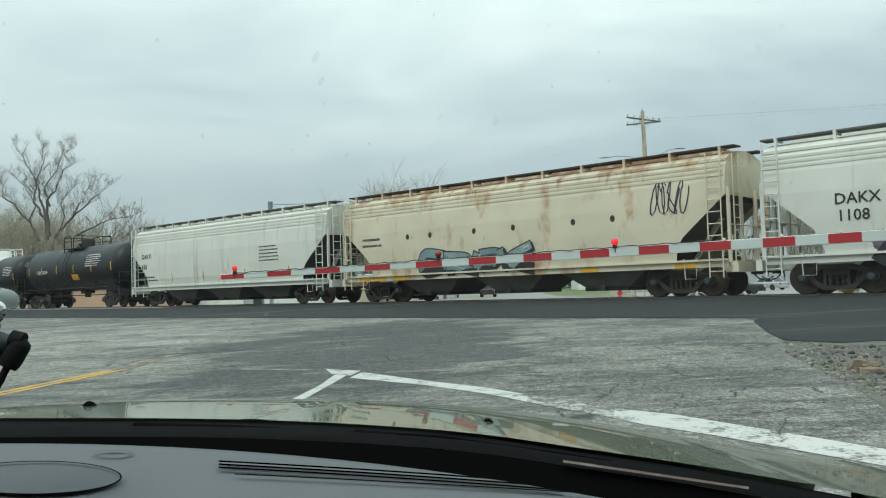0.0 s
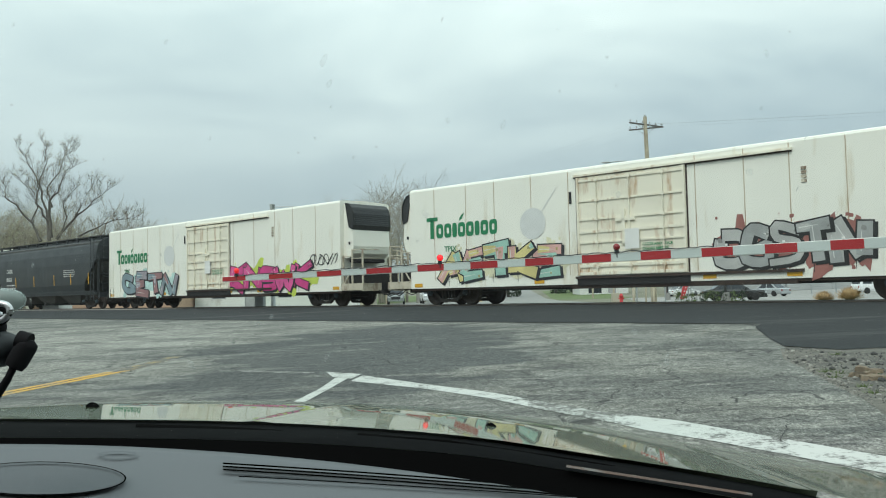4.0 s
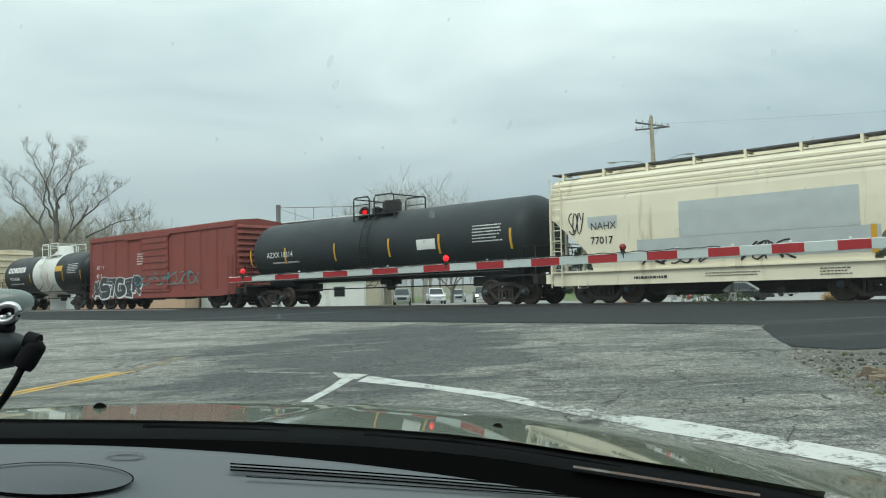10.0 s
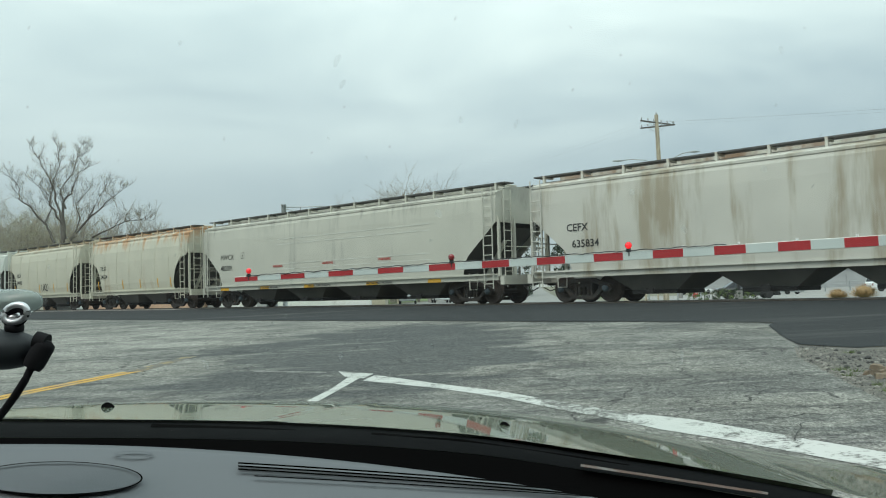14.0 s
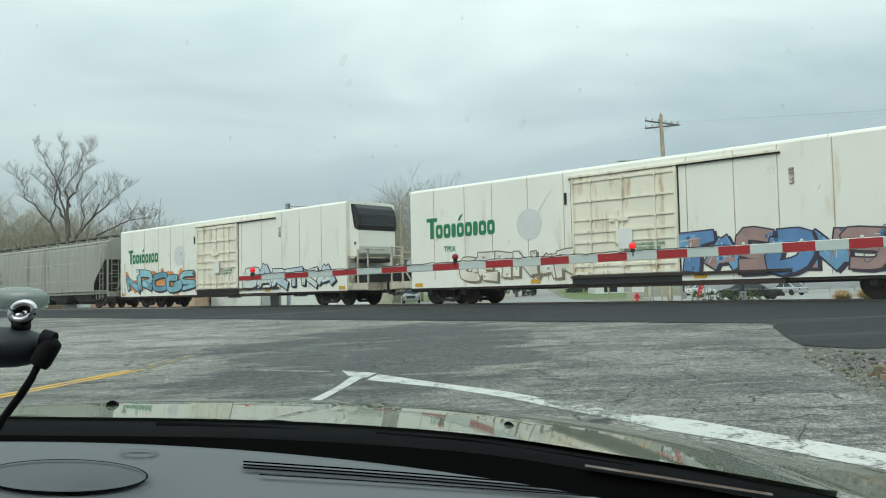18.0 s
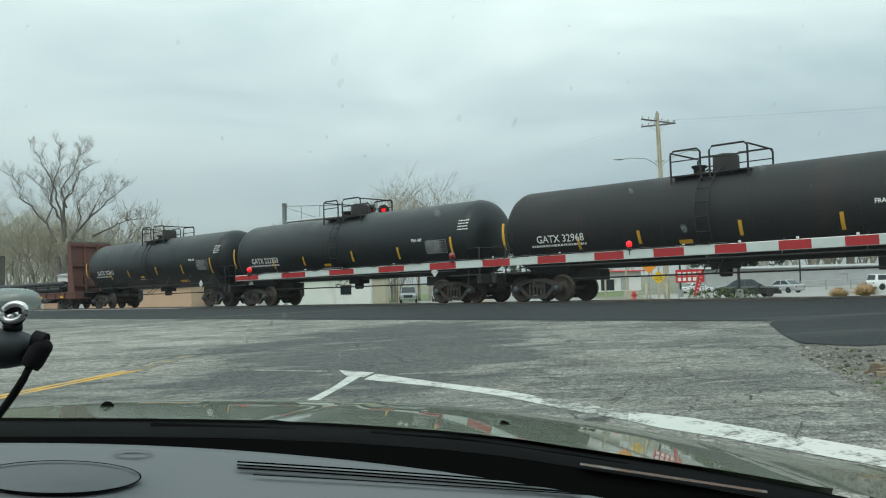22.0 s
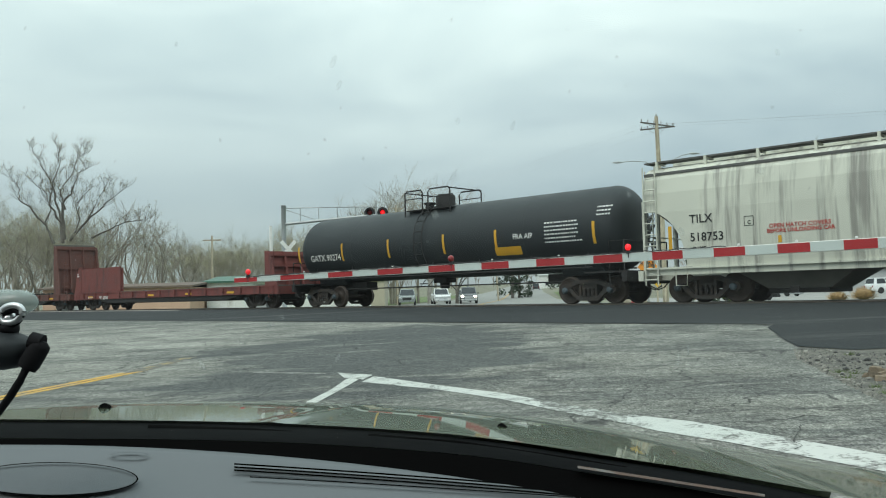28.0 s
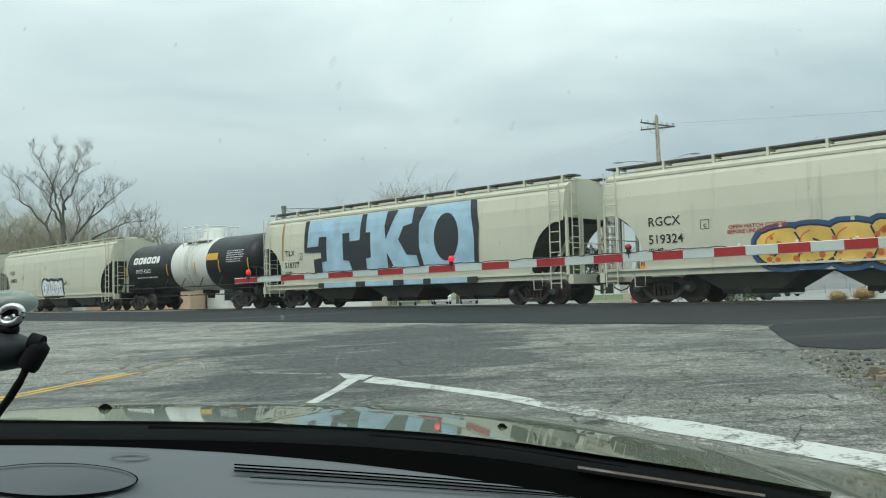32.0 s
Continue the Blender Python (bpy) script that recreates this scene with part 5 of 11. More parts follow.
def reefer(label, c, length, paint, unit_side=1, housing=True, height=4.54):
    """A long insulated boxcar: panelled sides, a barred plug door, a cooling unit over a railed platform at one end, a ribbed other end."""
    car = thing("refrigerator_car", label, "freight car", TRAIN_GROUP)
    h, w = length / 2, 1.46
    r = 0.10
    prof = [(-w, 0.64), (-w, height - r), (-w + 0.03, height - 0.03), (-w + r, height), (0, height + 0.06), (w - r, height), (w - 0.03, height - 0.03), (w, height - r), (w, 0.64)]
    part("body", Geo().loft([[(x, y, z) for y, z in prof] for x in (-h, h)]), paint, car)
    side = lambda z: w
    if unit_side > 0:
        xd0, xd1 = -1.75, 2.10
        seams = (-9.0, -7.5, -5.9, -4.55, -3.2, 2.40, 4.1, 5.75, 7.1, 8.7)
    else:
        xd0, xd1 = -2.50, 1.40
        seams = (-9.0, -7.4, -6.05, -4.4, -2.85, 1.70, 3.2, 4.5, 6.0, 7.6, 9.0)
    for x in seams:
        for sg in (-1, 1):
            part("panel_seam", shared("panel_seam_%d" % sg, lambda g, sg=sg: g.box(-0.014, 0.014, sg * (w - 0.004), sg * (w + 0.006), 0.95, height - 0.12), SEAM_RUST), None, car, at=(x, 0, 0))
    # plug door: recessed frame, cross ribs, three locking bars with keepers
    dl = xd1 - xd0
    for sg in (-1, 1):
        dr = part("door", Geo().box(xd0, xd1, sg * (w - 0.02), sg * (w + 0.05), 0.92, height - 0.34), REEFER_DOOR, car, "cream plug door with rust-stained locking bars")
        for z, t_ in ((4.05, 0.03), (3.38, 0.03), (2.76, 0.025), (2.35, 0.045), (2.0, 0.025), (1.23, 0.04), (0.98, 0.05)):
            part("door_rib", shared("door_rib_%d_%.2f" % (sg, t_), lambda g, sg=sg, t_=t_: g.box(0.04, 3.80, sg * (w + 0.05), sg * (w + 0.085), -t_, t_), REEFER_DOOR), None, dr, at=(xd0, 0, z))
        for q in (0.015, 0.20, 0.51, 0.81, 0.985):
            g = Geo()
            x = xd0 + dl * q
            if 0.1 < q < 0.9:
                g.tube([(x, sg * (w + 0.10), 0.95), (x, sg * (w + 0.10), height - 0.38)], 0.024, 6)
                for z in (1.2, 2.0, 2.75, 3.38, 4.05):
                    g.box(x - 0.06, x + 0.06, sg * (w + 0.05), sg * (w + 0.125), z - 0.045, z + 0.045)
            else:
                g.box(x - 0.04, x + 0.04, sg * (w + 0.05), sg * (w + 0.09), 0.93, height - 0.36)
            part("locking_bar", g, REEFER_DOOR, dr)
        part("lock_gear", Geo().box(xd0 + dl * 0.44, xd0 + dl * 0.47, sg * (w + 0.05), sg * (w + 0.12), 1.9, 3.0).bbox(xd0 + dl * 0.38, xd0 + dl * 0.56, sg * (w + 0.09) - 0.03, sg * (w + 0.09) + 0.03, 2.62, 2.72, 0.01), REEFER_DOOR, dr)
        for ya, yb in ((xd0 - 0.02, xd0 + 0.02), (xd1 - 0.02, xd1 + 0.02)):
            part("door_gap", Geo().box(ya - 0.03, yb + 0.03, sg * (w - 0.01), sg * (w + 0.012), 0.92, height - 0.34), RUSTY_STEEL, car)
        part("door_track", Geo().box(xd0 - 0.1, xd1 + 3.2, sg * (w - 0.01), sg * (w + 0.10), height - 0.33, height - 0.26), REEFER_DOOR, car)
        # the track's shadow on the side, laid on as a dark strip
        part("track_shadow_strip", Geo().box(xd0 - 0.1, xd1 + 3.2, sg * (w - 0.01), sg * (w + 0.05), height - 0.37, height - 0.33), RUSTY_STEEL, car, "dark strip painted for the upper door track's shadow")
        part("door_track", Geo().box(xd0 - 0.1, xd1 + 3.4, sg * (w - 0.02), sg * (w + 0.07), 0.82, 0.90), RUSTY_STEEL, car, "rusty lower door track")
        part("door_sill", Geo().box(xd0 - 0.05, xd1 + 0.05, sg * (w - 0.02), sg * (w + 0.03), 0.60, 0.82), UNDER, car, "black sill below the door")
        g = Geo()
        g.box(-h, h, sg * (w - 0.30), sg * (w - 0.04), 0.56, 0.66)
        g.box(xd0 - 0.3, xd1 + 3.2, sg * (w - 0.30), sg * (w - 0.02), 0.50, 0.63)
        part("side_sill", g, RUSTY_STEEL if sg < 0 else UNDER, car)
    part("route_board", Geo().box(xd0 + dl * 0.47, xd0 + dl * 0.60, -(w + 0.14), -(w + 0.127), 1.72, 2.36), LETTER_WHITE, car, "white notice board on the door")
    lettering(car, "CLOSE AND LOCK", xd0 + dl * 0.62, 1.80, 0.125, LOGO_GREEN, side, lift=0.09)
    lettering(car, "DOORS BEFORE", xd0 + dl * 0.62, 1.66, 0.125, LOGO_GREEN, side, lift=0.09)
    part("side_latch", Geo().box(xd0 - 0.30, xd0 - 0.22, -(w + 0.04), -w, 3.35, 3.75), UNDER, car)
    g = Geo()
    for k in range(4):
        g.box(xd1 + 3.42, xd1 + 3.56, -(w + 0.03), -w, 3.28 + 0.12 * k, 3.36 + 0.12 * k)
    part("roof_grab", g, REEFER_FRAME, car)
    # faded roundel with its slanting stripe
    x = xd0 - 1.85
    part("faded_roundel", Geo().disc((x, -(w + 0.009), 2.80), 0.55, 0.55, 28), FADED_DISC, car, "faded pale grey disc")
    g = Geo()
    stroke(g, [(x + 0.36, 3.15), (x + 1.02, 3.95)], 0.035, side, 0.010, 0)
    part("faded_stripe", g, FADED_DISC, car)
    # the ribbed end
    sg = -unit_side
    for i in range(7):
        z = 1.45 + i * (height - 1.75) / 6
        part("end_rib", shared("end_rib", lambda g: g.hexa([(0, -1.36, -0.10), (0, 1.36, -0.10), (0.10, 1.36, -0.02), (0.10, -1.36, -0.02), (0, -1.36, 0.06), (0, 1.36, 0.06), (0.08, 1.36, 0.05), (0.08, -1.36, 0.05)]), paint), None, car,
             at=(sg * h, 0, z), rz=0 if sg > 0 else math.pi)
    ladder(car, sg * (h - 0.35), -(w + 0.06), 0.75, 2.6, paint)
    ladder(car, sg * (h + 0.16), -1.1, 0.8, 2.7, paint, along="y")
    brake_wheel(car, sg * (h + 0.2), 0.4, 2.0, UNDER)
    part("end_sill", Geo().box(sg * (h + 0.02), sg * (h + 0.35), -1.4, 1.4, 0.60, 0.92), UNDER, car)
    stirrup(car, sg * (h - 0.35), -1.46, UNDER)
    # the cooling unit and its platform
    u_ = unit_side
    tail = h + 1.35
    X = lambda a: u_ * (h + a)
    if housing:
        prof = [(0, 2.02), (0.30, 2.06), (0.52, 2.24), (0.60, 2.55), (0.56, 3.25), (0.34, 3.36), (0.14, 4.30), (0, 4.38)]
        u = part("cooling_unit", Geo().prism([(X(a), z) for a, z in prof], -1.24, 0.90), paint, car, "white cooling unit housing with a black grille")
        prof = [(0.34, 3.36), (0.57, 3.25), (0.64, 3.45), (0.62, 3.95), (0.52, 4.22), (0.36, 4.38), (0.12, 4.42)]
        part("hood", Geo().loft([[(X(a), yy, z) for a, z in prof] for yy in (-1.24, -1.28, 0.90, 0.94)]), REEFER_UNIT, u, "black slatted hood")
        for i in range(9):
            z, a = 3.46 + 0.08 * i, 0.635 - max(0, i - 5) * 0.028
            part("slat", Geo().box(X(a), X(a + 0.022), -1.15, 0.8, z, z + 0.04), REEFER_SLAT, u)
        part("latch", Geo().bbox(min(X(0.30), X(0.40)), max(X(0.30), X(0.40)), -1.27, -1.235, 2.62, 2.74, 0.01), REEFER_UNIT, u)
        part("drip_tray", Geo().bbox(min(X(0.02), X(0.50)), max(X(0.02), X(0.50)), -1.0, 0.7, 1.86, 2.02, 0.03), UNDER, u)
    g = Geo()
    g.box(X(0), X(1.35), -1.4, 1.4, 0.86, 0.95)
    g.box(X(0), X(1.35), -1.42, -1.36, 0.66, 0.95)
    g.box(X(1.23), X(1.35), -1.4, 1.4, 0.62, 0.92)
    part("platform", g, REEFER_FRAME, car)
    part("generator_box", Geo().bbox(min(X(0.15), X(1.0)), max(X(0.15), X(1.0)), -1.15, 1.0, 0.95, 1.62, 0.04), UNDER, car, "black generator box on the platform")
    for a in (0.06, 0.62, 1.27):
        for y in (-1.38, 1.32):
            part("rail_post", Geo().box(X(a) - 0.03, X(a) + 0.03, y, y + 0.06, 0.9, 2.4 if a > 0.1 else 2.15), REEFER_FRAME, car)
    g = Geo()
    for y in (-1.35, 1.35):
        for z in (1.55, 2.0, 2.37):
            g.tube([(X(0.62), y, z), (X(1.27), y, z)], 0.02, 5)
        g.tube([(X(0.06), y, 2.1), (X(0.62), y, 2.1)], 0.02, 5)
        g.hexa([(X(0.1), y - 0.02, 0.95), (X(0.16), y - 0.02, 0.95), (X(0.16), y + 0.02, 0.95), (X(0.1), y + 0.02, 0.95), (X(0.54), y - 0.02, 1.5), (X(0.60), y - 0.02, 1.5), (X(0.60), y + 0.02, 1.5), (X(0.54), y + 0.02, 1.5)])
    for z in (1.55, 2.0, 2.37):
        g.tube([(X(1.27), -1.35, z), (X(1.27), -0.4, z)], 0.02, 5)
        g.tube([(X(1.27), 0.4, z), (X(1.27), 1.35, z)], 0.02, 5)
    part("handrail", g, REEFER_FRAME, car)
    g = Geo()
    g.tube([(X(1.2), -0.5, 0.75), (X(1.7), -0.55, 0.45), (X(2.2), -0.4, 0.50)], 0.022, 6)
    g.tube([(X(1.2), -0.3, 0.75), (X(1.8), -0.35, 0.38), (X(2.2), -0.2, 0.50)], 0.022, 6)
    part("air_hose", g, UNDER, car)
    part("centre_sill", Geo().box(-h + 0.3, h - 0.3, -0.3, 0.3, 0.50, 0.80).box(X(-0.4), X(1.2), -0.3, 0.3, 0.50, 0.84), UNDER, car)
    for k in (0.02, 0.30, 0.60, 0.72, 0.985):
        reflector(car, -h + length * k, 0.70, side, 0.42, 0.14)
    for x in (-h + 2.6 - (1.0 if u_ < 0 else 0), h - 2.6 + (1.0 if u_ > 0 else 0)):
        bogie(car, x)
    couplers(car, 0)
    for o in [q for q in car.children if q.name.startswith("coupler")]:
        o.location.x = (tail if u_ > 0 else h + 0.35) if o.rotation_euler.z == 0 else -(h + 0.35 if u_ > 0 else tail)
    CARS.append((car, c))
    return car, side, h


def tank(label, c, length, paint, radius=1.50, cz=2.62, white_band=None, white_fittings=False, dome_at=0.0, rail_long=False):
    """A tank car: a welded shell with dished ends on a stub frame, fittings platform, ladder, walk rails."""
    car = thing("tank_car", label, "freight car", TRAIN_GROUP)
    h = length / 2
    prof = [(-h, 0.05)]
    for i in range(1, 8):
        a = i / 7 * math.pi / 2
        prof.append((-h + 0.75 * (1 - math.cos(a)), radius * math.sin(a) ** 0.75))
    right = [(-x, r) for x, r in reversed(prof)]

    def shell(p, name, m, label=""):
        return part(name, Geo().lathe(p, "x", (0, 0, cz), 40), m, car, label)

    if white_band:
        a, b = white_band
        shell(prof + [(a, radius)], "tank_shell", paint)
        shell([(a, radius), (b, radius)], "tank_band", TANK_WHITE, "white painted middle of the tank")
        shell([(b, radius)] + right, "tank_shell", paint)
    else:
        shell(prof + [(-0.01, radius)] + [(0.0, radius)] + right, "tank_shell", paint)
    side = lambda z: math.sqrt(max(0.01, radius * radius - (z - cz) ** 2))
    fit_m = TANK_WHITE if white_fittings else UNDER
    # weld seams
    for x in [-h + 0.75 + (length - 1.5) * k / 5 for k in range(6)]:
        part("weld_band", shared("weld_band_%.2f" % radius, lambda g: g.lathe([(-0.02, radius), (-0.015, radius + 0.006), (0.015, radius + 0.006), (0.02, radius)], "x", (0, 0, 0), 40, caps=False), TANK_WHITE if white_band and white_band[0] < x < white_band[1] else paint), None, car, at=(x, 0, cz))
    # saddles and stub sills
    for sg in (-1, 1):
        g = Geo()
        g.hexa([(sg * (h - 2.7), -0.7, 0.98), (sg * (h - 0.9), -0.7, 0.98), (sg * (h - 0.9), 0.7, 0.98), (sg * (h - 2.7), 0.7, 0.98),
                (sg * (h - 2.5), -1.15, cz - radius * 0.6), (sg * (h - 1.2), -1.15, cz - radius * 0.6), (sg * (h - 1.2), 1.15, cz - radius * 0.6), (sg * (h - 2.5), 1.15, cz - radius * 0.6)])
        part("saddle", g, paint, car)
        g = Geo()
        g.box(sg * (h - 3.6), sg * (h + 0.3), -0.32, 0.32, 0.72, 1.08)
        g.box(sg * (h + 0.10), sg * (h + 0.30), -1.45, 1.45, 0.72, 1.02)
        g.box(sg * (h - 1.3), sg * (h + 0.3), -1.45, 1.45, 1.02, 1.07)
        part("stub_sill", g, UNDER, car)
        g = Geo()
        for y in (-1.42, 1.42):
            g.tube([(sg * (h + 0.2), y, 1.05), (sg * (h + 0.2), y, 2.05), (sg * (h - 0.35), y, 2.05), (sg * (h - 0.35), y, 1.05)], 0.025, 6)
        g.tube([(sg * (h + 0.2), -1.42, 2.05), (sg * (h + 0.2), 1.42, 2.05)], 0.025, 6)
        g.tube([(sg * (h + 0.2), -1.42, 1.55), (sg * (h + 0.2), 1.42, 1.55)], 0.025, 6)
        part("end_rail", g, UNDER, car)
        stirrup(car, sg * (h - 0.15), -1.45, UNDER)
        bogie(car, sg * (h - 1.45))
    brake_wheel(car, h + 0.25, 0.55, 1.9, UNDER)
    # side rails and running pipe below the shell
    g = Geo()
    for y in (-1.42, 1.42):
        g.tube([(-h + 1.0, y, 1.22), (h - 1.0, y, 1.22)], 0.03, 6)
        for k in range(7):
            x = -h + 1.3 + (length - 2.6) * k / 6
            g.tube([(x, y, 1.22), (x, y * 0.83, 1.75)], 0.022, 5)
    g.tube([(-h + 2.5, -0.7, 0.78), (h - 2.5, -0.7, 0.78)], 0.03, 6)
    part("side_rail", g, UNDER, car)
    # bottom outlet
    g = Geo()
    g.lathe([(cz - radius - 0.42, 0.16), (cz - radius - 0.38, 0.2), (cz - radius + 0.1, 0.22)], "z", (dome_at, 0, 0), 12)
    g.box(dome_at - 0.35, dome_at + 0.35, -0.3, 0.3, cz - radius - 0.18, cz - radius + 0.1)
    part("outlet", g, UNDER, car)
    # fittings platform, dome and ladder
    top = cz + radius
    g = Geo()
    g.box(dome_at - 1.25, dome_at + 1.25, -0.95, -0.45, top - 0.16, top - 0.12)
    g.box(dome_at - 1.25, dome_at + 1.25, 0.45, 0.95, top - 0.16, top - 0.12)
    part("platform", g, fit_m, car)
    g = Geo()
    g.lathe([(top - 0.1, 0.40), (top + 0.42, 0.40), (top + 0.46, 0.36), (top + 0.50, 0.30)] if not white_fittings else
            [(top - 0.15, 0.70), (top + 0.05, 0.66), (top + 0.10, 0.52), (top + 0.48, 0.50), (top + 0.54, 0.40), (top + 0.56, 0.2)], "z", (dome_at + (0.15 if not white_fittings else 0.25), 0, 0), 20)
    part("dome", g, fit_m, car)
    g = Geo()
    g.lathe([(top - 0.1, 0.18), (top + 0.14, 0.18), (top + 0.18, 0.24), (top + 0.24, 0.24)], "z", (dome_at - 0.75, 0, 0), 14)
    g.tube([(dome_at - 0.9, -0.2, top + 0.2), (dome_at - 0.6, 0.2, top + 0.2)], 0.035, 6)
    part("valve", g, fit_m, car)
    hgt = 0.66
    for y in (-0.95, 0.95):
        for x0, x1 in ((-1.25, -0.25), (0.05, 1.25)):
            g = Geo()
            g.tube([(dome_at + x0, y, top - 0.4), (dome_at + x0, y, top + hgt - 0.12), (dome_at + x0 + 0.1, y, top + hgt), (dome_at + x1 - 0.1, y, top + hgt), (dome_at + x1, y, top + hgt - 0.12), (dome_at + x1, y, top - 0.4)], 0.032, 7)
            g.tube([(dome_at + x0, y, top + hgt * 0.5), (dome_at + x1, y, top + hgt * 0.5)], 0.02, 6)
            part("platform_rail", g, fit_m, car)
    g = Geo()
    for x in (-1.25, 1.25):
        g.tube([(dome_at + x, -0.95, top + hgt - 0.05), (dome_at + x, 0.95, top + hgt - 0.05)], 0.028, 6)
    part("platform_rail", g, fit_m, car)
    g = Geo()
    arc = []
    for i in range(9):
        a = math.radians(-62 + i * 17)
        rr_ = radius + 0.12
        arc.append((-math.cos(a) * rr_, cz + math.sin(a) * rr_))
    for dx in (-0.22, 0.22):
        g.tube([(dome_at + dx, -1.25, 0.75)] + [(dome_at + dx, y, z) for y, z in arc], 0.022, 6)
    pts = [(-1.25, 0.75), (-1.2, 1.02)] + arc
    for (y0, z0), (y1, z1) in zip(pts, pts[1:]):
        g.tube([(dome_at - 0.22, (y0 + y1) / 2, (z0 + z1) / 2), (dome_at + 0.22, (y0 + y1) / 2, (z0 + z1) / 2)], 0.018, 5)
    part("ladder", g, fit_m, car)
    couplers(car, h + 0.3)
    CARS.append((car, c))
    return car, side, h


def bulkhead(car, x, sg, height, paint, planks=True, depth=0.62):
    """An end bulkhead: tapered side braces, ribbed steel frame, planks on the load side."""
    g = Geo()
    for y in (-1.42, 1.34):
        g.prism([(x, 1.05), (x - sg * (depth + 0.35), 1.05), (x - sg * (depth * 0.55), height - 0.1), (x - sg * 0.05, height), (x, height)], y, y + 0.08)
    b = part("bulkhead", g, paint, car, "tall end bulkhead")
    g = Geo()
    xo = x - sg * 0.06
    for k in range(4):
        y = -1.34 + k * 2.68 / 3
        g.hexa([(xo, y - 0.05, 1.05), (xo - sg * depth, y - 0.05, 1.05), (xo - sg * depth, y + 0.05, 1.05), (xo, y + 0.05, 1.05),
                (xo, y - 0.05, height - 0.05), (xo - sg * depth * 0.4, y - 0.05, height - 0.05), (xo - sg * depth * 0.4, y + 0.05, height - 0.05), (xo, y + 0.05, height - 0.05)])
    for z in [1.5 + (height - 1.7) * k / 2 for k in range(3)]:
        q = depth * (1 - 0.6 * (z - 1.05) / (height - 1.05))
        g.box(xo, xo - sg * q, -1.36, 1.36, z - 0.05, z + 0.05)
    part("frame", g, paint, b)
    g = Geo()
    a, b_ = depth * 0.80, depth * 0.30
    g.hexa([(x - sg * a, -1.36, 1.05), (x - sg * (a - 0.05), -1.36, 1.05), (x - sg * (a - 0.05), 1.36, 1.05), (x - sg * a, 1.36, 1.05),
            (x - sg * b_, -1.36, height - 0.02), (x - sg * (b_ - 0.05), -1.36, height - 0.02), (x - sg * (b_ - 0.05), 1.36, height - 0.02), (x - sg * b_, 1.36, height - 0.02)])
    part("plate", g, paint, b)
    if planks:
        n = int((height - 1.1) / 0.16) + 1
        for i in range(n):
            z = 1.1 + i * 0.16
            part("plank", shared("bulkhead_plank", lambda g: g.bbox(0, 0.07, -1.38, 1.38, 0.004, 0.152, 0.008), OLD_TIMBER), None, b, at=(x - 0.08 if sg < 0 else x + 0.01, 0, z))
    return b


def flatcar(label, c, length, paint, height, planks=True, inset=(0.75, 0.75)):
    """A bulkhead flatcar: deep side sills, a plank deck, end bulkheads set in from the ends, trucks and ladders."""
    car = thing("bulkhead_flatcar", label, "freight car", TRAIN_GROUP)
    h = length / 2
    for sg in (-1, 1):
        g = Geo()
        g.prism([(-h, 1.06), (-h, 0.68), (h, 0.68), (h, 1.06)], sg * 1.36 - 0.05, sg * 1.36 + 0.05)
        part("side_sill", g, paint, car)
        # lower part of the sill, its shade put in as black paint
        g = Geo()
        g.prism([(-h + 2.8, 0.68), (-h + 4.2, 0.44), (h - 4.2, 0.44), (h - 2.8, 0.68)], sg * 1.30 - 0.05, sg * 1.30 + 0.05)
        part("lower_sill", g, UNDER, car, "lower sill painted black for its shade")
        g = Geo()
        g.box(-h, h, sg * 1.36 - 0.08, sg * 1.36 + 0.10, 1.02, 1.08)
        part("top_flange", g, paint, car)
        for k in range(13):
            x = -h + 1.2 + (length - 2.4) * k / 12
            part("stake_pocket", shared("stake_pocket_%d" % sg, lambda g, sg=sg: g.box(-0.07, 0.07, sg * 1.41, sg * 1.50, 0.74, 1.06), paint), None, car, at=(x, 0, 0))
    g = Geo()
    g.box(-h + 0.2, h - 0.2, -0.35, 0.35, 0.40, 1.0)
    part("centre_sill", g, UNDER, car)
    n = int(length / 0.24)
    for i in range(n):
        part("deck_plank", shared("deck_plank", lambda g: g.box(0.006, 0.234, -1.36, 1.36, 1.02, 1.105), OLD_TIMBER), None, car, at=(-h + i * 0.24, 0, 0))
    bulkhead(car, -h + inset[0], 1, height, paint, planks)
    bulkhead(car, h - inset[1], -1, height, paint, planks)
    for sg in (-1, 1):
        g = Geo()
        g.box(sg * (h - 0.02), sg * (h + 0.3), -1.4, 1.4, 0.66, 1.05)
        part("end_sill", g, paint, car)
        bogie(car, sg * (h - 1.9))
        stirrup(car, sg * (h - 0.3), -1.42, paint)
        ladder(car, sg * (h - 0.25), -1.40, 0.7, min(height, 3.4), paint)
    couplers(car, h + 0.3)
    side = lambda z: 1.41
    CARS.append((car, c))
    return car, side, h


def data_plate(car, x0, x1, z0, z1, side):
    """A stencilled data table: thin pale frame, rows and columns."""
    g = Geo()
    zs = [z0 + (z1 - z0) * k / 7 for k in range(8)]
    for z in zs:
        stroke(g, [(x0, z), (x1, z)], 0.014, side, 0.012, 0)
    for k in range(5):
        x = x0 + (x1 - x0) * k / 4
        stroke(g, [(x, z) for z in zs], 0.012, side, 0.013, 0)
    for a, b in zip(zs, zs[1:]):
        stroke(g, [(x0 + 0.04, (a + b) / 2), (x1 - (x1 - x0) * 0.3, (a + b) / 2)], 0.022, side, 0.014, 0)
    ob = part("data_plate", g, LETTER_DIM, car, "pale stencilled data table")
    ob["kind"] = "stuff"
    return ob


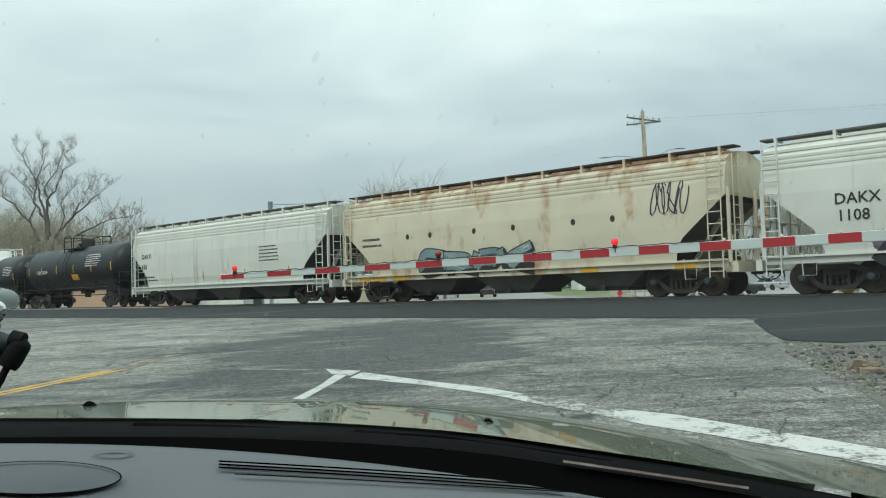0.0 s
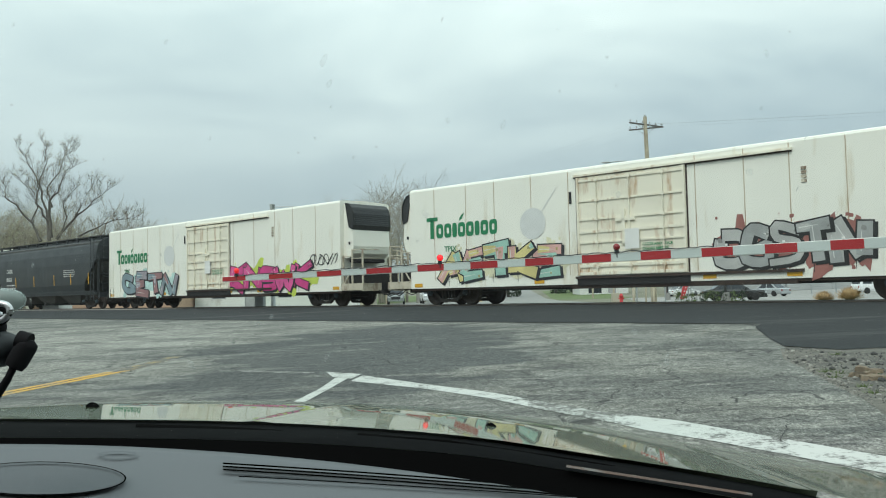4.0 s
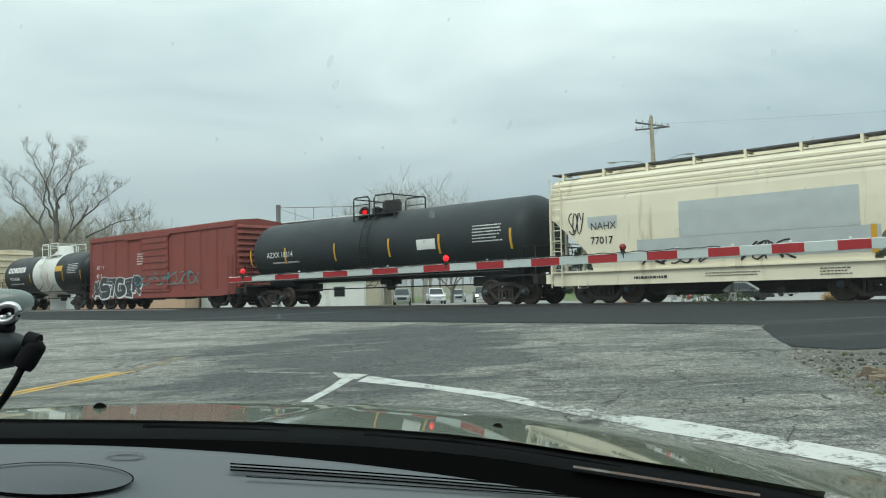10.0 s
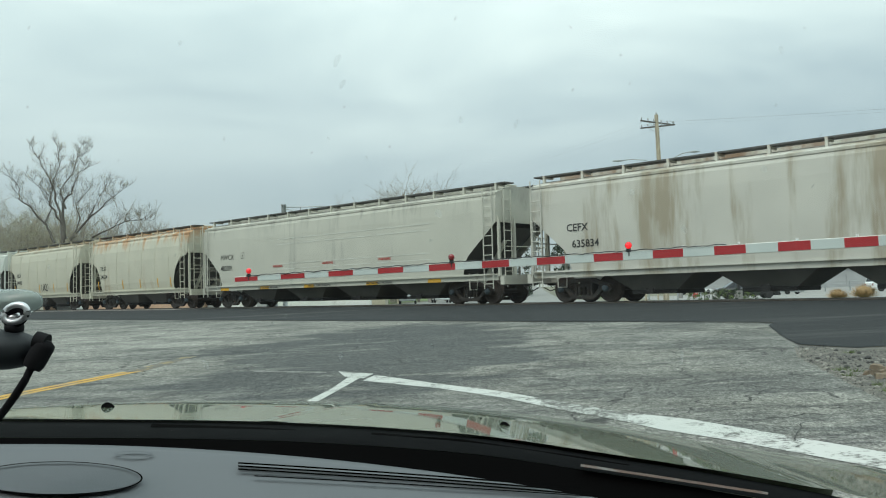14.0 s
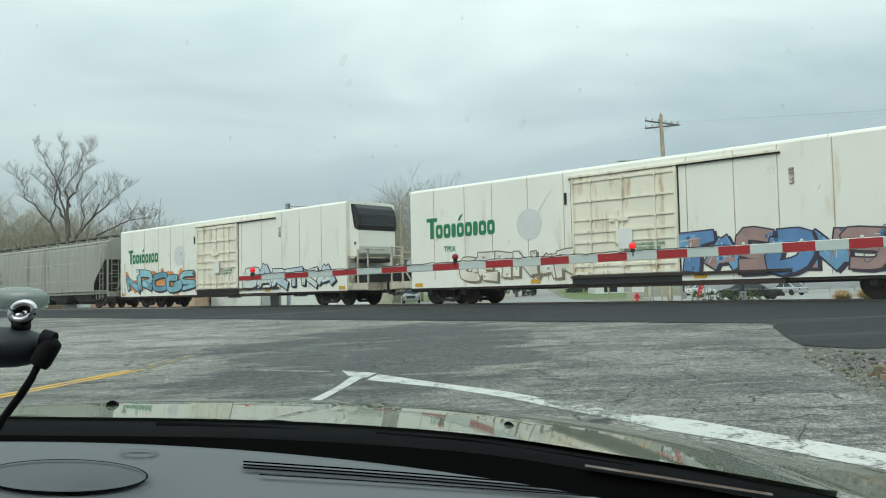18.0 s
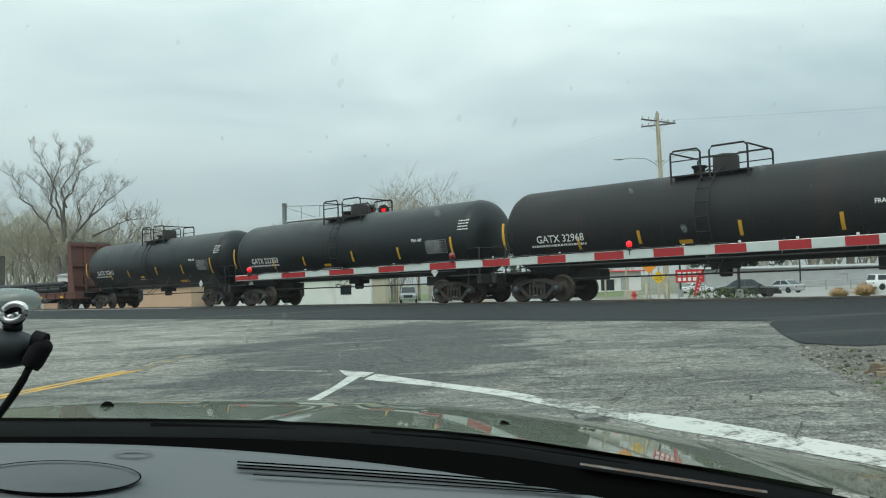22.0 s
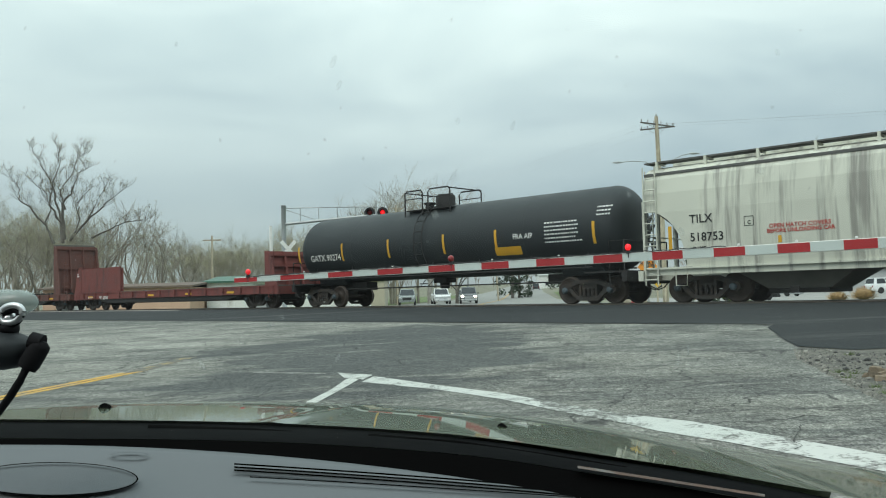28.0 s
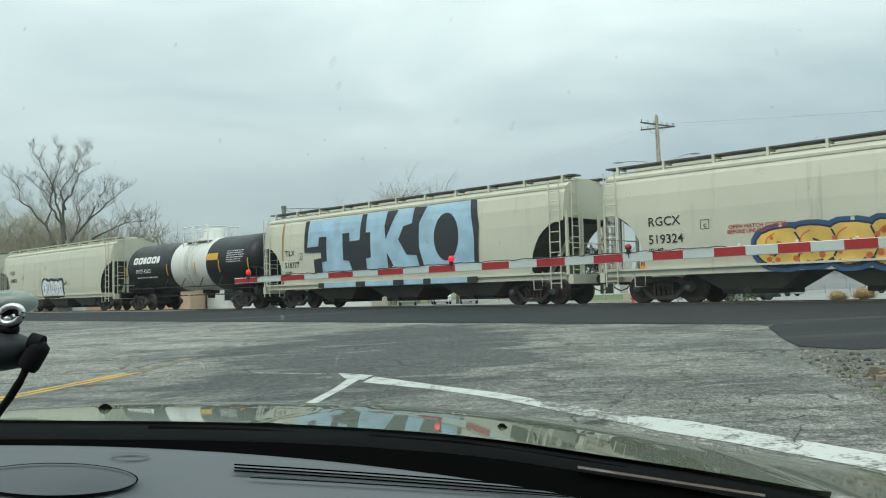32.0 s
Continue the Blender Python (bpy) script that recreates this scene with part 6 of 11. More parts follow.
def placard(car, x, z):
    """A white hazard diamond on a small holder below the shell."""
    y = -1.47
    p = part("placard", Geo().prism([(x, z - 0.19), (x + 0.19, z), (x, z + 0.19), (x - 0.19, z)], y, y + 0.012), LETTER_WHITE, car, "white diamond placard")
    me = text_mesh("2312", 0.10, 0, 0.002, "CENTER").copy()
    me.materials.append(LETTER_BLACK)
    part("placard_number", me, None, p, at=(x, y - 0.008, z - 0.04))
    part("bracket", Geo().box(x - 0.03, x + 0.03, y + 0.012, y + 0.05, z - 0.10, z + 0.20), UNDER, p)
    return p


def plate_box(car, x, z, side, m=None):
    """A small stencilled square with its letter."""
    g = Geo()
    for a, b in (((0, 0), (0.27, 0)), ((0.27, 0), (0.27, 0.27)), ((0.27, 0.27), (0, 0.27)), ((0, 0.27), (0, 0))):
        stroke(g, [(x + a[0], z + a[1]), (x + b[0], z + b[1])], 0.018, side, 0.012, 0)
    part("stencil_frame", g, m or LETTER_BLACK, car)
    lettering(car, "C", x + 0.09, z + 0.045, 0.15, m or LETTER_BLACK, side)


CARS = []

# the cars in their order, from the one that leads
car, sd, h = tank("black tank car with yellow reflector strips and dark fittings", -221.15, 13.4, TANK_BLACK, 1.42, 2.50)
lettering(car, "TCIX 178609", -4.4, 2.25, 0.30, LETTER_WHITE, sd)
for k in (-5.6, -3.6, -1.4, 1.0, 3.4, 5.9):
    reflector(car, k, 2.2, sd)
patch(car, "notice_plate", 0.6, 1.5, 1.75, 2.1, YELLOW_REFLECTOR, sd)
bars(car, 2.6, 2.5, 2.0, 0.8, 6, LETTER_WHITE, sd)

car, sd, h = hopper("grey-white covered hopper car with ribbed eaves", -203.95, 16.75, HOP_WHITE, 3)
lettering(car, "DAKX", -7.3, 2.62, 0.36, LETTER_BLACK, sd)
lettering(car, "693", -7.3, 2.05, 0.36, LETTER_BLACK, sd)
bars(car, -7.3, 1.35, 1.6, 0.35, 2, LETTER_BLACK, sd)
bars(car, 3.6, 2.0, 1.7, 0.8, 5, LETTER_BLACK, sd)
for k in (-4.2, -1.2, 0.8, 2.4, 5.8):
    reflector(car, k, 1.3, sd, 0.07, 0.45)

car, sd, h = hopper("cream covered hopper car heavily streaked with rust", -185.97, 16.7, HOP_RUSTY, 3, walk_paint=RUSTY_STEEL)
bars(car, -7.2, 2.2, 1.3, 0.5, 2, LETTER_BLACK, sd)
graffiti(car, -4.0, 1.35, 0.98, 2.0, [(0.16, 0.24, 0.25), (0.22, 0.30, 0.30)], sd, 11, 4, label="dark teal spray-painted letters")
tag_scrawl(car, 6.0, 7.2, 2.5, 3.6, (0.03, 0.03, 0.05), sd, 5, 6)
for k in (-4.6, -3.4, -1.2, 0.6, 3.1, 4.6):
    g = Geo().disc((k, -(sd(2.9) + 0.012), 2.55), 0.09, 0.11)
    part("rust_stained_plug", g, RUSTY_STEEL, car)
for k in (-7.2, -6.3, -5.2, 3.6, 7.0):
    patch(car, "reflector", k - 0.35, k + 0.35, 0.86, 1.0, YELLOW_REFLECTOR, lambda z: 1.5)

car, sd, h = hopper("grey-white covered hopper car with a long pink and green graffiti piece", -168.20, 16.7, HOP_WHITE, 3)
lettering(car, "DAKX", -6.4, 2.4, 0.42, LETTER_BLACK, sd)
lettering(car, "1108", -6.35, 1.95, 0.42, LETTER_BLACK, sd)
bars(car, -7.3, 1.5, 2.6, 0.24, 1, LETTER_BLACK, sd)
graffiti(car, -5.3, 1.0, 0.78, 2.02, [(0.46, 0.24, 0.36), (0.40, 0.22, 0.30), (0.20, 0.16, 0.22)], sd, 21, 7, fat=0.2, cloud=(0.16, 0.12, 0.16), label="pink and black spray-painted letters")
graffiti(car, 0.9, 7.2, 0.74, 2.25, [(0.12, 0.42, 0.36), (0.06, 0.26, 0.24), (0.03, 0.12, 0.11)], sd, 22, 8, fat=0.17, outline=(0.05, 0.12, 0.11), cloud=(0.42, 0.34, 0.30), label="sea-green spray-painted letters")

car, sd, h = hopper("black covered hopper car with white lettering", -151.10, 16.0, HOP_BLACK, 3, grooves=False, dark_roof=True)
lettering(car, "CABX", -5.5, 2.52, 0.40, LETTER_WHITE, sd)
lettering(car, "80061", -5.5, 1.95, 0.40, LETTER_WHITE, sd)
bars(car, -5.5, 1.4, 1.5, 0.4, 2, LETTER_WHITE, sd)
bars(car, 3.6, 2.0, 1.8, 0.5, 4, LETTER_WHITE, sd)
for k in (-7.2, -3.9, -0.9, 2.2, 4.6, 7.0):
    reflector(car, k, 1.5, sd, 0.10, 0.7)


def reefer_marks(car, sd, x=-9.45, paint=LOGO_GREEN):
    logo_blocks(car, x + 0.05, 2.55, 3.95, 0.82, paint, sd)
    g = Geo()
    fan(g, [(x + 1.72, 3.15), (x + 1.85, 3.22), (x + 1.93, 3.36), (x + 1.97, 3.44), (x + 1.83, 3.36), (x + 1.74, 3.26)], sd, 0.012, 0)
    part("logo_leaf", g, paint, car)
    lettering(car, "TPIX", x + 0.95, 2.02, 0.30, paint, sd)


car, sd, h = reefer("white refrigerator car with magenta graffiti and a black cooling unit", -131.35, 20.7, REEFER_WHITE)
reefer_marks(car, sd)
graffiti(car, -8.6, -3.0, 0.66, 2.0, [(0.20, 0.27, 0.30), (0.33, 0.30, 0.33), (0.28, 0.15, 0.15)], sd, 31, 4, cloud=(0.45, 0.62, 0.58), label="slate and maroon spray-painted letters")
graffiti(car, 2.2, 8.35, 0.66, 2.02, [(0.58, 0.05, 0.22), (0.70, 0.10, 0.30)], sd, 32, 5, cloud=(0.52, 0.62, 0.10), label="magenta spray-painted letters on a lime cloud")
tag_scrawl(car, 8.4, 10.1, 1.8, 2.3, (0.03, 0.03, 0.03), sd, 6, 6)

car, sd, h = reefer("white refrigerator car with yellow graffiti and a ribbed end", -106.5, 20.6, REEFER_WHITE, unit_side=-1)
reefer_marks(car, sd)
graffiti(car, -8.6, -3.2, 0.85, 2.1, [(0.60, 0.52, 0.22), (0.58, 0.34, 0.30), (0.30, 0.50, 0.42)], sd, 41, 5, cloud=(0.66, 0.63, 0.44), label="pale yellow and pink spray-painted letters")
graffiti(car, 2.3, 6.4, 0.85, 2.3, [(0.42, 0.42, 0.40), (0.33, 0.34, 0.33)], sd, 42, 5, outline=(0.015, 0.015, 0.015), cloud=(0.30, 0.12, 0.10), label="grey and black spray-painted letters")

car, sd, h = reefer("white refrigerator car with pink-blue graffiti and black cooling unit", -83.9, 20.8, REEFER_WHITE)
reefer_marks(car, sd)
graffiti(car, -8.7, -2.0, 0.85, 2.35, [(0.52, 0.30, 0.45), (0.20, 0.28, 0.55), (0.55, 0.38, 0.50)], sd, 51, 5, outline=(0.03, 0.07, 0.30), cloud=(0.30, 0.48, 0.62), label="pink and blue spray-painted letters")
graffiti(car, 2.3, 10.2, 0.85, 2.3, [(0.60, 0.30, 0.34), (0.55, 0.36, 0.45), (0.28, 0.42, 0.60)], sd, 52, 7, outline=(0.04, 0.06, 0.26), cloud=(0.30, 0.40, 0.36), label="long pink spray-painted piece with blue edges")

car, sd, h = reefer("yellowed refrigerator car with olive-green graffiti and a ribbed end", -59.38, 20.5, REEFER_CREAM, unit_side=-1)
reefer_marks(car, sd)
lettering(car, "WH", -9.95, 0.88, 1.30, gcol((0.10, 0.035, 0.04)), sd, "graffiti_letters", bold=0.07, lift=0.02)
bubbles(car, 5.55, 9.45, 0.95, 2.1, (0.15, 0.19, 0.05), (0.04, 0.055, 0.02), sd, 61, 5, label="olive-green bubble letters")
tag_scrawl(car, -6.0, 4.8, 1.05, 1.9, (0.34, 0.24, 0.18), sd, 62, 16, 0.05)
tag_scrawl(car, -2.4, -1.2, 2.3, 2.8, (0.5, 0.10, 0.12), sd, 63, 3)

def middle_tank(label, c, number):
    car, sd, h = tank(label, c, 13.5, TANK_BLACK, 1.40, 2.42, white_band=(-1.15, 2.4), white_fittings=True, dome_at=0.65)
    logo_blocks(car, -5.45, 2.64, 3.6, 0.40, LETTER_WHITE, sd, tall_first=False)
    lettering(car, number, -5.1, 2.12, 0.32, LETTER_WHITE, sd)
    bars(car, -5.1, 1.78, 2.7, 0.20, 1, LETTER_WHITE, sd)
    for k in (-6.3, -1.6, 1.3, 3.6, 6.2):
        reflector(car, k, 1.9, sd, 0.10, 0.62)
    patch(car, "notice_plate", 2.45, 3.5, 2.55, 2.9, YELLOW_REFLECTOR, sd)
    bars(car, 4.3, 2.35, 1.6, 0.65, 6, LETTER_WHITE, sd)
    return car


middle_tank("black tank car with a white middle band and white fittings", -235.75, "PROX 42545")
middle_tank("black tank car with a white middle band and white fittings", -40.95, "PROX 42590")

car, sd, h = boxcar("faded red boxcar with graffiti along its lower side", -25.37, 15.7, BOX_RED)
lettering(car, "AT  W", -7.0, 2.42, 0.34, LETTER_WHITE, sd, lift=0.02)
lettering(car, "95  04", -7.0, 1.90, 0.34, LETTER_WHITE, sd, lift=0.02)
patch(car, "overpainted_block", -7.3, -3.0, 0.7, 1.62, gcol((0.03, 0.03, 0.033)), lambda z: 1.50, "black painted background")
graffiti(car, -7.2, -1.4, 0.72, 1.9, [(0.035, 0.035, 0.04), (0.04, 0.04, 0.045)], lambda z: 1.50, 71, 6, outline=(0.62, 0.64, 0.64), label="black letters outlined in white")
tag_scrawl(car, -2.0, 4.5, 1.3, 2.0, (0.05, 0.32, 0.34), lambda z: 1.50, 72, 9)
bars(car, -1.7, 2.5, 0.7, 0.7, 5, LETTER_WHITE, lambda z: 1.58)

car, sd, h = tank("long black tank car with white lettering", -7.95, 17.1, TANK_GREY, 1.46, 2.56)
lettering(car, "AZXX 10314", -6.9, 2.32, 0.36, LETTER_WHITE, sd)
bars(car, -6.5, 2.0, 2.4, 0.18, 1, LETTER_WHITE, sd)
for k in (-8.2, -5.5, -2.0, 1.4, 4.2, 7.7):
    reflector(car, k, 2.0, sd, 0.11, 0.75)
patch(car, "notice_plate", 3.0, 4.0, 2.2, 2.6, LETTER_WHITE, sd)
bars(car, 5.9, 2.3, 1.5, 0.7, 6, LETTER_WHITE, sd)

car, sd, h = hopper("cream covered hopper car with a grey overpainted panel", 7.5, 11.85, HOP_CREAM, 2, deep_sill=0.46, slope=HOP_CREAM, chute_paint=UNDER)
lettering(car, "77017", -4.3, 1.95, 0.34, LETTER_BLACK, sd)
patch(car, "overpainted_block", -4.4, -3.3, 2.5, 2.85, GREY_PANEL, sd)
patch(car, "overpainted_block", -1.15, 4.0, 2.0, 3.08, GREY_PANEL, sd, "grey overpainted panel")
patch(car, "overpainted_block", -2.6, 4.5, 1.30, 1.99, GREY_PANEL, sd)
patch(car, "reflector", 4.25, 4.40, 1.25, 2.0, YELLOW_REFLECTOR, sd, "faded orange strip", 0.016)
lettering(car, "NAHX", -4.3, 2.42, 0.34, LETTER_BLACK, sd, bold=0.0)
tag_scrawl(car, -2.4, -0.2, 1.2, 1.62, (0.02, 0.02, 0.02), sd, 81, 7, 0.045)
tag_scrawl(car, 0.8, 2.2, 1.2, 1.75, (0.02, 0.02, 0.02), sd, 82, 4, 0.05)
tag_scrawl(car, -5.1, -4.6, 2.3, 3.05, (0.02, 0.02, 0.03), sd, 83, 3, 0.04)
bars(car, -2.8, 0.72, 1.3, 0.22, 1, LETTER_BLACK, lambda z: 1.5)
bars(car, -0.4, 0.76, 2.0, 0.16, 2, LETTER_BLACK, lambda z: 1.5)
bars(car, 2.9, 0.70, 0.9, 0.24, 3, LETTER_BLACK, lambda z: 1.5)

car, sd, h = hopper("pale grey covered hopper car with a white roundel", 20.6, 11.5, HOP_PALE, 2, arch=True)
lettering(car, "MWCX", -4.1, 2.42, 0.36, LETTER_BLACK, sd, bold=0.0)
lettering(car, "300397", -4.1, 1.9, 0.36, LETTER_BLACK, sd)
g = Geo().disc((3.9, -(sd(3.2) + 0.012), 3.25), 0.36, 0.36, 24)
part("roundel", g, LETTER_WHITE, car)
bars(car, -0.9, 1.5, 1.4, 0.5, 3, LETTER_RED, sd)
bars(car, 0.9, 2.0, 1.4, 0.2, 2, LETTER_BLACK, sd)

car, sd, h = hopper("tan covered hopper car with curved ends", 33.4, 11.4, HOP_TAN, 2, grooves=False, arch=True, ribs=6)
lettering(car, "TILX", -4.3, 2.35, 0.36, LETTER_BLACK, sd)
lettering(car, "34470", -4.3, 1.85, 0.36, LETTER_BLACK, sd)
tag_scrawl(car, 0.0, 1.0, 1.3, 1.8, (0.03, 0.03, 0.03), sd, 91, 4)
for k in (-4.6, -0.4, 1.9, 4.0):
    reflector(car, k, 1.2, sd, 0.10, 0.55)

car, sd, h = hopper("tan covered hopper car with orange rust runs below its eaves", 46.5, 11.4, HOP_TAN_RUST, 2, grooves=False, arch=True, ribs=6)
lettering(car, "TILX", -4.3, 2.35, 0.36, LETTER_BLACK, sd)
lettering(car, "34654", -4.3, 1.85, 0.36, LETTER_BLACK, sd)
for k in (-4.6, -1.5, 0.6, 2.6, 4.0):
    reflector(car, k, 1.2, sd, 0.10, 0.5)

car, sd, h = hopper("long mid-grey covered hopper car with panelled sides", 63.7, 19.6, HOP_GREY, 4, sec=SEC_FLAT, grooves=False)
lettering(car, "MWCX", -8.2, 2.4, 0.36, LETTER_BLACK, sd, bold=0.0)
lettering(car, "482091", -8.2, 1.85, 0.36, LETTER_BLACK, sd)
for z in (1.75, 2.0, 2.9, 3.15):
    for k in range(3):
        patch(car, "panel_line", -3.4 + k * 3.4, -0.3 + k * 3.4, z, z + 0.03, HOP_WHITE, sd)
for k in (-3.8, -0.14, 3.5):
    lettering(car, "WARNING", k, 1.86, 0.16, LETTER_RED, sd)
for k in (-5.05, -1.19, 2.7):
    lettering(car, "VENT CAR WHEN UNLOADING", k, 0.90, 0.11, LETTER_BLACK, lambda z: 1.55, lift=0.01)
plate_box(car, -6.4, 2.42, sd)
for k in (-8.0, -4.6, -1.2, 3.0, 6.6):
    patch(car, "reflector", k - 0.35, k + 0.35, 0.86, 1.0, YELLOW_REFLECTOR, lambda z: 1.5)

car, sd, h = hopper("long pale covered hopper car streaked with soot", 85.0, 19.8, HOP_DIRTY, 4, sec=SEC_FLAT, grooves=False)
lettering(car, "CEFX", -8.4, 2.4, 0.36, LETTER_BLACK, sd)
lettering(car, "635834", -8.2, 1.85, 0.36, LETTER_BLACK, sd)
tag_scrawl(car, 2.6, 4.0, 1.5, 2.1, (0.12, 0.11, 0.10), sd, 101, 4)

car, sd, h = hopper("long dull olive-grey covered hopper car", 105.9, 19.4, HOP_DARKGREY, 4, sec=SEC_FLAT, grooves=False)
lettering(car, "CBFX", -8.2, 2.4, 0.36, LETTER_BLACK, sd)
lettering(car, "398267", -8.2, 1.85, 0.36, LETTER_BLACK, sd)
for z in (1.75, 2.9):
    for k in range(3):
        patch(car, "panel_line", -3.4 + k * 3.2, -0.4 + k * 3.2, z, z + 0.03, HOP_GREY, sd)

car, sd, h = reefer("white refrigerator car with blue-orange graffiti and black cooling unit", 127.8, 20.8, REEFER_WHITE)
reefer_marks(car, sd)
graffiti(car, -9.6, -1.9, 0.85, 1.95, [(0.20, 0.42, 0.50), (0.26, 0.50, 0.56), (0.12, 0.30, 0.38)], sd, 111, 5, cloud=(0.62, 0.24, 0.08), label="blue letters on an orange cloud")
graffiti(car, 2.6, 9.6, 0.85, 1.9, [(0.66, 0.70, 0.66), (0.50, 0.60, 0.66)], sd, 112, 6, label="white and pale blue outlined letters")

car, sd, h = reefer("white refrigerator car with a blue graffiti piece and a ribbed end", 152.5, 20.6, REEFER_WHITE, unit_side=-1, housing=False)
reefer_marks(car, sd)
graffiti(car, -7.6, -2.3, 0.85, 1.95, [(0.72, 0.68, 0.56), (0.72, 0.70, 0.64)], sd, 121, 6, outline=(0.20, 0.17, 0.12), label="cream letters in thin black outline")
graffiti(car, 1.4, 7.2, 0.85, 2.15, [(0.10, 0.22, 0.42), (0.16, 0.34, 0.54), (0.34, 0.22, 0.20)], sd, 122, 6, outline=(0.04, 0.03, 0.05), label="blue spray-painted letters")
tag_scrawl(car, 6.8, 10.0, 0.95, 2.0, (0.10, 0.10, 0.10), sd, 123, 7, 0.03)
tag_scrawl(car, 8.3, 9.4, 2.7, 3.2, (0.03, 0.03, 0.03), sd, 124, 4)

car, sd, h = flatcar("brown bulkhead flatcar loaded with dark steel pipes", 174.58, 20.2, FLAT_BROWN, 4.35)
lettering(car, "SMW  725395", -6.2, 0.66, 0.28, LETTER_WHITE, sd, lift=0.10)
for k in (-8.2, -3.0, 0.4, 5.0, 8.5):
    patch(car, "reflector", k - 0.32, k + 0.32, 0.72, 0.88, YELLOW_REFLECTOR, sd, lift=0.02)

PIPE_STEEL = mat("dark_pipe_steel", (0.035, 0.036, 0.038), 0.6, 0.2, spread=0.25, scale=2, grain=25, bump=0.1)
for i in range(7):
    for k in range(3 - (i % 3 == 1)):
        yy = -1.12 + 0.36 * i
        x0 = -8.6 + 0.35 * ((i * 5 + k * 3) % 4)
        g = Geo().lathe([(x0, 0.13), (x0, 0.155), (x0 + 16.2, 0.155), (x0 + 16.2, 0.13)], "x", (0, yy + (0.05 if k % 2 else 0), 1.30 + 0.20 * k), 10)
        part("pipe", g, PIPE_STEEL, car, "dark steel pipe" if i == 0 else "")
for k in range(9):
    x = -8.0 + 2.0 * k
    g = Geo().box(-0.04, 0.04, -1.44, -1.36, 1.0, 1.62)
    ob = part("stake", g, UNDER, car, at=(x, 0, 0))
    ob.rotation_euler = (0, 0.12, 0)
    part("bearer", Geo().box(-0.06, 0.06, -1.3, 1.3, 1.09, 1.16), OLD_TIMBER, car, at=(x, 0, 0))


def oil_tank(label, c, length, paint, number, radius=1.45):
    car, sd, h = tank(label, c, length, paint, radius, 2.55, dome_at=-0.05)
    lettering(car, number, -h + 1.75, 2.04, 0.36, LETTER_WHITE, sd)
    bars(car, -h + 1.5, 1.85, 2.6, 0.2, 1, LETTER_WHITE, sd)
    f = length / 16.1
    for k, z_, hh in ((-7.75, 1.9, 0.95), (-4.58, 1.75, 0.40), (-2.28, 1.80, 0.42), (1.08, 1.85, 0.45), (3.91, 1.82, 0.48), (6.85, 1.75, 0.80)):
        reflector(car, k * f, z_, sd, 0.11, hh)
    for xa, xb, z_ in ((-0.95, -0.50, 1.72), (3.05, 3.95, 1.38)):
        patch(car, "notice_plate", xa * f, xb * f, z_, z_ + 0.12, YELLOW_REFLECTOR, sd)
    lettering(car, "FRA AIP", 4.75 * f, 2.46, 0.17, LETTER_WHITE, sd)
    data_plate(car, 5.5 * f, 6.6 * f, 1.96, 2.46, sd)
    placard(car, 6.0 * f, 1.22)
    bars(car, -1.2, 1.60, 1.6, 0.10, 1, LETTER_WHITE, sd)
    bars(car, h - 0.85, 2.75, 0.55, 0.45, 4, LETTER_WHITE, sd)
    return car


oil_tank("black tank car with tall valve dome and yellow strips", 194.4, 15.8, TANK_BLACK, "GATX 222412")
oil_tank("black tank car with tall valve dome and yellow strips", 211.2, 16.2, TANK_BLACK, "GATX 222350")
oil_tank("black tank car stained brown along its top", 228.45, 16.1, TANK_RUSTY, "GATX 32968")
middle_tank("black tank car with a white middle band and white fittings", 244.4, "PROX 42567")

car, sd, h = boxcar("sooty brown boxcar with pink and green graffiti", 262.2, 18.9, BOX_BROWN, height=4.38, door=(0.400, 0.585), door_ribs=5,
                    posts=[-9.35] + [-8.86 + 0.873 * k for k in range(8)] + [1.69 + 0.885 * k for k in range(9)] + [9.35])
ON = lambda z: 1.50


def daub(parent, colour, outlines, label="", lift=0.0, lines=(), width=0.05):
    """One colour of a sprayed piece: filled shapes and lines."""
    g = Geo()
    for o in outlines:
        fan(g, curved(list(o) + [o[0]], 3), ON, lift, 0)
    for pts in lines:
        stroke(g, curved(pts, 5), width, ON, lift, 0)
    return part("graffiti", g, gcol(colour), parent, label)


PALE_BLUE, PINK, PEACH = (0.13, 0.36, 0.48), (0.70, 0.53, 0.48), (0.66, 0.46, 0.38)
daub(car, PALE_BLUE, [[(-7.96, 0.70), (-7.89, 1.16), (-7.4, 1.12), (-6.92, 1.34), (-6.30, 1.40), (-6.30, 0.64)], [(-2.2, 1.62), (-1.93, 1.30), (-1.85, 0.98), (-1.27, 0.72), (-1.95, 0.64), (-2.2, 0.64)],
                      [(-6.42, 2.30), (-5.98, 2.42), (-5.56, 2.56), (-5.40, 2.40), (-4.77, 2.50), (-4.45, 2.54), (-3.70, 2.50), (-3.0, 2.50), (-2.45, 2.52), (-2.34, 2.0), (-2.5, 1.6), (-4.5, 1.4), (-6.4, 1.6)]], "pale blue edging behind the pink letters")
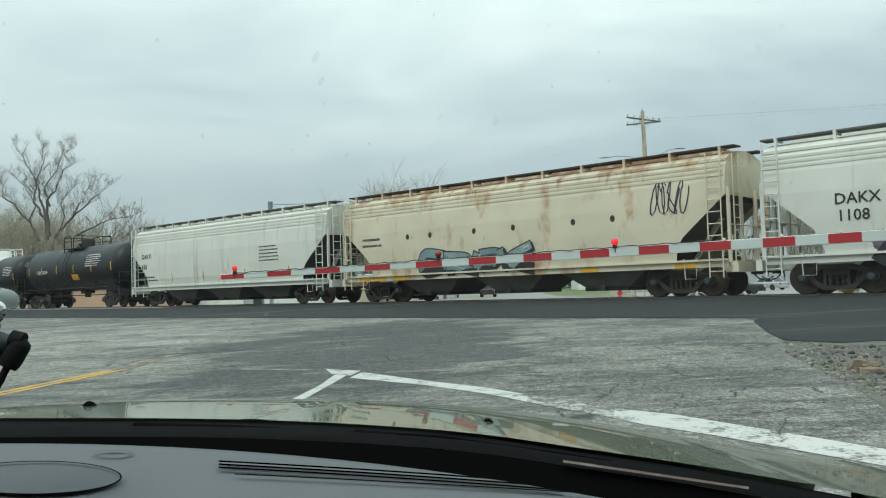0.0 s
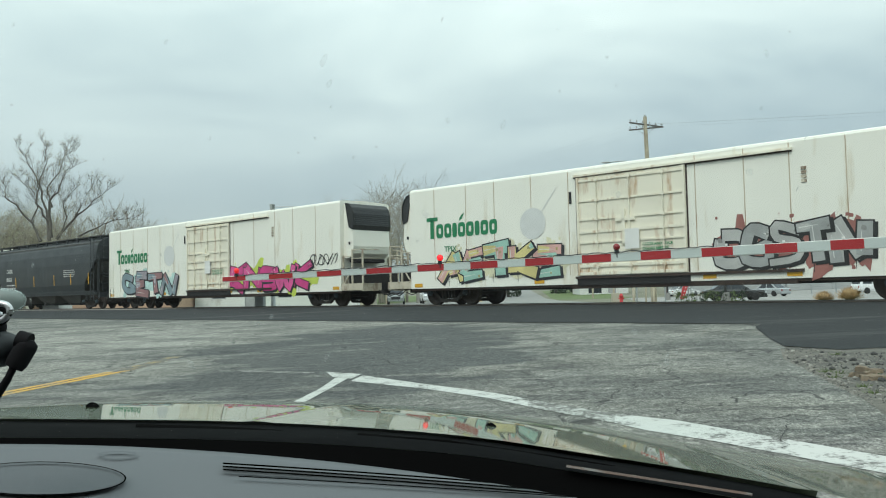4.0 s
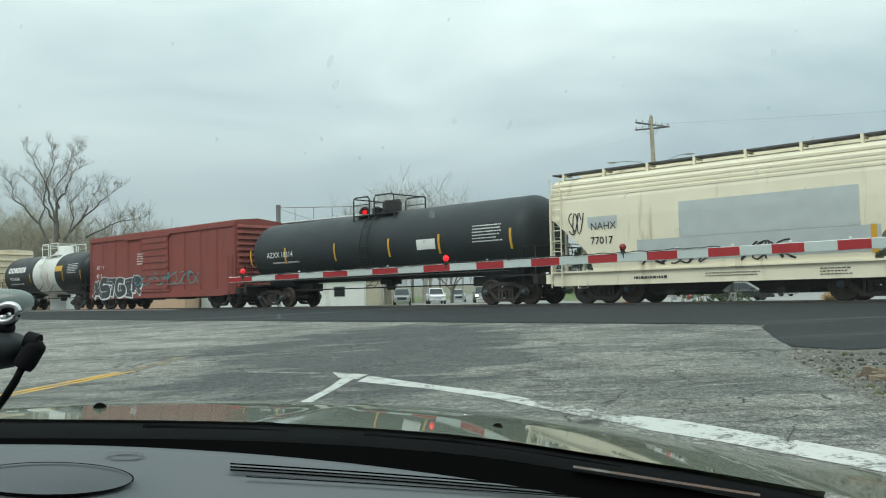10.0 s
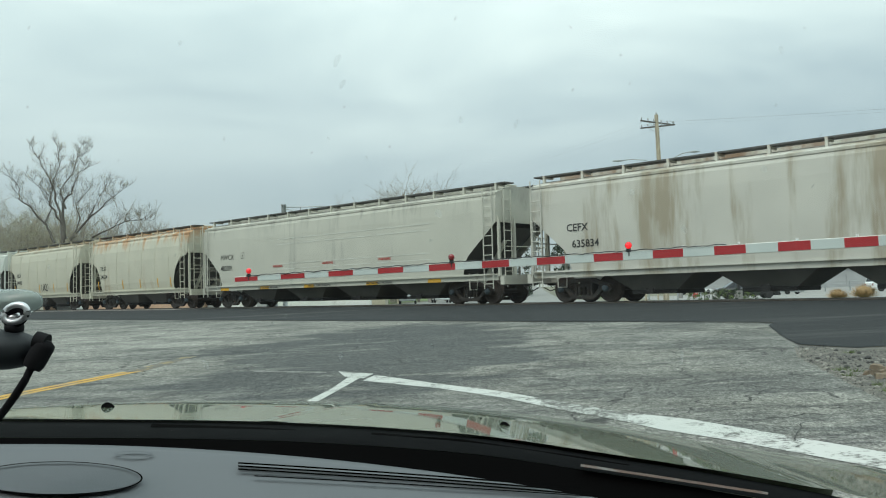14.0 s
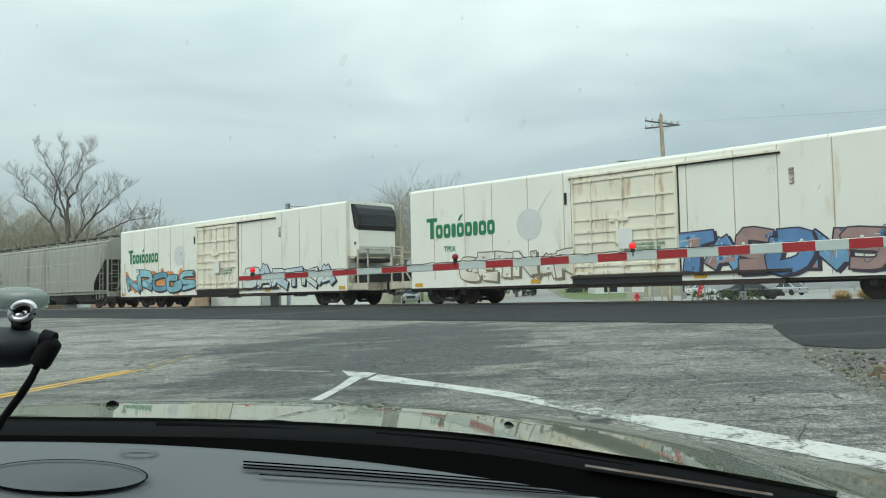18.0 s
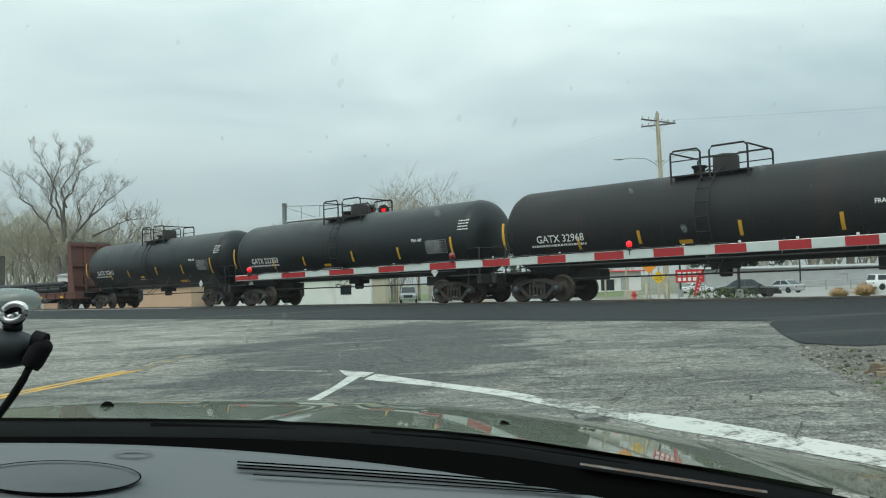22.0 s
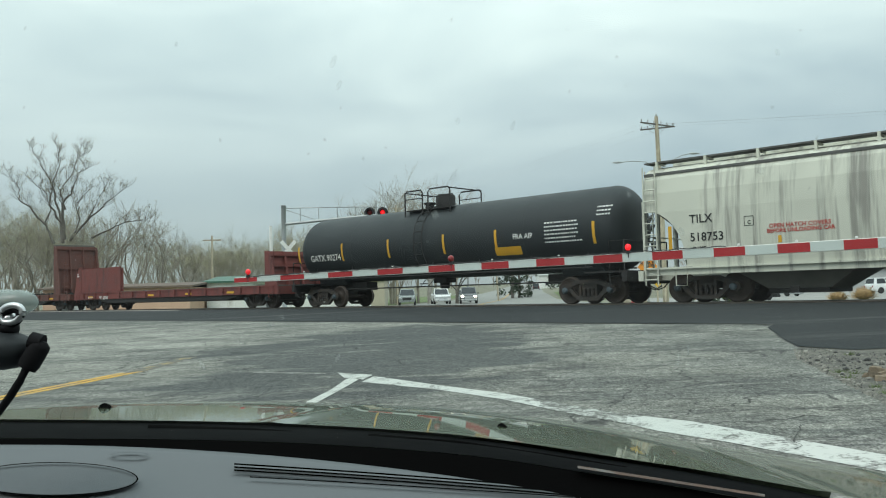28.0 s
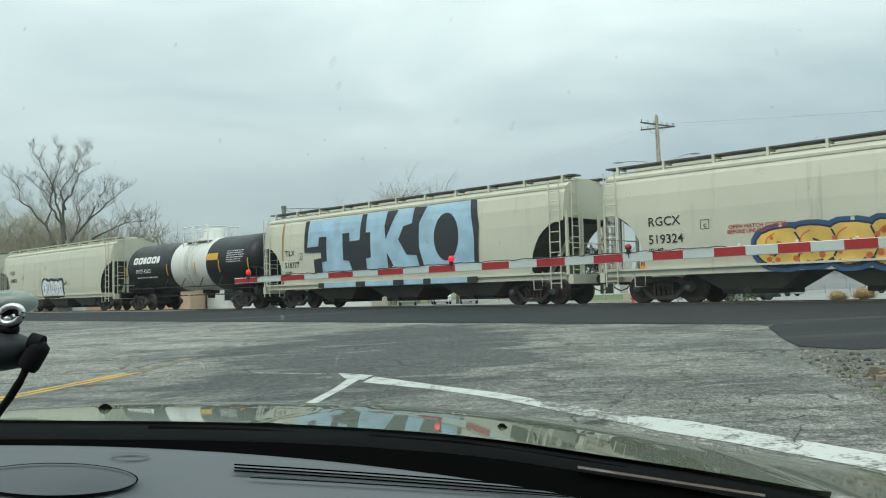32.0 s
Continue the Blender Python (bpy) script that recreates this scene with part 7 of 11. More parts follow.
daub(car, PINK, [[(-6.46, 0.64), (-6.52, 1.5), (-6.42, 2.30), (-6.06, 2.22), (-5.60, 2.44), (-5.46, 2.10), (-5.40, 0.64)], [(-5.50, 0.64), (-5.48, 2.22), (-5.1, 2.28), (-4.75, 2.42), (-4.58, 2.2), (-4.5, 0.64)],
                 [(-4.62, 0.64), (-4.62, 2.2), (-4.46, 2.43), (-4.1, 2.36), (-3.78, 2.36), (-3.62, 2.1), (-3.55, 0.64)], [(-3.7, 0.64), (-3.68, 2.2), (-3.3, 2.3), (-2.76, 2.40), (-2.55, 2.1), (-2.45, 1.5), (-2.1, 1.2), (-2.12, 0.62)],
                 [(-2.42, 1.7), (-2.36, 2.3), (-1.99, 2.38), (-2.0, 1.7)]], "pale pink blocky letters", 0.006)
daub(car, (0.50, 0.40, 0.37), [], "", 0.010, [[(-5.48, 0.9), (-5.50, 1.6), (-5.45, 2.2)], [(-4.58, 0.8), (-4.62, 1.5), (-4.56, 2.2)], [(-3.66, 1.0), (-3.70, 1.7), (-3.63, 2.2)], [(-2.5, 1.1), (-2.46, 1.6), (-2.52, 2.1)]], 0.03)
GREEN_DARK, GREEN, TEAL = (0.045, 0.075, 0.085), (0.21, 0.31, 0.12), (0.11, 0.38, 0.36)
daub(car, GREEN_DARK, [[(1.38, 0.75), (1.42, 1.5), (1.62, 2.10), (2.0, 2.28), (2.48, 2.2), (3.0, 2.30), (3.4, 2.1), (3.85, 2.28), (4.25, 2.2), (5.1, 2.36), (5.42, 1.9), (5.36, 1.2), (5.45, 0.6), (3.5, 0.6)]], "dark edge behind the green letters")
daub(car, GREEN, [[(1.46, 0.66), (1.52, 1.50), (1.69, 2.02), (2.0, 2.20), (2.30, 2.12), (2.46, 1.8), (2.44, 1.2), (2.47, 0.66)], [(2.50, 0.66), (2.46, 1.4), (2.56, 1.95), (2.76, 2.17), (3.05, 2.19), (3.27, 1.9), (3.30, 1.3), (3.2, 0.66)],
                  [(3.34, 1.0), (3.37, 1.6), (3.55, 2.06), (3.80, 2.18), (4.06, 2.08), (4.18, 1.8), (4.0, 1.4), (3.6, 1.2)]], "fat rounded green letters", 0.006)
daub(car, TEAL, [[(4.24, 1.4), (4.25, 2.08), (4.62, 2.04), (5.06, 2.25), (5.19, 2.04), (5.14, 1.54), (4.7, 1.3)], [(3.62, 0.58), (3.66, 1.05), (4.1, 1.2), (4.6, 1.1), (5.0, 1.15), (5.16, 0.54), (4.4, 0.56)]], "fat teal letters", 0.008)
daub(car, PEACH, [[(5.38, 1.42), (5.25, 0.95), (5.52, 0.60), (5.92, 0.58), (5.86, 1.0), (5.58, 1.15)], [(2.42, 2.0), (2.40, 2.22), (2.58, 2.22), (2.60, 2.02)], [(3.22, 2.05), (3.36, 2.32), (3.52, 2.24), (3.42, 1.96)], [(4.02, 2.12), (4.14, 2.22), (4.26, 2.0), (4.2, 1.9)]], "peach splashes", 0.010)
daub(car, (0.70, 0.72, 0.68), [], "white highlights", 0.013, [[(1.72, 1.9), (1.9, 2.10), (2.12, 2.12)], [(2.95, 2.10), (3.14, 1.98), (3.20, 1.75)], [(3.85, 2.10), (4.02, 1.95), (4.08, 1.75)], [(4.3, 1.98), (4.62, 1.97), (4.9, 2.12), (5.1, 2.14)], [(5.10, 2.1), (5.06, 1.7)]], 0.035)
daub(car, GREEN_DARK, [[(1.9, 0.95), (2.0, 1.28), (2.2, 1.30), (2.3, 1.0), (2.1, 0.85)], [(2.78, 0.9), (2.78, 1.30), (3.05, 1.32), (3.1, 1.0), (2.95, 0.86)]], "dark inner spots of the letters", 0.013, [[(3.3, 1.0), (3.5, 1.35), (3.9, 1.28), (4.2, 1.3)], [(4.3, 0.95), (4.7, 0.92), (5.0, 0.7)], [(4.25, 1.9), (4.22, 1.3)]], 0.06)
WHITE_SPRAY = (0.62, 0.66, 0.63)
daub(car, WHITE_SPRAY, [[(-8.62, 3.66), (-8.36, 3.72), (-8.28, 3.50), (-8.40, 3.16), (-8.60, 3.12), (-8.60, 3.35)]], "white sprayed octopus", 0.004,
     [[(-8.62, 3.2), (-8.85, 3.6), (-9.0, 3.5), (-8.95, 3.25), (-9.05, 3.02)], [(-8.6, 3.14), (-8.95, 3.1), (-9.15, 3.3), (-9.12, 3.46)], [(-8.55, 3.12), (-8.78, 2.9), (-8.68, 2.64), (-8.60, 2.82)], [(-8.45, 3.12), (-8.5, 2.85), (-8.3, 2.72)], [(-8.4, 3.14), (-8.26, 3.0), (-8.2, 3.2)], [(-8.5, 3.1), (-8.7, 2.9), (-8.9, 2.95)]], 0.04)
tag_scrawl(car, -8.89, -8.25, 3.82, 3.96, WHITE_SPRAY, ON, 137, 5, 0.03)
daub(car, WHITE_SPRAY, [[(7.45, 1.05), (7.42, 1.32), (7.62, 1.50), (7.74, 1.30), (7.68, 1.02)]], "white sprayed octopus", 0.004,
     [[(7.5, 1.08), (7.2, 1.25), (7.08, 1.05), (7.25, 0.95)], [(7.52, 1.05), (7.3, 0.85), (7.1, 0.70)], [(7.56, 1.03), (7.45, 0.75), (7.6, 0.70), (7.55, 0.9)], [(7.64, 1.03), (7.7, 0.75), (7.85, 0.72)], [(7.68, 1.05), (7.9, 0.95), (7.95, 1.15)]], 0.045)
tag_scrawl(car, 5.37, 6.0, 1.66, 1.84, WHITE_SPRAY, ON, 138, 5, 0.035)
tag_scrawl(car, 6.23, 6.98, 1.66, 1.90, WHITE_SPRAY, ON, 139, 7, 0.035)
tag_scrawl(car, 6.30, 6.85, 0.70, 1.0, WHITE_SPRAY, ON, 140, 8, 0.025)
tag_scrawl(car, 5.9, 6.2, 0.60, 0.80, WHITE_SPRAY, ON, 141, 3, 0.03)
tag_scrawl(car, -8.95, -7.4, 1.05, 1.30, (0.30, 0.30, 0.30), ON, 142, 8, 0.025)
lettering(car, "15", -8.65, 1.86, 0.34, LETTER_WHITE, sd, lift=0.07)
lettering(car, "0179", -7.77, 1.83, 0.34, LETTER_WHITE, sd, lift=0.07)
# three big faded letter shapes, worn down to strips
FADED_ORANGE = gcol((0.30, 0.075, 0.028))
for pieces in (((5.42, 5.88, 3.52, 3.66), (5.38, 5.54, 3.16, 3.56), (5.74, 5.88, 3.42, 3.56), (5.44, 5.82, 3.08, 3.20), (5.38, 5.86, 2.92, 3.02)),
               ((6.42, 6.76, 3.52, 3.66), (6.38, 6.52, 3.34, 3.56), (6.64, 6.78, 3.36, 3.56), (6.42, 6.74, 3.26, 3.36), (6.64, 6.78, 3.08, 3.28), (6.36, 6.74, 2.92, 3.06)),
               ((7.16, 7.72, 3.54, 3.70), (7.28, 7.60, 3.42, 3.55), (7.36, 7.56, 3.28, 3.42), (7.20, 7.74, 3.16, 3.28), (7.18, 7.76, 2.95, 3.06))):
    g = Geo()
    for x0, x1, z0, z1 in pieces:
        g.add([(x0, -1.436, z0), (x1 - 0.03, -1.436, z0 + 0.02), (x1, -1.436, z1), (x0 + 0.04, -1.436, z1 - 0.015)], [(0, 1, 2, 3)])
    part("faded_letter", g, FADED_ORANGE, car, "worn orange letter shape")
bars(car, -8.76, 2.37, 0.45, 0.19, 1, gcol((0.16, 0.055, 0.035)), lambda z: 1.43)
bars(car, -7.85, 2.32, 0.45, 0.19, 1, gcol((0.20, 0.06, 0.035)), lambda z: 1.43)
for row, words in enumerate(("CLOSE AND LOCK", "DOORS BEFORE", "MOVING CAR")):
    lettering(car, words, 0.05, 2.96 - 0.12 * row, 0.10, LETTER_WHITE, lambda z: 1.42, lift=0.135)
bars(car, -0.75, 2.72, 0.5, 0.12, 2, LETTER_WHITE, lambda z: 1.55)
g = Geo()
for x0, x1, z0, z1 in ((-4.38, -3.79, 2.86, 2.88), (-4.38, -3.79, 2.55, 2.57), (-4.38, -4.36, 2.55, 2.88), (-3.81, -3.79, 2.55, 2.88)):
    g.box(x0, x1, -1.44, -1.42, z0, z1)
part("stencil_frame", g, gcol((0.30, 0.30, 0.29)), car, "thin painted frame")
for x0, z in ((-7.2, 1.05), (-4.15, 1.02), (1.8, 1.12), (5.5, 1.20)):
    patch(car, "reflector", x0, x0 + 0.5, z - 0.05, z + 0.05, YELLOW_REFLECTOR, ON, lift=0.02)
for z in (1.25, 1.62):
    patch(car, "reflector", -8.82, -8.72, z - 0.16, z + 0.12, YELLOW_REFLECTOR, ON, lift=0.02)

car, sd, h = flatcar("empty brown bulkhead flatcar with a plank deck", 283.9, 22.0, FLAT_BROWN, 4.35, inset=(0.85, 2.1))
lettering(car, "NOKL  725385", -7.7, 0.66, 0.28, LETTER_WHITE, sd, lift=0.10)
g = Geo()
for pts in ([(1.30, 0.66), (1.48, 1.02), (1.62, 0.66)], [(1.36, 0.80), (1.58, 0.80)], [(1.98, 0.98), (1.78, 1.00), (1.72, 0.84), (1.80, 0.68), (1.98, 0.70)], [(2.34, 1.0), (2.10, 1.0), (2.10, 0.68), (2.36, 0.68)],
            [(2.10, 0.84), (2.30, 0.84)], [(2.46, 1.0), (2.76, 1.02)], [(2.62, 1.0), (2.60, 0.66)], [(2.85, 0.92), (3.45, 0.82), (2.95, 0.70)]):
    stroke(g, [(x - 2.4, z) for x, z in pts], 0.028, lambda z: 1.5, 0.02, 0)
part("graffiti_tag", g, gcol((0.60, 0.58, 0.55)), car, "white chalked tag with an arrow")
g = Geo()
r3 = random.Random(8)
for _ in range(150):
    x, w_, hh, yy = r3.uniform(-9.5, 9.8), r3.uniform(0.08, 0.5), r3.uniform(0.03, 0.13), r3.uniform(-1.34, -0.6)
    g.hexa([(x, yy, 1.10), (x + w_, yy + r3.uniform(-0.05, 0.05), 1.10), (x + w_, yy + 0.12, 1.10), (x, yy + 0.12, 1.10),
            (x + 0.02, yy, 1.10 + hh * r3.uniform(0.4, 1)), (x + w_ * 0.9, yy, 1.10 + hh), (x + w_ * 0.9, yy + 0.10, 1.10 + hh * 0.7), (x, yy + 0.10, 1.10 + hh * 0.5)])
part("deck_debris", g, UNDER, car, "dark splintered debris along the deck")["kind"] = "stuff"
for k in (-8.2, -3.0, 0.4, 5.0, 8.5):
    patch(car, "reflector", k - 0.32, k + 0.32, 0.76, 0.87, YELLOW_REFLECTOR, sd, lift=0.02)

car, sd, h = flatcar("brick-red flatcar with low end bulkheads", 306.9, 21.4, FLAT_RED, 2.75, planks=False)
lettering(car, "W  62010", -7.2, 0.66, 0.28, LETTER_WHITE, sd, lift=0.10)
for k in (-8.6, -1.0, 3.0, 7.0):
    patch(car, "reflector", k - 0.32, k + 0.32, 0.76, 0.87, YELLOW_REFLECTOR, sd, lift=0.02)
g = Geo()
g.box(-10.0, -4.7, -1.40, -1.34, 1.1, 2.6)
part("side_plate", g, FLAT_RED, car, "plain red steel side plate")
lettering(car, "LIFT", -10.45, 2.25, 0.13, LETTER_WHITE, sd, lift=0.03)
lettering(car, "HERE", -10.45, 2.12, 0.13, LETTER_WHITE, sd, lift=0.03)
lettering(car, "DO NOT W", -8.9, 0.74, 0.13, LETTER_WHITE, sd, lift=0.03)

car, sd, h = tank("dark slate tank car with white lettering", 327.8, 17.0, TANK_GREY, 1.46, 2.56, dome_at=-0.5)
lettering(car, "GATX 90274", -7.4, 2.05, 0.38, LETTER_WHITE, sd)
lettering(car, "FRA AIP", 4.2, 2.35, 0.26, LETTER_WHITE, sd)
for k in (-8.2, -5.2, -2.3, 0.8, 3.4, 7.6):
    reflector(car, k, 2.0, sd, 0.11, 0.75)
patch(car, "notice_plate", 3.3, 4.5, 1.8, 2.1, YELLOW_REFLECTOR, sd)
bars(car, 5.6, 2.1, 1.6, 0.8, 6, LETTER_WHITE, sd)
bars(car, h - 0.8, 2.9, 0.6, 0.4, 3, LETTER_WHITE, sd)

car, sd, h = hopper("weathered pale grey covered hopper car with dark roof", 345.8, 16.95, HOP_STREAK, 3, grooves=False, arch=True, ribs=8, dark_roof=True)
lettering(car, "TILX", -6.9, 2.4, 0.36, LETTER_BLACK, sd)
lettering(car, "518753", -6.9, 1.85, 0.36, LETTER_BLACK, sd)
for k in (-4.55, 3.55):
    lettering(car, "OPEN HATCH COVERS", k + 0.06, 2.09, 0.165, LETTER_RED, sd)
    lettering(car, "BEFORE UNLOADING CAR", k, 1.95, 0.155, LETTER_RED, sd)
for k in (-4.2, -1.3, 1.6, 4.55):
    reflector(car, k, 1.66, sd, 0.10, 0.20)
reflector(car, 7.55, 1.6, sd, 0.12, 0.75)
reflector(car, -7.55, 1.6, sd, 0.12, 0.75)
plate_box(car, -5.2, 2.2, sd)
bars(car, 6.6, 1.72, 0.95, 0.36, 3, LETTER_BLACK, sd)
tag_scrawl(car, 5.6, 6.15, 1.62, 1.95, (0.03, 0.03, 0.03), sd, 141, 3, 0.05)
tag_scrawl(car, -1.0, 1.2, 1.45, 1.85, (0.50, 0.26, 0.24), sd, 142, 5, 0.025)
lettering(car, "LD LMT", -6.9, 1.58, 0.15, LETTER_BLACK, sd)
for k, m_ in ((4.7, 0.3), (5.4, 0.4)):
    patch(car, "overpainted_block", k, k + m_, 1.66, 1.78, LETTER_BLACK, sd)

car, sd, h = hopper("beige covered hopper car with white bubble graffiti", 364.5, 17.1, HOP_BEIGE, 3, grooves=False, arch=True, ribs=8, walk_paint=HOP_BEIGE)
lettering(car, "FURX", -7.15, 2.66, 0.40, LETTER_BLACK, sd)
lettering(car, "844076", -7.05, 2.1, 0.40, LETTER_BLACK, sd)
bubbles(car, -1.35, 1.7, 1.02, 2.05, (0.66, 0.70, 0.74), (0.02, 0.02, 0.025), sd, 151, 5, label="white bubble letters outlined in black", square=0.5)
plate_box(car, -4.95, 2.3, sd)
tag_scrawl(car, 1.85, 2.6, 1.72, 2.08, (0.05, 0.05, 0.05), sd, 152, 3, 0.025)

middle_tank("black tank car with a white middle band and white fittings", 380.9, "PROX 42602")

car, sd, h = hopper("beige-grey covered hopper car with giant pale blue letters", 397.4, 17.2, HOP_BEIGE, 3, grooves=False, arch=True, ribs=8)
plate_box(car, -5.95, 2.2, sd)
lettering(car, "LD LMT", -7.0, 1.58, 0.15, LETTER_BLACK, sd)
lettering(car, "TILX", -7.0, 2.4, 0.36, LETTER_BLACK, sd)
lettering(car, "518777", -7.0, 1.85, 0.36, LETTER_BLACK, sd)



def poly(g, outline, side, lift, slot, cuts=6):
    """A flat painted shape laid on the car's side, cut into strips so that it follows the curve."""
    bm = bmesh.new()
    bm.faces.new([bm.verts.new((x, 0, z)) for x, z in outline])
    zs = [z for _, z in outline]
    for i in range(1, cuts):
        z = min(zs) + (max(zs) - min(zs)) * i / cuts
        bmesh.ops.bisect_plane(bm, geom=bm.verts[:] + bm.edges[:] + bm.faces[:], plane_co=(0, 0, z), plane_no=(0, 0, 1))
    bm.verts.index_update()
    g.add([(v.co.x, -(side(v.co.z) + lift), v.co.z) for v in bm.verts], [tuple(v.index for v in f.verts) for f in bm.faces], False, slot)
    bm.free()


BLUE, INK = gcol((0.33, 0.49, 0.61)), gcol((0.022, 0.024, 0.028))
GIANT_SHADES = [
    [(-5.52, 3.91), (-5.23, 3.92), (-5.28, 2.71), (-4.51, 2.73), (-4.46, 3.13), (-3.95, 3.12), (-3.93, 2.04), (-4.25, 2.02), (-4.25, 1.45), (-4.79, 1.45), (-4.83, 2.15), (-4.32, 2.20), (-4.32, 2.45), (-5.50, 2.49)],
    [(-2.87, 3.19), (-2.43, 3.19), (-2.39, 2.82), (-1.75, 2.84), (-1.69, 3.93), (-1.38, 3.92), (-1.37, 3.13), (-1.09, 3.13), (-1.06, 2.07), (-1.37, 2.04), (-1.32, 1.45), (-2.20, 1.45), (-2.45, 2.00), (-2.82, 2.03)],
    [(-0.12, 3.93), (0.48, 3.93), (0.15, 3.30), (-0.14, 2.79), (-0.23, 3.27)],
    [(0.87, 3.23), (1.36, 3.31), (1.41, 3.95), (2.11, 3.93), (1.76, 3.26), (1.75, 2.33), (2.05, 1.45), (1.79, 1.45), (1.61, 2.03), (1.05, 2.08), (0.59, 2.71)],
    [(-0.09, 2.22), (0.42, 1.45), (-0.03, 1.45)],
    [(3.21 + 0.64 * math.cos(a), 2.66 + 0.92 * math.sin(a)) for a in [k * math.tau / 22 for k in range(22)]],
    [(4.36, 3.97), (4.67, 3.95), (4.86, 3.00), (4.80, 1.40), (4.60, 1.40), (4.62, 2.60)]]
g = Geo()
poly(g, [(-5.30, 3.91), (4.45, 3.96), (4.70, 2.60), (4.68, 1.36), (-4.60, 1.36), (-4.60, 2.10), (-4.10, 2.20), (-4.10, 2.60), (-5.30, 2.62)], sd, 0.030, 0, 9)
part("graffiti", g, BLUE, car, "giant pale blue letters painted across the side")
for shape in GIANT_SHADES:
    g = Geo()
    poly(g, shape, sd, 0.040, 0, 8)
    part("letter_shade", g, INK, car, "black shading between the giant letters")
g = Geo()
for x0_, x1_, m_ in ((-4.2, 4.6, 0), (-4.6, -4.2, 1), (-2.1, -1.5, 1), (0.2, 0.8, 1), (1.9, 2.3, 1), (4.2, 4.7, 1)):
    g.box(x0_, x1_, -1.592 - 0.004 * m_, -1.584, 0.88, 1.09, m_)
part("painted_sill", g, [BLUE, INK], car, "pale blue and black paint running over the sill")
patch(car, "paint_streak", -7.24, -7.10, 2.2, 3.95, gcol((0.42, 0.22, 0.08)), sd, "orange paint streak")

car, sd, h = hopper("beige-grey covered hopper car with orange-spotted graffiti", 416.2, 17.2, HOP_BEIGE, 3, grooves=False, arch=True, ribs=8)
lettering(car, "OPEN HATCH COVERS", -4.38, 2.14, 0.165, LETTER_RED, sd)
lettering(car, "BEFORE UNLOADING CAR", -4.42, 2.0, 0.155, LETTER_RED, sd)
plate_box(car, -5.25, 2.2, sd)
lettering(car, "LD LMT", -7.0, 1.60, 0.15, LETTER_BLACK, sd)
lettering(car, "RGCX", -7.0, 2.4, 0.40, LETTER_BLACK, sd)
lettering(car, "519324", -7.0, 1.85, 0.40, LETTER_BLACK, sd)
bubbles(car, -3.4, 3.4, 0.95, 2.1, (0.72, 0.46, 0.10), (0.015, 0.025, 0.05), sd, 161, 7, edge=(0.03, 0.08, 0.18), dots=(0.62, 0.14, 0.04), label="yellow letters with orange dots outlined in dark blue")

# ---- things of the place ----
FOCAL = 1503.4


def spot(px, depth):
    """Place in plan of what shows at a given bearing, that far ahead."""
    return ((px - 784) / FOCAL * depth, depth)


def up_at(px, py, depth):
    """Height of what shows at that bearing and elevation, that far ahead."""
    return EYE_Z + (522.6 - 0.0206 * (px - 784) - py) / FOCAL * depth


def ground_z(x, y):
    return rise(N.x * x + N.y * y)


# -- the crossing gate --
TIP = Vector((-3.45, 13.56, 1.620))
STEP = Vector((0.7825, -0.219, 0.0198))
gate = thing("crossing_gate", "lowered red and white striped crossing gate arm on its mast", "crossing gate", at=(0, 0, 0))
arm_dir = STEP.normalized()
arm_n = arm_dir.cross(Vector((0, 0, 1))).normalized()
arm_up = arm_n.cross(arm_dir)


def arm_height(k):
    return 0.068 + 0.0045 * k + (0.010 if k > 3.9 else 0.0)


def arm_piece(name, k0, k1, material, proud, grow=0.0):
    g = Geo()
    p = []
    for side_ in (0, 1):
        for k in (k0, k1):
            c = TIP + STEP * k
            hh = arm_height((k0 + k1) / 2 if abs(k1 - k0) < 1 else k) / 2 + grow
            for sg in (-1, 1):
                p.append(c + arm_up * hh * sg + arm_n * (proud if side_ else -0.006))
    g.hexa([p[0], p[2], p[6], p[4], p[1], p[3], p[7], p[5]])
    return part(name, g, material, gate)


for k in range(33):
    arm_piece("stripe", k * 0.5, k * 0.5 + 0.5, ARM_RED if k % 2 == 0 else ARM_WHITE, 0.012)
for a, b in ((0.0, 3.9), (3.88, 16.5)):
    for sg in (-1, 1):
        g = Geo()
        pts = []
        for k in (a, b):
            c = TIP + STEP * k + arm_up * sg * (arm_height(k) / 2 + 0.004)
            pts.append(c)
        g.tube(pts, 0.007, 6)
        part("edge_strip", g, LETTER_WHITE, gate, "white edge strip")
g = Geo()
c = TIP + STEP * 16.6
gz = ground_z(c.x, c.y)
g.lathe([(gz, 0.16), (gz + 0.03, 0.16), (gz + 0.04, 0.065), (gz + 4.3, 0.065)], "z", (c.x, c.y, 0), 14)
part("mast", g, GALV, gate)
g = Geo()
g.bbox(c.x - 0.3, c.x + 0.3, c.y - 0.22, c.y + 0.22, gz + 1.0, gz + 1.9, 0.03)
part("gate_mechanism", g, GALV, gate)
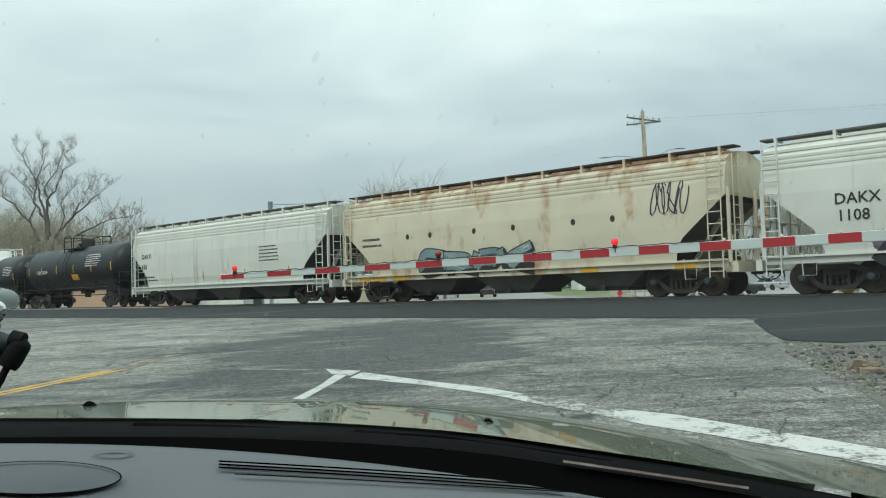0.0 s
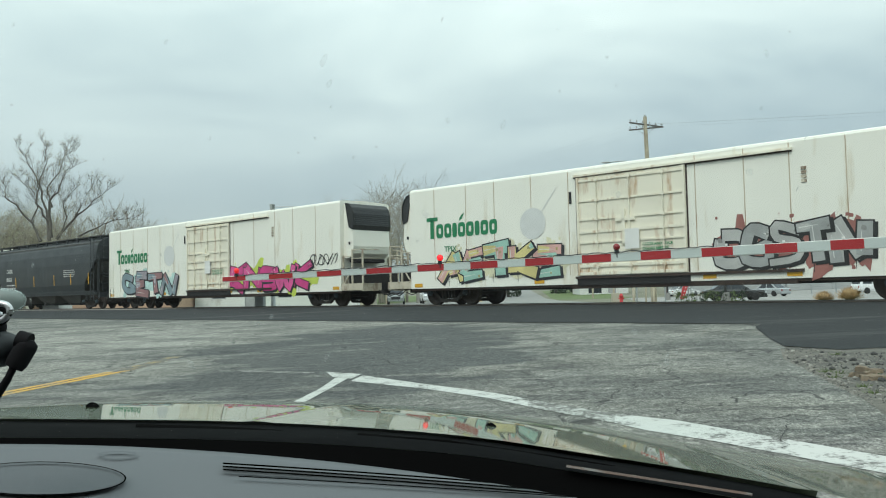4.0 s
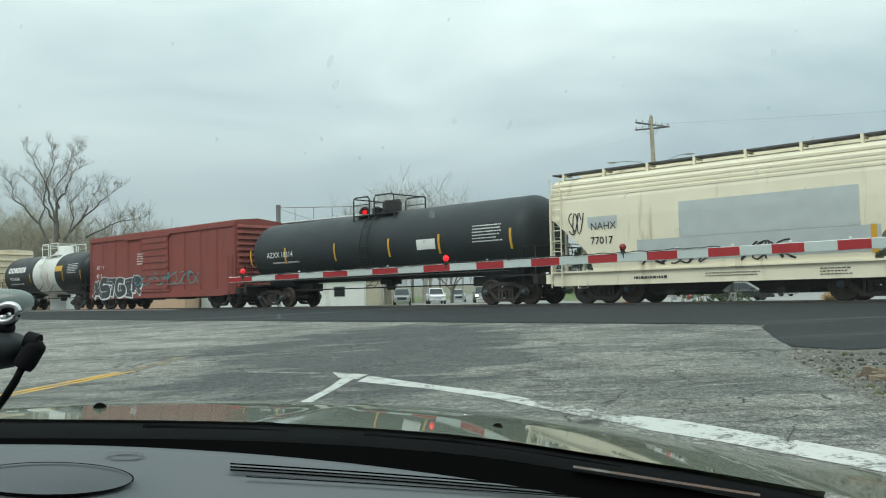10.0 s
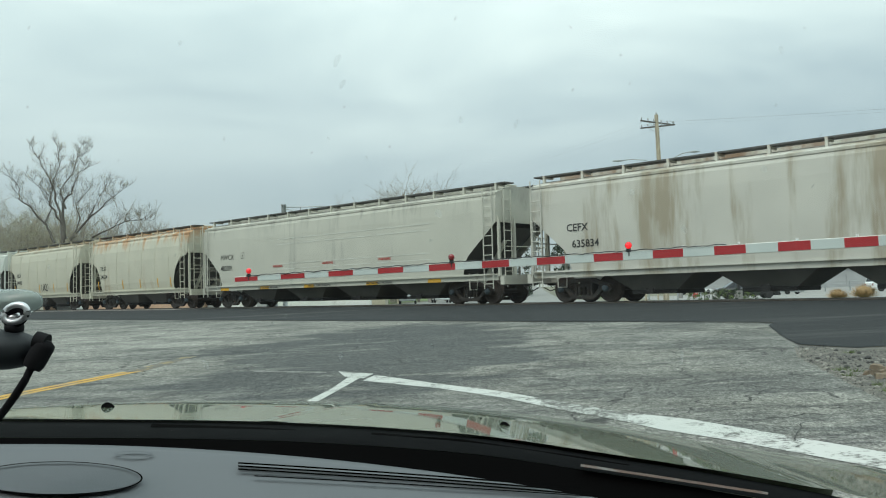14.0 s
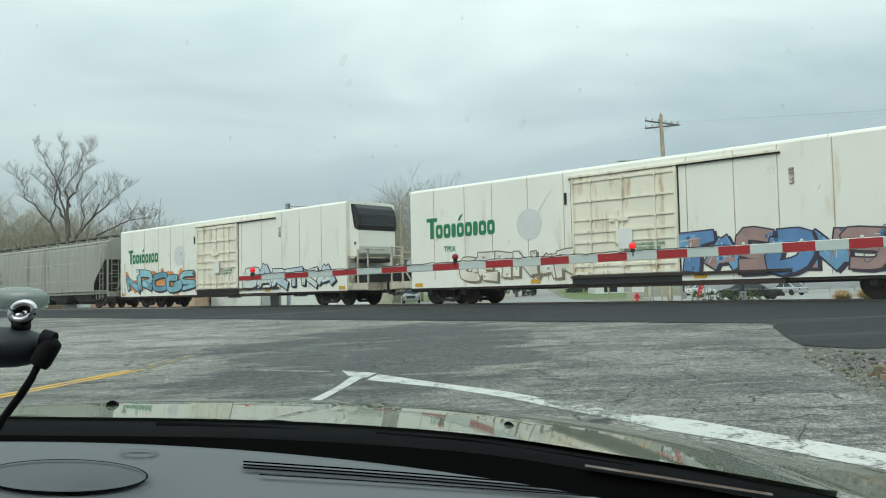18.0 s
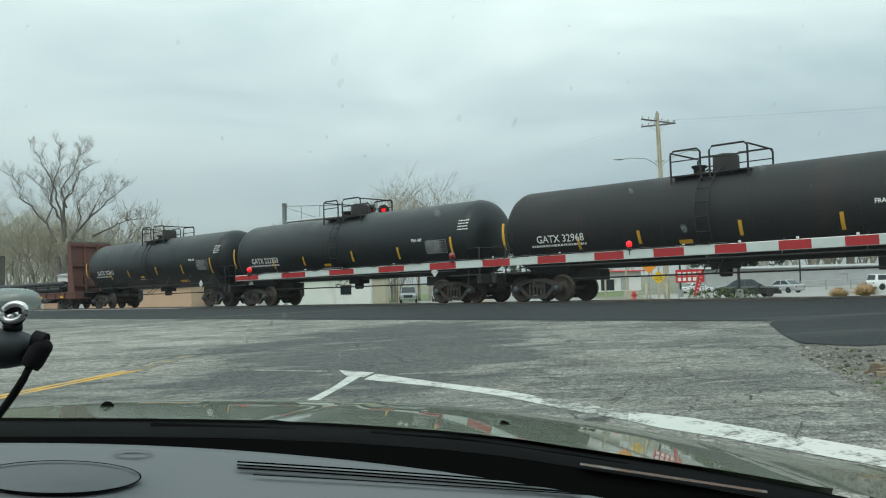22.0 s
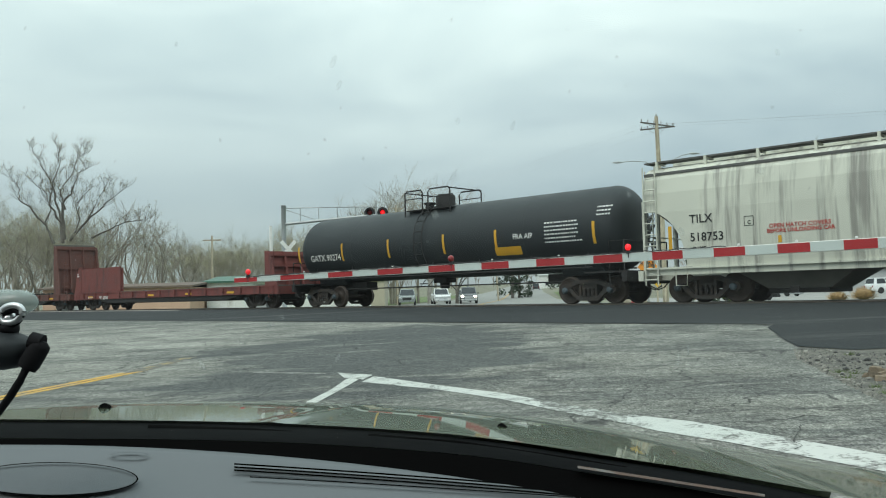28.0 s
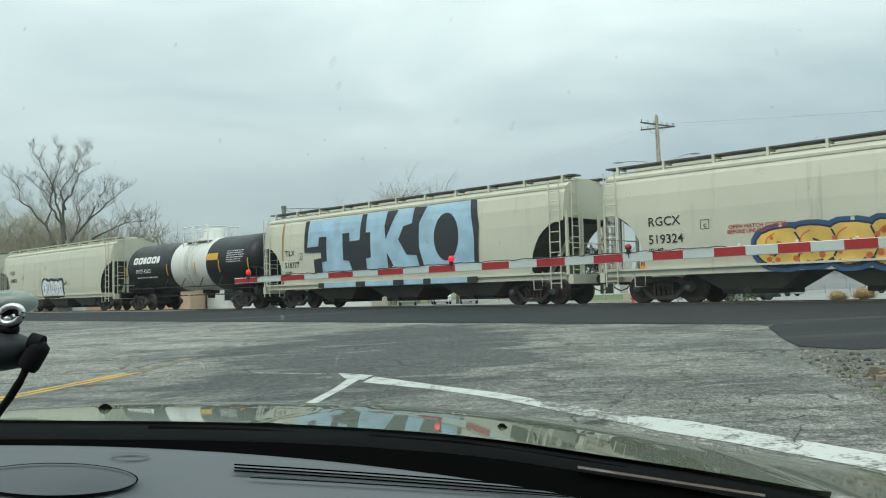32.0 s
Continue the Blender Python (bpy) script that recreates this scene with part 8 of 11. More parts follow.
# cable along the arm's top, clipped at intervals
g = Geo()
pts = []
for i in range(90):
    k = 0.3 + i * 0.1
    pts.append(TIP + STEP * k + arm_up * (arm_height(k) / 2 + 0.016 + 0.006 * math.sin(i * 2.1) + 0.004 * math.sin(i * 5.3)) + arm_n * 0.02)
g.tube(pts, 0.007, 5)
part("lamp_cable", g, BLACK_PLASTIC, gate)
OFF_SHELLS = []
for i, k in enumerate((0.30, 4.43, 7.60)):
    c = TIP + STEP * k + arm_up * (arm_height(k) / 2)
    g = Geo()
    g.bbox(-0.055, 0.055, -0.045, 0.045, 0.0, 0.05, 0.008)
    g.box(-0.012, 0.012, -0.03, 0.03, -0.10, 0.0)
    g.lathe([(0.05, 0.05), (0.075, 0.06)], "z", (0, 0, 0), 12)
    base = part("lamp_base", g, BLACK_PLASTIC, gate, at=c)
    base.scale = (0.60, 0.60, 0.60)
    g = Geo()
    prof = [(0.078, 0.02)] + [(0.15 - 0.075 * math.cos(a * math.pi / 8), 0.072 * math.sin(a * math.pi / 8)) for a in range(1, 8)] + [(0.226, 0.01)]
    g.lathe(prof, "z", (0, 0, 0), 16)
    part("lamp_lens", g, LAMP_LIT if i else LAMP_TIP, base, "lit red lamp")
    if i:
        # added half shell: turned over the glowing lens, it imitates the lamp off
        g = Geo()
        rings = []
        for a in range(9):
            th = a * math.pi / 8
            rr_, zz = 0.081 * math.sin(th), 0.15 - 0.083 * math.cos(th)
            rings.append([(rr_ * math.sin(q), -rr_ * math.cos(q), zz) for q in [(-95 + 190 * j / 12) * math.pi / 180 for j in range(13)]])
        g.loft(rings, closed=False, caps=False, smooth=True)
        sh = part("lamp_shutter", g, LAMP_DARK, base, "dark red half shell added to imitate the lamp going out")
        OFF_SHELLS.append((sh, i == 2))
for k in (1.5, 3.3, 5.2, 6.4, 8.5, 9.4, 10.3, 11.2):
    c = TIP + STEP * k + arm_up * (arm_height(k) / 2 + 0.012)
    part("cable_clip", shared("cable_clip", lambda g: g.box(-0.012, 0.012, -0.02, 0.02, 0, 0.03), LETTER_WHITE), None, gate, at=c)


# -- trees --
def bough(g, rr, p, d, length, r, depth, twigs, leaves, slot=0, bend=0.35, lift=0.12, sides=5, rmin=0.0, spray=0.16):
    """A tapering branch that wanders upward and forks."""
    pts, rs = [Vector(p)], [r]
    n = 4 if depth > 1 else 3
    d = Vector(d).normalized()
    for i in range(n):
        d = (d + Vector((rr.uniform(-bend, bend), rr.uniform(-bend, bend), rr.uniform(-bend * 0.5, bend * 0.6) + lift))).normalized()
        pts.append(pts[-1] + d * length / n)
        rs.append(max(rmin * (0.6 if depth == 0 else 1.0), r * (1 - 0.55 * (i + 1) / n)))
    g.tube(pts, rs, sides if depth > 1 else 3, caps=False, slot=slot)
    if depth == 0:
        if leaves is not None:
            for q in pts[1:]:
                for _ in range(2):
                    leaves.append(q + Vector((rr.uniform(-1, 1), rr.uniform(-1, 1), rr.uniform(-0.7, 1))) * spray)
        return
    kids = 3 if depth > 1 else twigs
    for i in range(kids):
        f = rr.uniform(0.35, 1.0) if i else 1.0
        j = min(n - 1, int(f * n))
        q = pts[j].lerp(pts[j + 1], f * n - j) if j < n else pts[-1]
        a = rr.uniform(0, math.tau)
        side_ = Vector((math.cos(a), math.sin(a), rr.uniform(-0.1, 0.5)))
        nd = (d * rr.uniform(0.5, 0.9) + side_ * rr.uniform(0.45, 0.8))
        bough(g, rr, q, nd, length * rr.uniform(0.55, 0.78), rs[-1] * rr.uniform(0.65, 0.85) if i else rs[-1], depth - 1, twigs, leaves, slot, bend, lift * 0.8, sides, rmin, spray)


def leaf_cloud(pts, rr, size):
    g = Geo()
    for p in pts:
        a, b = Vector((rr.uniform(-1, 1), rr.uniform(-1, 1), rr.uniform(-1, 1))), Vector((rr.uniform(-1, 1), rr.uniform(-1, 1), rr.uniform(-1, 1)))
        a, b = a * size, b * size
        g.add([p - a, p + b, p + a], [(0, 1, 2)])
    return g


def bare_tree(name, label, x, y, height, seed, depth=4, twigs=5, limbs=3, spread=0.5, bark=None, bud=None, bud_size=0.05, r=None, trunk=0.22, twig_r=1.0, keep=1.0):
    rr = random.Random(seed)
    tr = thing(name, label, "tree", at=(x, y, ground_z(x, y) - 0.05))
    wood, leaves = Geo(), []
    r = r or height * 0.022
    th = height * trunk
    wood.tube([(0, 0, 0), (rr.uniform(-0.1, 0.1), 0, th * 0.5), (rr.uniform(-0.2, 0.2), rr.uniform(-0.2, 0.2), th)], [r * 1.35, r * 1.05, r], 8, caps=False)
    for i in range(limbs):
        a = i * math.tau / limbs + rr.uniform(-0.5, 0.5)
        bough(wood, rr, (0, 0, th * rr.uniform(0.75, 1.0)), (math.cos(a) * spread, math.sin(a) * spread, 1.0), height * rr.uniform(0.36, 0.46), r * rr.uniform(0.55, 0.75), depth, twigs, leaves, rmin=0.016)
    part("trunk", wood, bark or BARK, tr, "bare forking trunk and branches")
    if bud:
        leaves = [p for p in leaves if rr.random() < keep]
        part("crown", leaf_cloud(leaves, rr, bud_size), bud, tr, "sparse crown of spring buds")
    return tr


def leafy(name, label, x, y, height, width, seed, material, n=1400, trunk=0.15, category="tree", clumps=26, leaf=None):
    """A dense evergreen: a short trunk, and clumps of small leaf pieces with gaps between."""
    rr = random.Random(seed)
    tr = thing(name, label, category, at=(x, y, ground_z(x, y) - 0.05))
    g = Geo().tube([(0, 0, 0), (0.1, 0, height * 0.5), (0, 0, height * 0.8)], [height * 0.03, height * 0.02, height * 0.008], 6)
    part("trunk", g, BARK, tr)
    cs = []
    for _ in range(clumps):
        a, q = rr.uniform(0, math.tau), rr.random() ** 0.6
        z = height * (trunk + (1 - trunk) * rr.random())
        w = width / 2 * (1 - 0.6 * max(0, (z / height - 0.4)))
        cs.append((Vector((math.cos(a) * q * w, math.sin(a) * q * w, z)), rr.uniform(0.18, 0.34) * width / 2))
    pts = []
    for _ in range(n):
        c_, rad = rr.choice(cs)
        v = Vector((rr.gauss(0, 1), rr.gauss(0, 1), rr.gauss(0, 0.7)))
        pts.append(c_ + v.normalized() * rad * rr.random() ** 0.4)
    part("crown", leaf_cloud(pts, rr, leaf or max(0.05, width * 0.045)), material, tr)
    return tr


x, y = spot(93, 74)
HERO = thing("big_bare_tree", "large bare spreading tree with several leaning trunks", "tree", at=(x, y, ground_z(x, y) - 0.05))
rr = random.Random(77)
wood, buds = Geo(), []
# main limbs in the tree's own plane: (across, up), with the foot's thickness
MAIN_BOUGHS = [([(-0.63, 6.74), (-1.54, 8.42), (-2.73, 9.82), (-3.55, 10.57), (-3.92, 11.86), (-4.47, 12.88)], 0.17),
               ([(0.2, 6.81), (-0.44, 9.58), (-1.08, 11.61), (-1.81, 13.27), (-2.82, 15.04)], 0.20),
               ([(0.2, 8.1), (-0.63, 9.95), (-0.44, 11.77), (-0.08, 13.59), (-0.08, 14.96)], 0.16),
               ([(0.38, 6.99), (0.29, 9.74), (0.75, 10.46), (1.57, 10.99), (2.03, 12.71), (2.85, 13.15)], 0.20),
               ([(0.29, 9.74), (-0.17, 11.4), (0.56, 12.84), (1.02, 14.48), (1.84, 15.01)], 0.12),
               ([(0.75, 6.98), (2.03, 8.6), (3.31, 9.48), (4.22, 10.37), (5.5, 11.43)], 0.17),
               ([(2.39, 8.77), (3.31, 10.76), (4.04, 11.84)], 0.09),
               ([(2.76, 7.11), (4.59, 7.98), (6.05, 8.49), (7.79, 8.45)], 0.12),
               ([(1.02, 7.16), (1.3, 8.8), (1.02, 10.27), (1.84, 11.35)], 0.13),
               ([(-1.54, 8.42), (-0.99, 9.96), (-1.54, 11.25), (-2.55, 12.19)], 0.10)]
for limb, rad in MAIN_BOUGHS:
    dep_ = 0.0
    pts = []
    for i, (a, b) in enumerate(limb):
        dep_ += rr.uniform(-0.6, 0.6) if i else 0
        pts.append(Vector((a, dep_, b - ground_z(x, y))))
    fine = []
    for p, q in zip(pts, pts[1:]):
        for k in range(4):
            fine.append(p.lerp(q, k / 4) + Vector((rr.uniform(-0.10, 0.10), rr.uniform(-0.1, 0.1), rr.uniform(-0.06, 0.06))))
    fine.append(pts[-1])
    wood.tube(fine, [0.80 * rad * (1 - 0.93 * (k / (len(fine) - 1)) ** 0.7) for k in range(len(fine))], 7, caps=False)
    for k in range(4, len(fine)):
        way = (fine[k] - fine[k - 1]).normalized()
        for _ in range(2):
            a = rr.uniform(0, math.tau)
            out = way * rr.uniform(0.4, 0.9) + Vector((math.cos(a), math.sin(a) * 0.8, rr.uniform(0.0, 0.9))) * 0.75
            bough(wood, rr, fine[k], out, rr.uniform(0.55, 1.10) * (1.25 - 0.45 * k / len(fine)), 0.017, 2, 4, buds, bend=0.34, lift=0.12, sides=4, rmin=0.008)
for a, b, r_ in ((-0.5, 5.4, 0.30), (0.3, 5.6, 0.28), (0.9, 5.6, 0.26), (2.2, 5.8, 0.16)):
    wood.tube([(0.2 + a * 0.15, 0, 0), (0.2 + a * 0.3, 0, 1.2), (a * 0.7, 0, 3.6), (a, 0, b - ground_z(x, y))], [r_ * 2.0, r_ * 1.5, r_ * 1.15, r_ * 0.8], 9, caps=False)
part("trunk", wood, BARK, HERO, "dark grey leaning trunks and branches")
part("crown", leaf_cloud([p for p in buds if rr.random() < 0.22], rr, 0.05), BUD, HERO, "sparse pale green buds")
for dx, dy, hh, sd_ in ((1.6, 2.5, 9.6, 4), (3.4, 1.0, 9.0, 5), (5.4, 3.0, 9.2, 6), (-1.8, 2.0, 8.0, 9), (-3.6, 3.0, 8.6, 8), (7.4, 4.0, 8.0, 7), (9.5, 5.0, 7.0, 11)):
    bare_tree("young_tree", "thin bare young tree with pale buds", x + dx, y + dy, hh, sd_, 3, 5, 5, 0.60, bark=TWIG, bud=BUD, bud_size=0.035)


def woods(name, label, x0, x1, y0, y1, n, h0, h1, seed, bud=BUD, keep=0.8, depth=3, bark=TWIG):
    """A far wood of many bare trees as one mass."""
    rr = random.Random(seed)
    protos = []
    for i in range(5):
        w, lv = Geo(), []
        r2 = random.Random(seed * 10 + i)
        w.tube([(0, 0, 0), (0, 0, 0.25)], [0.013, 0.010], 5, caps=False)
        for j in range(4):
            a = j * 1.6 + r2.random()
            bough(w, r2, (0, 0, 0.2), (math.cos(a) * 0.45, math.sin(a) * 0.45, 1.0), 0.38, 0.008, depth, 7, lv, bend=0.3, rmin=0.0011, spray=0.02)
        protos.append((w, lv))
    g, lv_all = Geo(), Geo()
    for i in range(n):
        w, lv = rr.choice(protos)
        x, y = rr.uniform(x0, x1), rr.uniform(y0, y1)
        hh, tw = rr.uniform(h0, h1), rr.uniform(0, math.tau)
        z = ground_z(x, y) - 0.2
        c_, s_ = math.cos(tw), math.sin(tw)
        f = lambda p: (x + (p[0] * c_ - p[1] * s_) * hh, y + (p[0] * s_ + p[1] * c_) * hh, z + p[2] * hh)
        g.add([f(p) for p in w.v], w.f)
        pts = [Vector(f(p)) + Vector((rr.uniform(-0.2, 0.2), rr.uniform(-0.2, 0.2), rr.uniform(-0.2, 0.2))) for p in lv for _ in (0, 1) if rr.random() < keep]
        q = leaf_cloud(pts, rr, 0.0040 * hh)
        lv_all.add(q.v, q.f)
    ob = thing(name, label, "trees", kind="stuff")
    part("branches", g, bark, ob)["kind"] = "stuff"
    part("buds", lv_all, bud, ob)["kind"] = "stuff"
    return ob


woods("woodland", "far bare woodland with pale spring buds", -78, -46, 100, 135, 60, 10, 14.5, 3)
woods("brushwood", "tangled brown brushwood behind the building", -40, -25, 104, 130, 40, 7.0, 9.2, 4, keep=0.9)
woods("brushwood", "tangled brown brushwood beside the far road", -25, -6, 104, 130, 46, 8.5, 11.5, 12, keep=0.9)
woods("tall_bare_trees", "tall thin bare trees against the sky", -11, 2, 118, 128, 9, 15, 18, 5, keep=0.15)
woods("roadside_trees", "far grey-brown bare trees", 58, 130, 146, 180, 60, 13, 19, 6, bud=BUD, keep=0.55)
woods("maroon_trees", "bare trees with maroon buds", 70, 90, 146, 156, 6, 15, 18, 7, bud=BUD_RED, keep=0.9)
woods("distant_wood", "low distant bare wood on the rise", -150, 190, 330, 380, 110, 10, 15, 8, keep=0.8, depth=2)
woods("left_wood", "far bare wood beside the track", -190, -78, 130, 220, 46, 11, 16, 9, keep=0.8, depth=2)
woods("behind_wood", "bare roadside trees behind the car", -120, 120, -110, -60, 40, 9, 14, 10, keep=0.8, depth=2)
PALE_BARK = mat("pale_sycamore_bark", (0.30, 0.29, 0.26), 0.9, spread=0.2, scale=2, grain=14, bump=0.3)
x, y = spot(748, 112)
bare_tree("sycamore", "tall bare sycamore with pale bark", x, y, 14.2, 21, 4, 4, 3, 0.36, bark=PALE_BARK, bud=BUD, bud_size=0.06, keep=0.2)
x, y = spot(1335, 140)
bare_tree("sycamore", "tall bare sycamore with pale bark", x, y, 17.6, 22, 4, 5, 3, 0.35, bark=PALE_BARK, bud=BUD, bud_size=0.06, keep=0.6)
x, y = spot(1395, 144)
bare_tree("sycamore", "tall bare sycamore with pale bark", x, y, 17.0, 26, 4, 5, 3, 0.4, bark=PALE_BARK, bud=BUD, bud_size=0.06, keep=0.8)
x, y = spot(1485, 150)
bare_tree("bare_maple", "bare grey maple behind the store", x + 2, y + 3, 15.5, 23, 4, 6, 4, 0.40, bark=TWIG, bud=BUD_RED, bud_size=0.07)
leafy("red_maple", "maple with a dense crown of maroon spring buds", x, y, 19.0, 8.5, 51, BUD_RED, 3600, 0.55, clumps=22, leaf=0.15)
x, y = spot(795, 105)
bare_tree("red_maple", "small maple with maroon spring buds", x, y, 8.0, 24, 4, 5, 4, 0.55, bud=BUD_RED, bud_size=0.08)
for px, dep, hh, ww, sd_ in ((1248, 146, 9.6, 9.0, 31), (1285, 148, 10.0, 9.0, 32), (1318, 150, 9.2, 9.0, 33), (893, 150, 11.0, 6.0, 34), (905, 154, 10.5, 5.0, 35), (990, 170, 10.0, 7.0, 36), (1030, 175, 9.0, 8.0, 37)):
    x, y = spot(px, dep)
    leafy("evergreen_tree", "dark green evergreen with a ragged crown", x, y, hh, ww, sd_, EVERGREEN, 2200, 0.03, clumps=34)
for px, dep, ww, sd_ in ((1228, 60, 1.2, 1), (1248, 60, 1.1, 2), (1266, 61, 1.3, 3), (1284, 61, 1.0, 4), (1300, 62, 1.2, 5), (1318, 62, 1.1, 6), (1210, 63, 1.1, 7)):
    x, y = spot(px, dep)
    leafy("clipped_bush", "low clipped green bush", x, y, 0.85, ww, 40 + sd_, GRASS if sd_ % 2 else EVERGREEN, 500, 0.05, "bush", 14)


def grass_clump(x, y, w, hgt, seed):
    rr = random.Random(seed)
    t = thing("dry_grass_clump", "dry tan ornamental grass clump", "grass", at=(x, y, ground_z(x, y)))
    g = Geo()
    for _ in range(900):
        a, q, e = rr.uniform(0, math.tau), rr.uniform(0.75, 1.0), rr.uniform(0.05, 1.5)
        tx, ty, tz = math.cos(a) * math.cos(e) * q * w * 0.5, math.sin(a) * math.cos(e) * q * w * 0.5, hgt * (0.12 + 0.88 * math.sin(e) * q)
        bx, by, bz = tx * 0.45, ty * 0.45, tz * 0.35
        g.add([(bx - 0.012, by, bz), (bx + 0.012, by, bz), (tx + rr.uniform(-0.08, 0.08), ty, tz + rr.uniform(-0.06, 0.06))], [(0, 1, 2)])
    g.lathe([(0.0, w * 0.10), (hgt * 0.3, w * 0.22), (hgt * 0.6, w * 0.18), (hgt * 0.75, w * 0.05)], "z", (0, 0, 0), 9)
    part("blades", g, DRY_GRASS, t)
    return t


for px, dep, w, hh, sd_ in ((1464, 58, 1.9, 0.75, 1), (1510, 58, 2.5, 1.05, 2)):
    x, y = spot(px, dep)
    grass_clump(x, y, w, hh, sd_)


# -- poles and wires --
def insulator(g, x, y, z):
    g.lathe([(z, 0.03), (z + 0.05, 0.07), (z + 0.08, 0.05), (z + 0.13, 0.07), (z + 0.17, 0.03)], "z", (x, y, 0), 8)


x, y = spot(1159, 58)
gz = ground_z(x, y)
pole = thing("utility_pole", "weathered timber utility pole with crossarms and two street lamps", "utility pole", at=(x, y, gz))
g = Geo().tube([(0.15, 0, 0), (0.08, 0, 6), (-0.05, 0, 12.9)], [0.21, 0.18, 0.13], 12)
part("post", g, POLE_WOOD, pole)
ARM_TIMBER = mat("grey_crossarm_timber", (0.10, 0.095, 0.085), 0.9, spread=0.2, scale=4, grain=30, bump=0.4)
for zz, ex, ey in ((12.38, 1.25, 0.5), (12.12, 0.95, -0.9)):
    g = Geo()
    q = Vector((ex, ey, 0)).normalized() * 0.045
    q = Vector((-q.y, q.x, 0))
    ends = [Vector((-ex, -ey, zz)), Vector((ex, ey, zz - 0.16))]
    g.hexa([ends[0] - q, ends[1] - q, ends[1] + q, ends[0] + q] + [p + Vector((0, 0, 0.09)) for p in (ends[0] - q, ends[1] - q, ends[1] + q, ends[0] + q)])
    part("crossarm", g, ARM_TIMBER, pole)
    for f in (0.03, 0.22, 0.40, 0.62, 0.80, 0.97):
        c = ends[0].lerp(ends[1], f)
        gi = Geo().lathe([(0.08, 0.015), (0.16, 0.015), (0.17, 0.045), (0.21, 0.05), (0.235, 0.03), (0.26, 0.045), (0.29, 0.02)], "z", (c.x, c.y, c.z), 8)
        part("insulator", gi, GALV, pole)
    g = Geo()
    for sg in (-1, 1):
        g.tube([(sg * ex * 0.55, sg * ey * 0.55, zz), (0, 0, zz - 0.55)], 0.014, 4)
    part("arm_brace", g, GALV, pole)
gi = Geo()
insulator(gi, -0.05, 0, 12.9)
part("insulator", gi, GALV, pole)
for sg, reach, zz in ((-1, 2.5, 9.5), (1, 2.15, 9.55)):
    g = Geo()
    g.tube([(0, 0, zz - 0.45), (sg * 0.35, 0, zz - 0.05), (sg * 0.9, 0, zz + 0.28), (sg * reach * 0.75, 0, zz + (0.36 if sg < 0 else 0.62)), (sg * reach, 0, zz + (0.30 if sg < 0 else 0.72))], 0.03, 8)
    la = part("lamp_arm", g, GALV, pole)
    g = Geo()
    z2 = zz + (0.28 if sg < 0 else 0.72)
    rings = []
    for i in range(7):
        q = i / 6
        w_, t_ = 0.14 * math.sin(math.pi * (0.12 + 0.80 * q)), 0.07 * math.sin(math.pi * (0.15 + 0.8 * q))
        xx = sg * (reach - 0.05 + 0.75 * q)
        rings.append([(xx, -w_, z2), (xx, -w_ * 0.6, z2 + t_), (xx, w_ * 0.6, z2 + t_), (xx, w_, z2), (xx, w_ * 0.6, z2 - t_ * 0.8), (xx, -w_ * 0.6, z2 - t_ * 0.8)])
    g.loft(rings, smooth=True)
    part("lamp_head", g, GALV, pole)
g = Geo()
for zz in (9.6, 8.4, 7.6):
    g.box(-0.28, 0.3, -0.05, 0.05, zz - 0.04, zz + 0.04)
g.tube([(0.17, -0.1, 0.2), (0.12, -0.12, 9)], 0.03, 6)
part("hardware", g, GALV, pole)


def wire(name, a, b, sag, r=0.012, m=None, label="thin black overhead wire"):
    g = Geo()
    a, b = Vector(a), Vector(b)
    pts = [a.lerp(b, i / 14) - Vector((0, 0, sag * 4 * (i / 14) * (1 - i / 14))) for i in range(15)]
    g.tube(pts, r, 4)
    return tagged(part(name, g, m or BLACK_PLASTIC), label, "wire")


top = Vector((x, y, gz + 12.1))
for q, dz in ((-1.2, 0.25), (-0.3, 0.25), (1.0, 0.1)):
    wire("overhead_wire", top + Vector((q, 0, dz)), (-30 + q, 150, 14), 1.2, 0.0024)
    wire("overhead_wire", top + Vector((q, 0, dz)), (95 + q, 40, 14.2 + dz), 0.8, 0.0024)
for dz, q in ((-5.0, 0), (-5.4, 0.6)):
    g0 = top + Vector((0, 0, dz))
    wire("service_cable", g0, (*spot(1092 + 8 * q, 76), up_at(1092, 452 - 6 * q, 76)), 0.7, 0.022, label="thick drooping black service cable")
for px, py in ((1141, 387), (1143, 404)):
    bx_, by_ = spot(px, 59.5)
    bz_ = up_at(px, py, 59.5)
    g = Geo().lathe([(-0.28, 0.05), (-0.2, 0.13), (0.2, 0.13), (0.28, 0.05)], "z", (0, 0, 0), 10)
    ob = part("cable_splice_box", g, BLACK_PLASTIC, None, at=(bx_, by_, bz_))
    ob.rotation_euler = (0, math.radians(40), 0)
    tagged(ob, "black splice case hung on the service cable", "cable box")


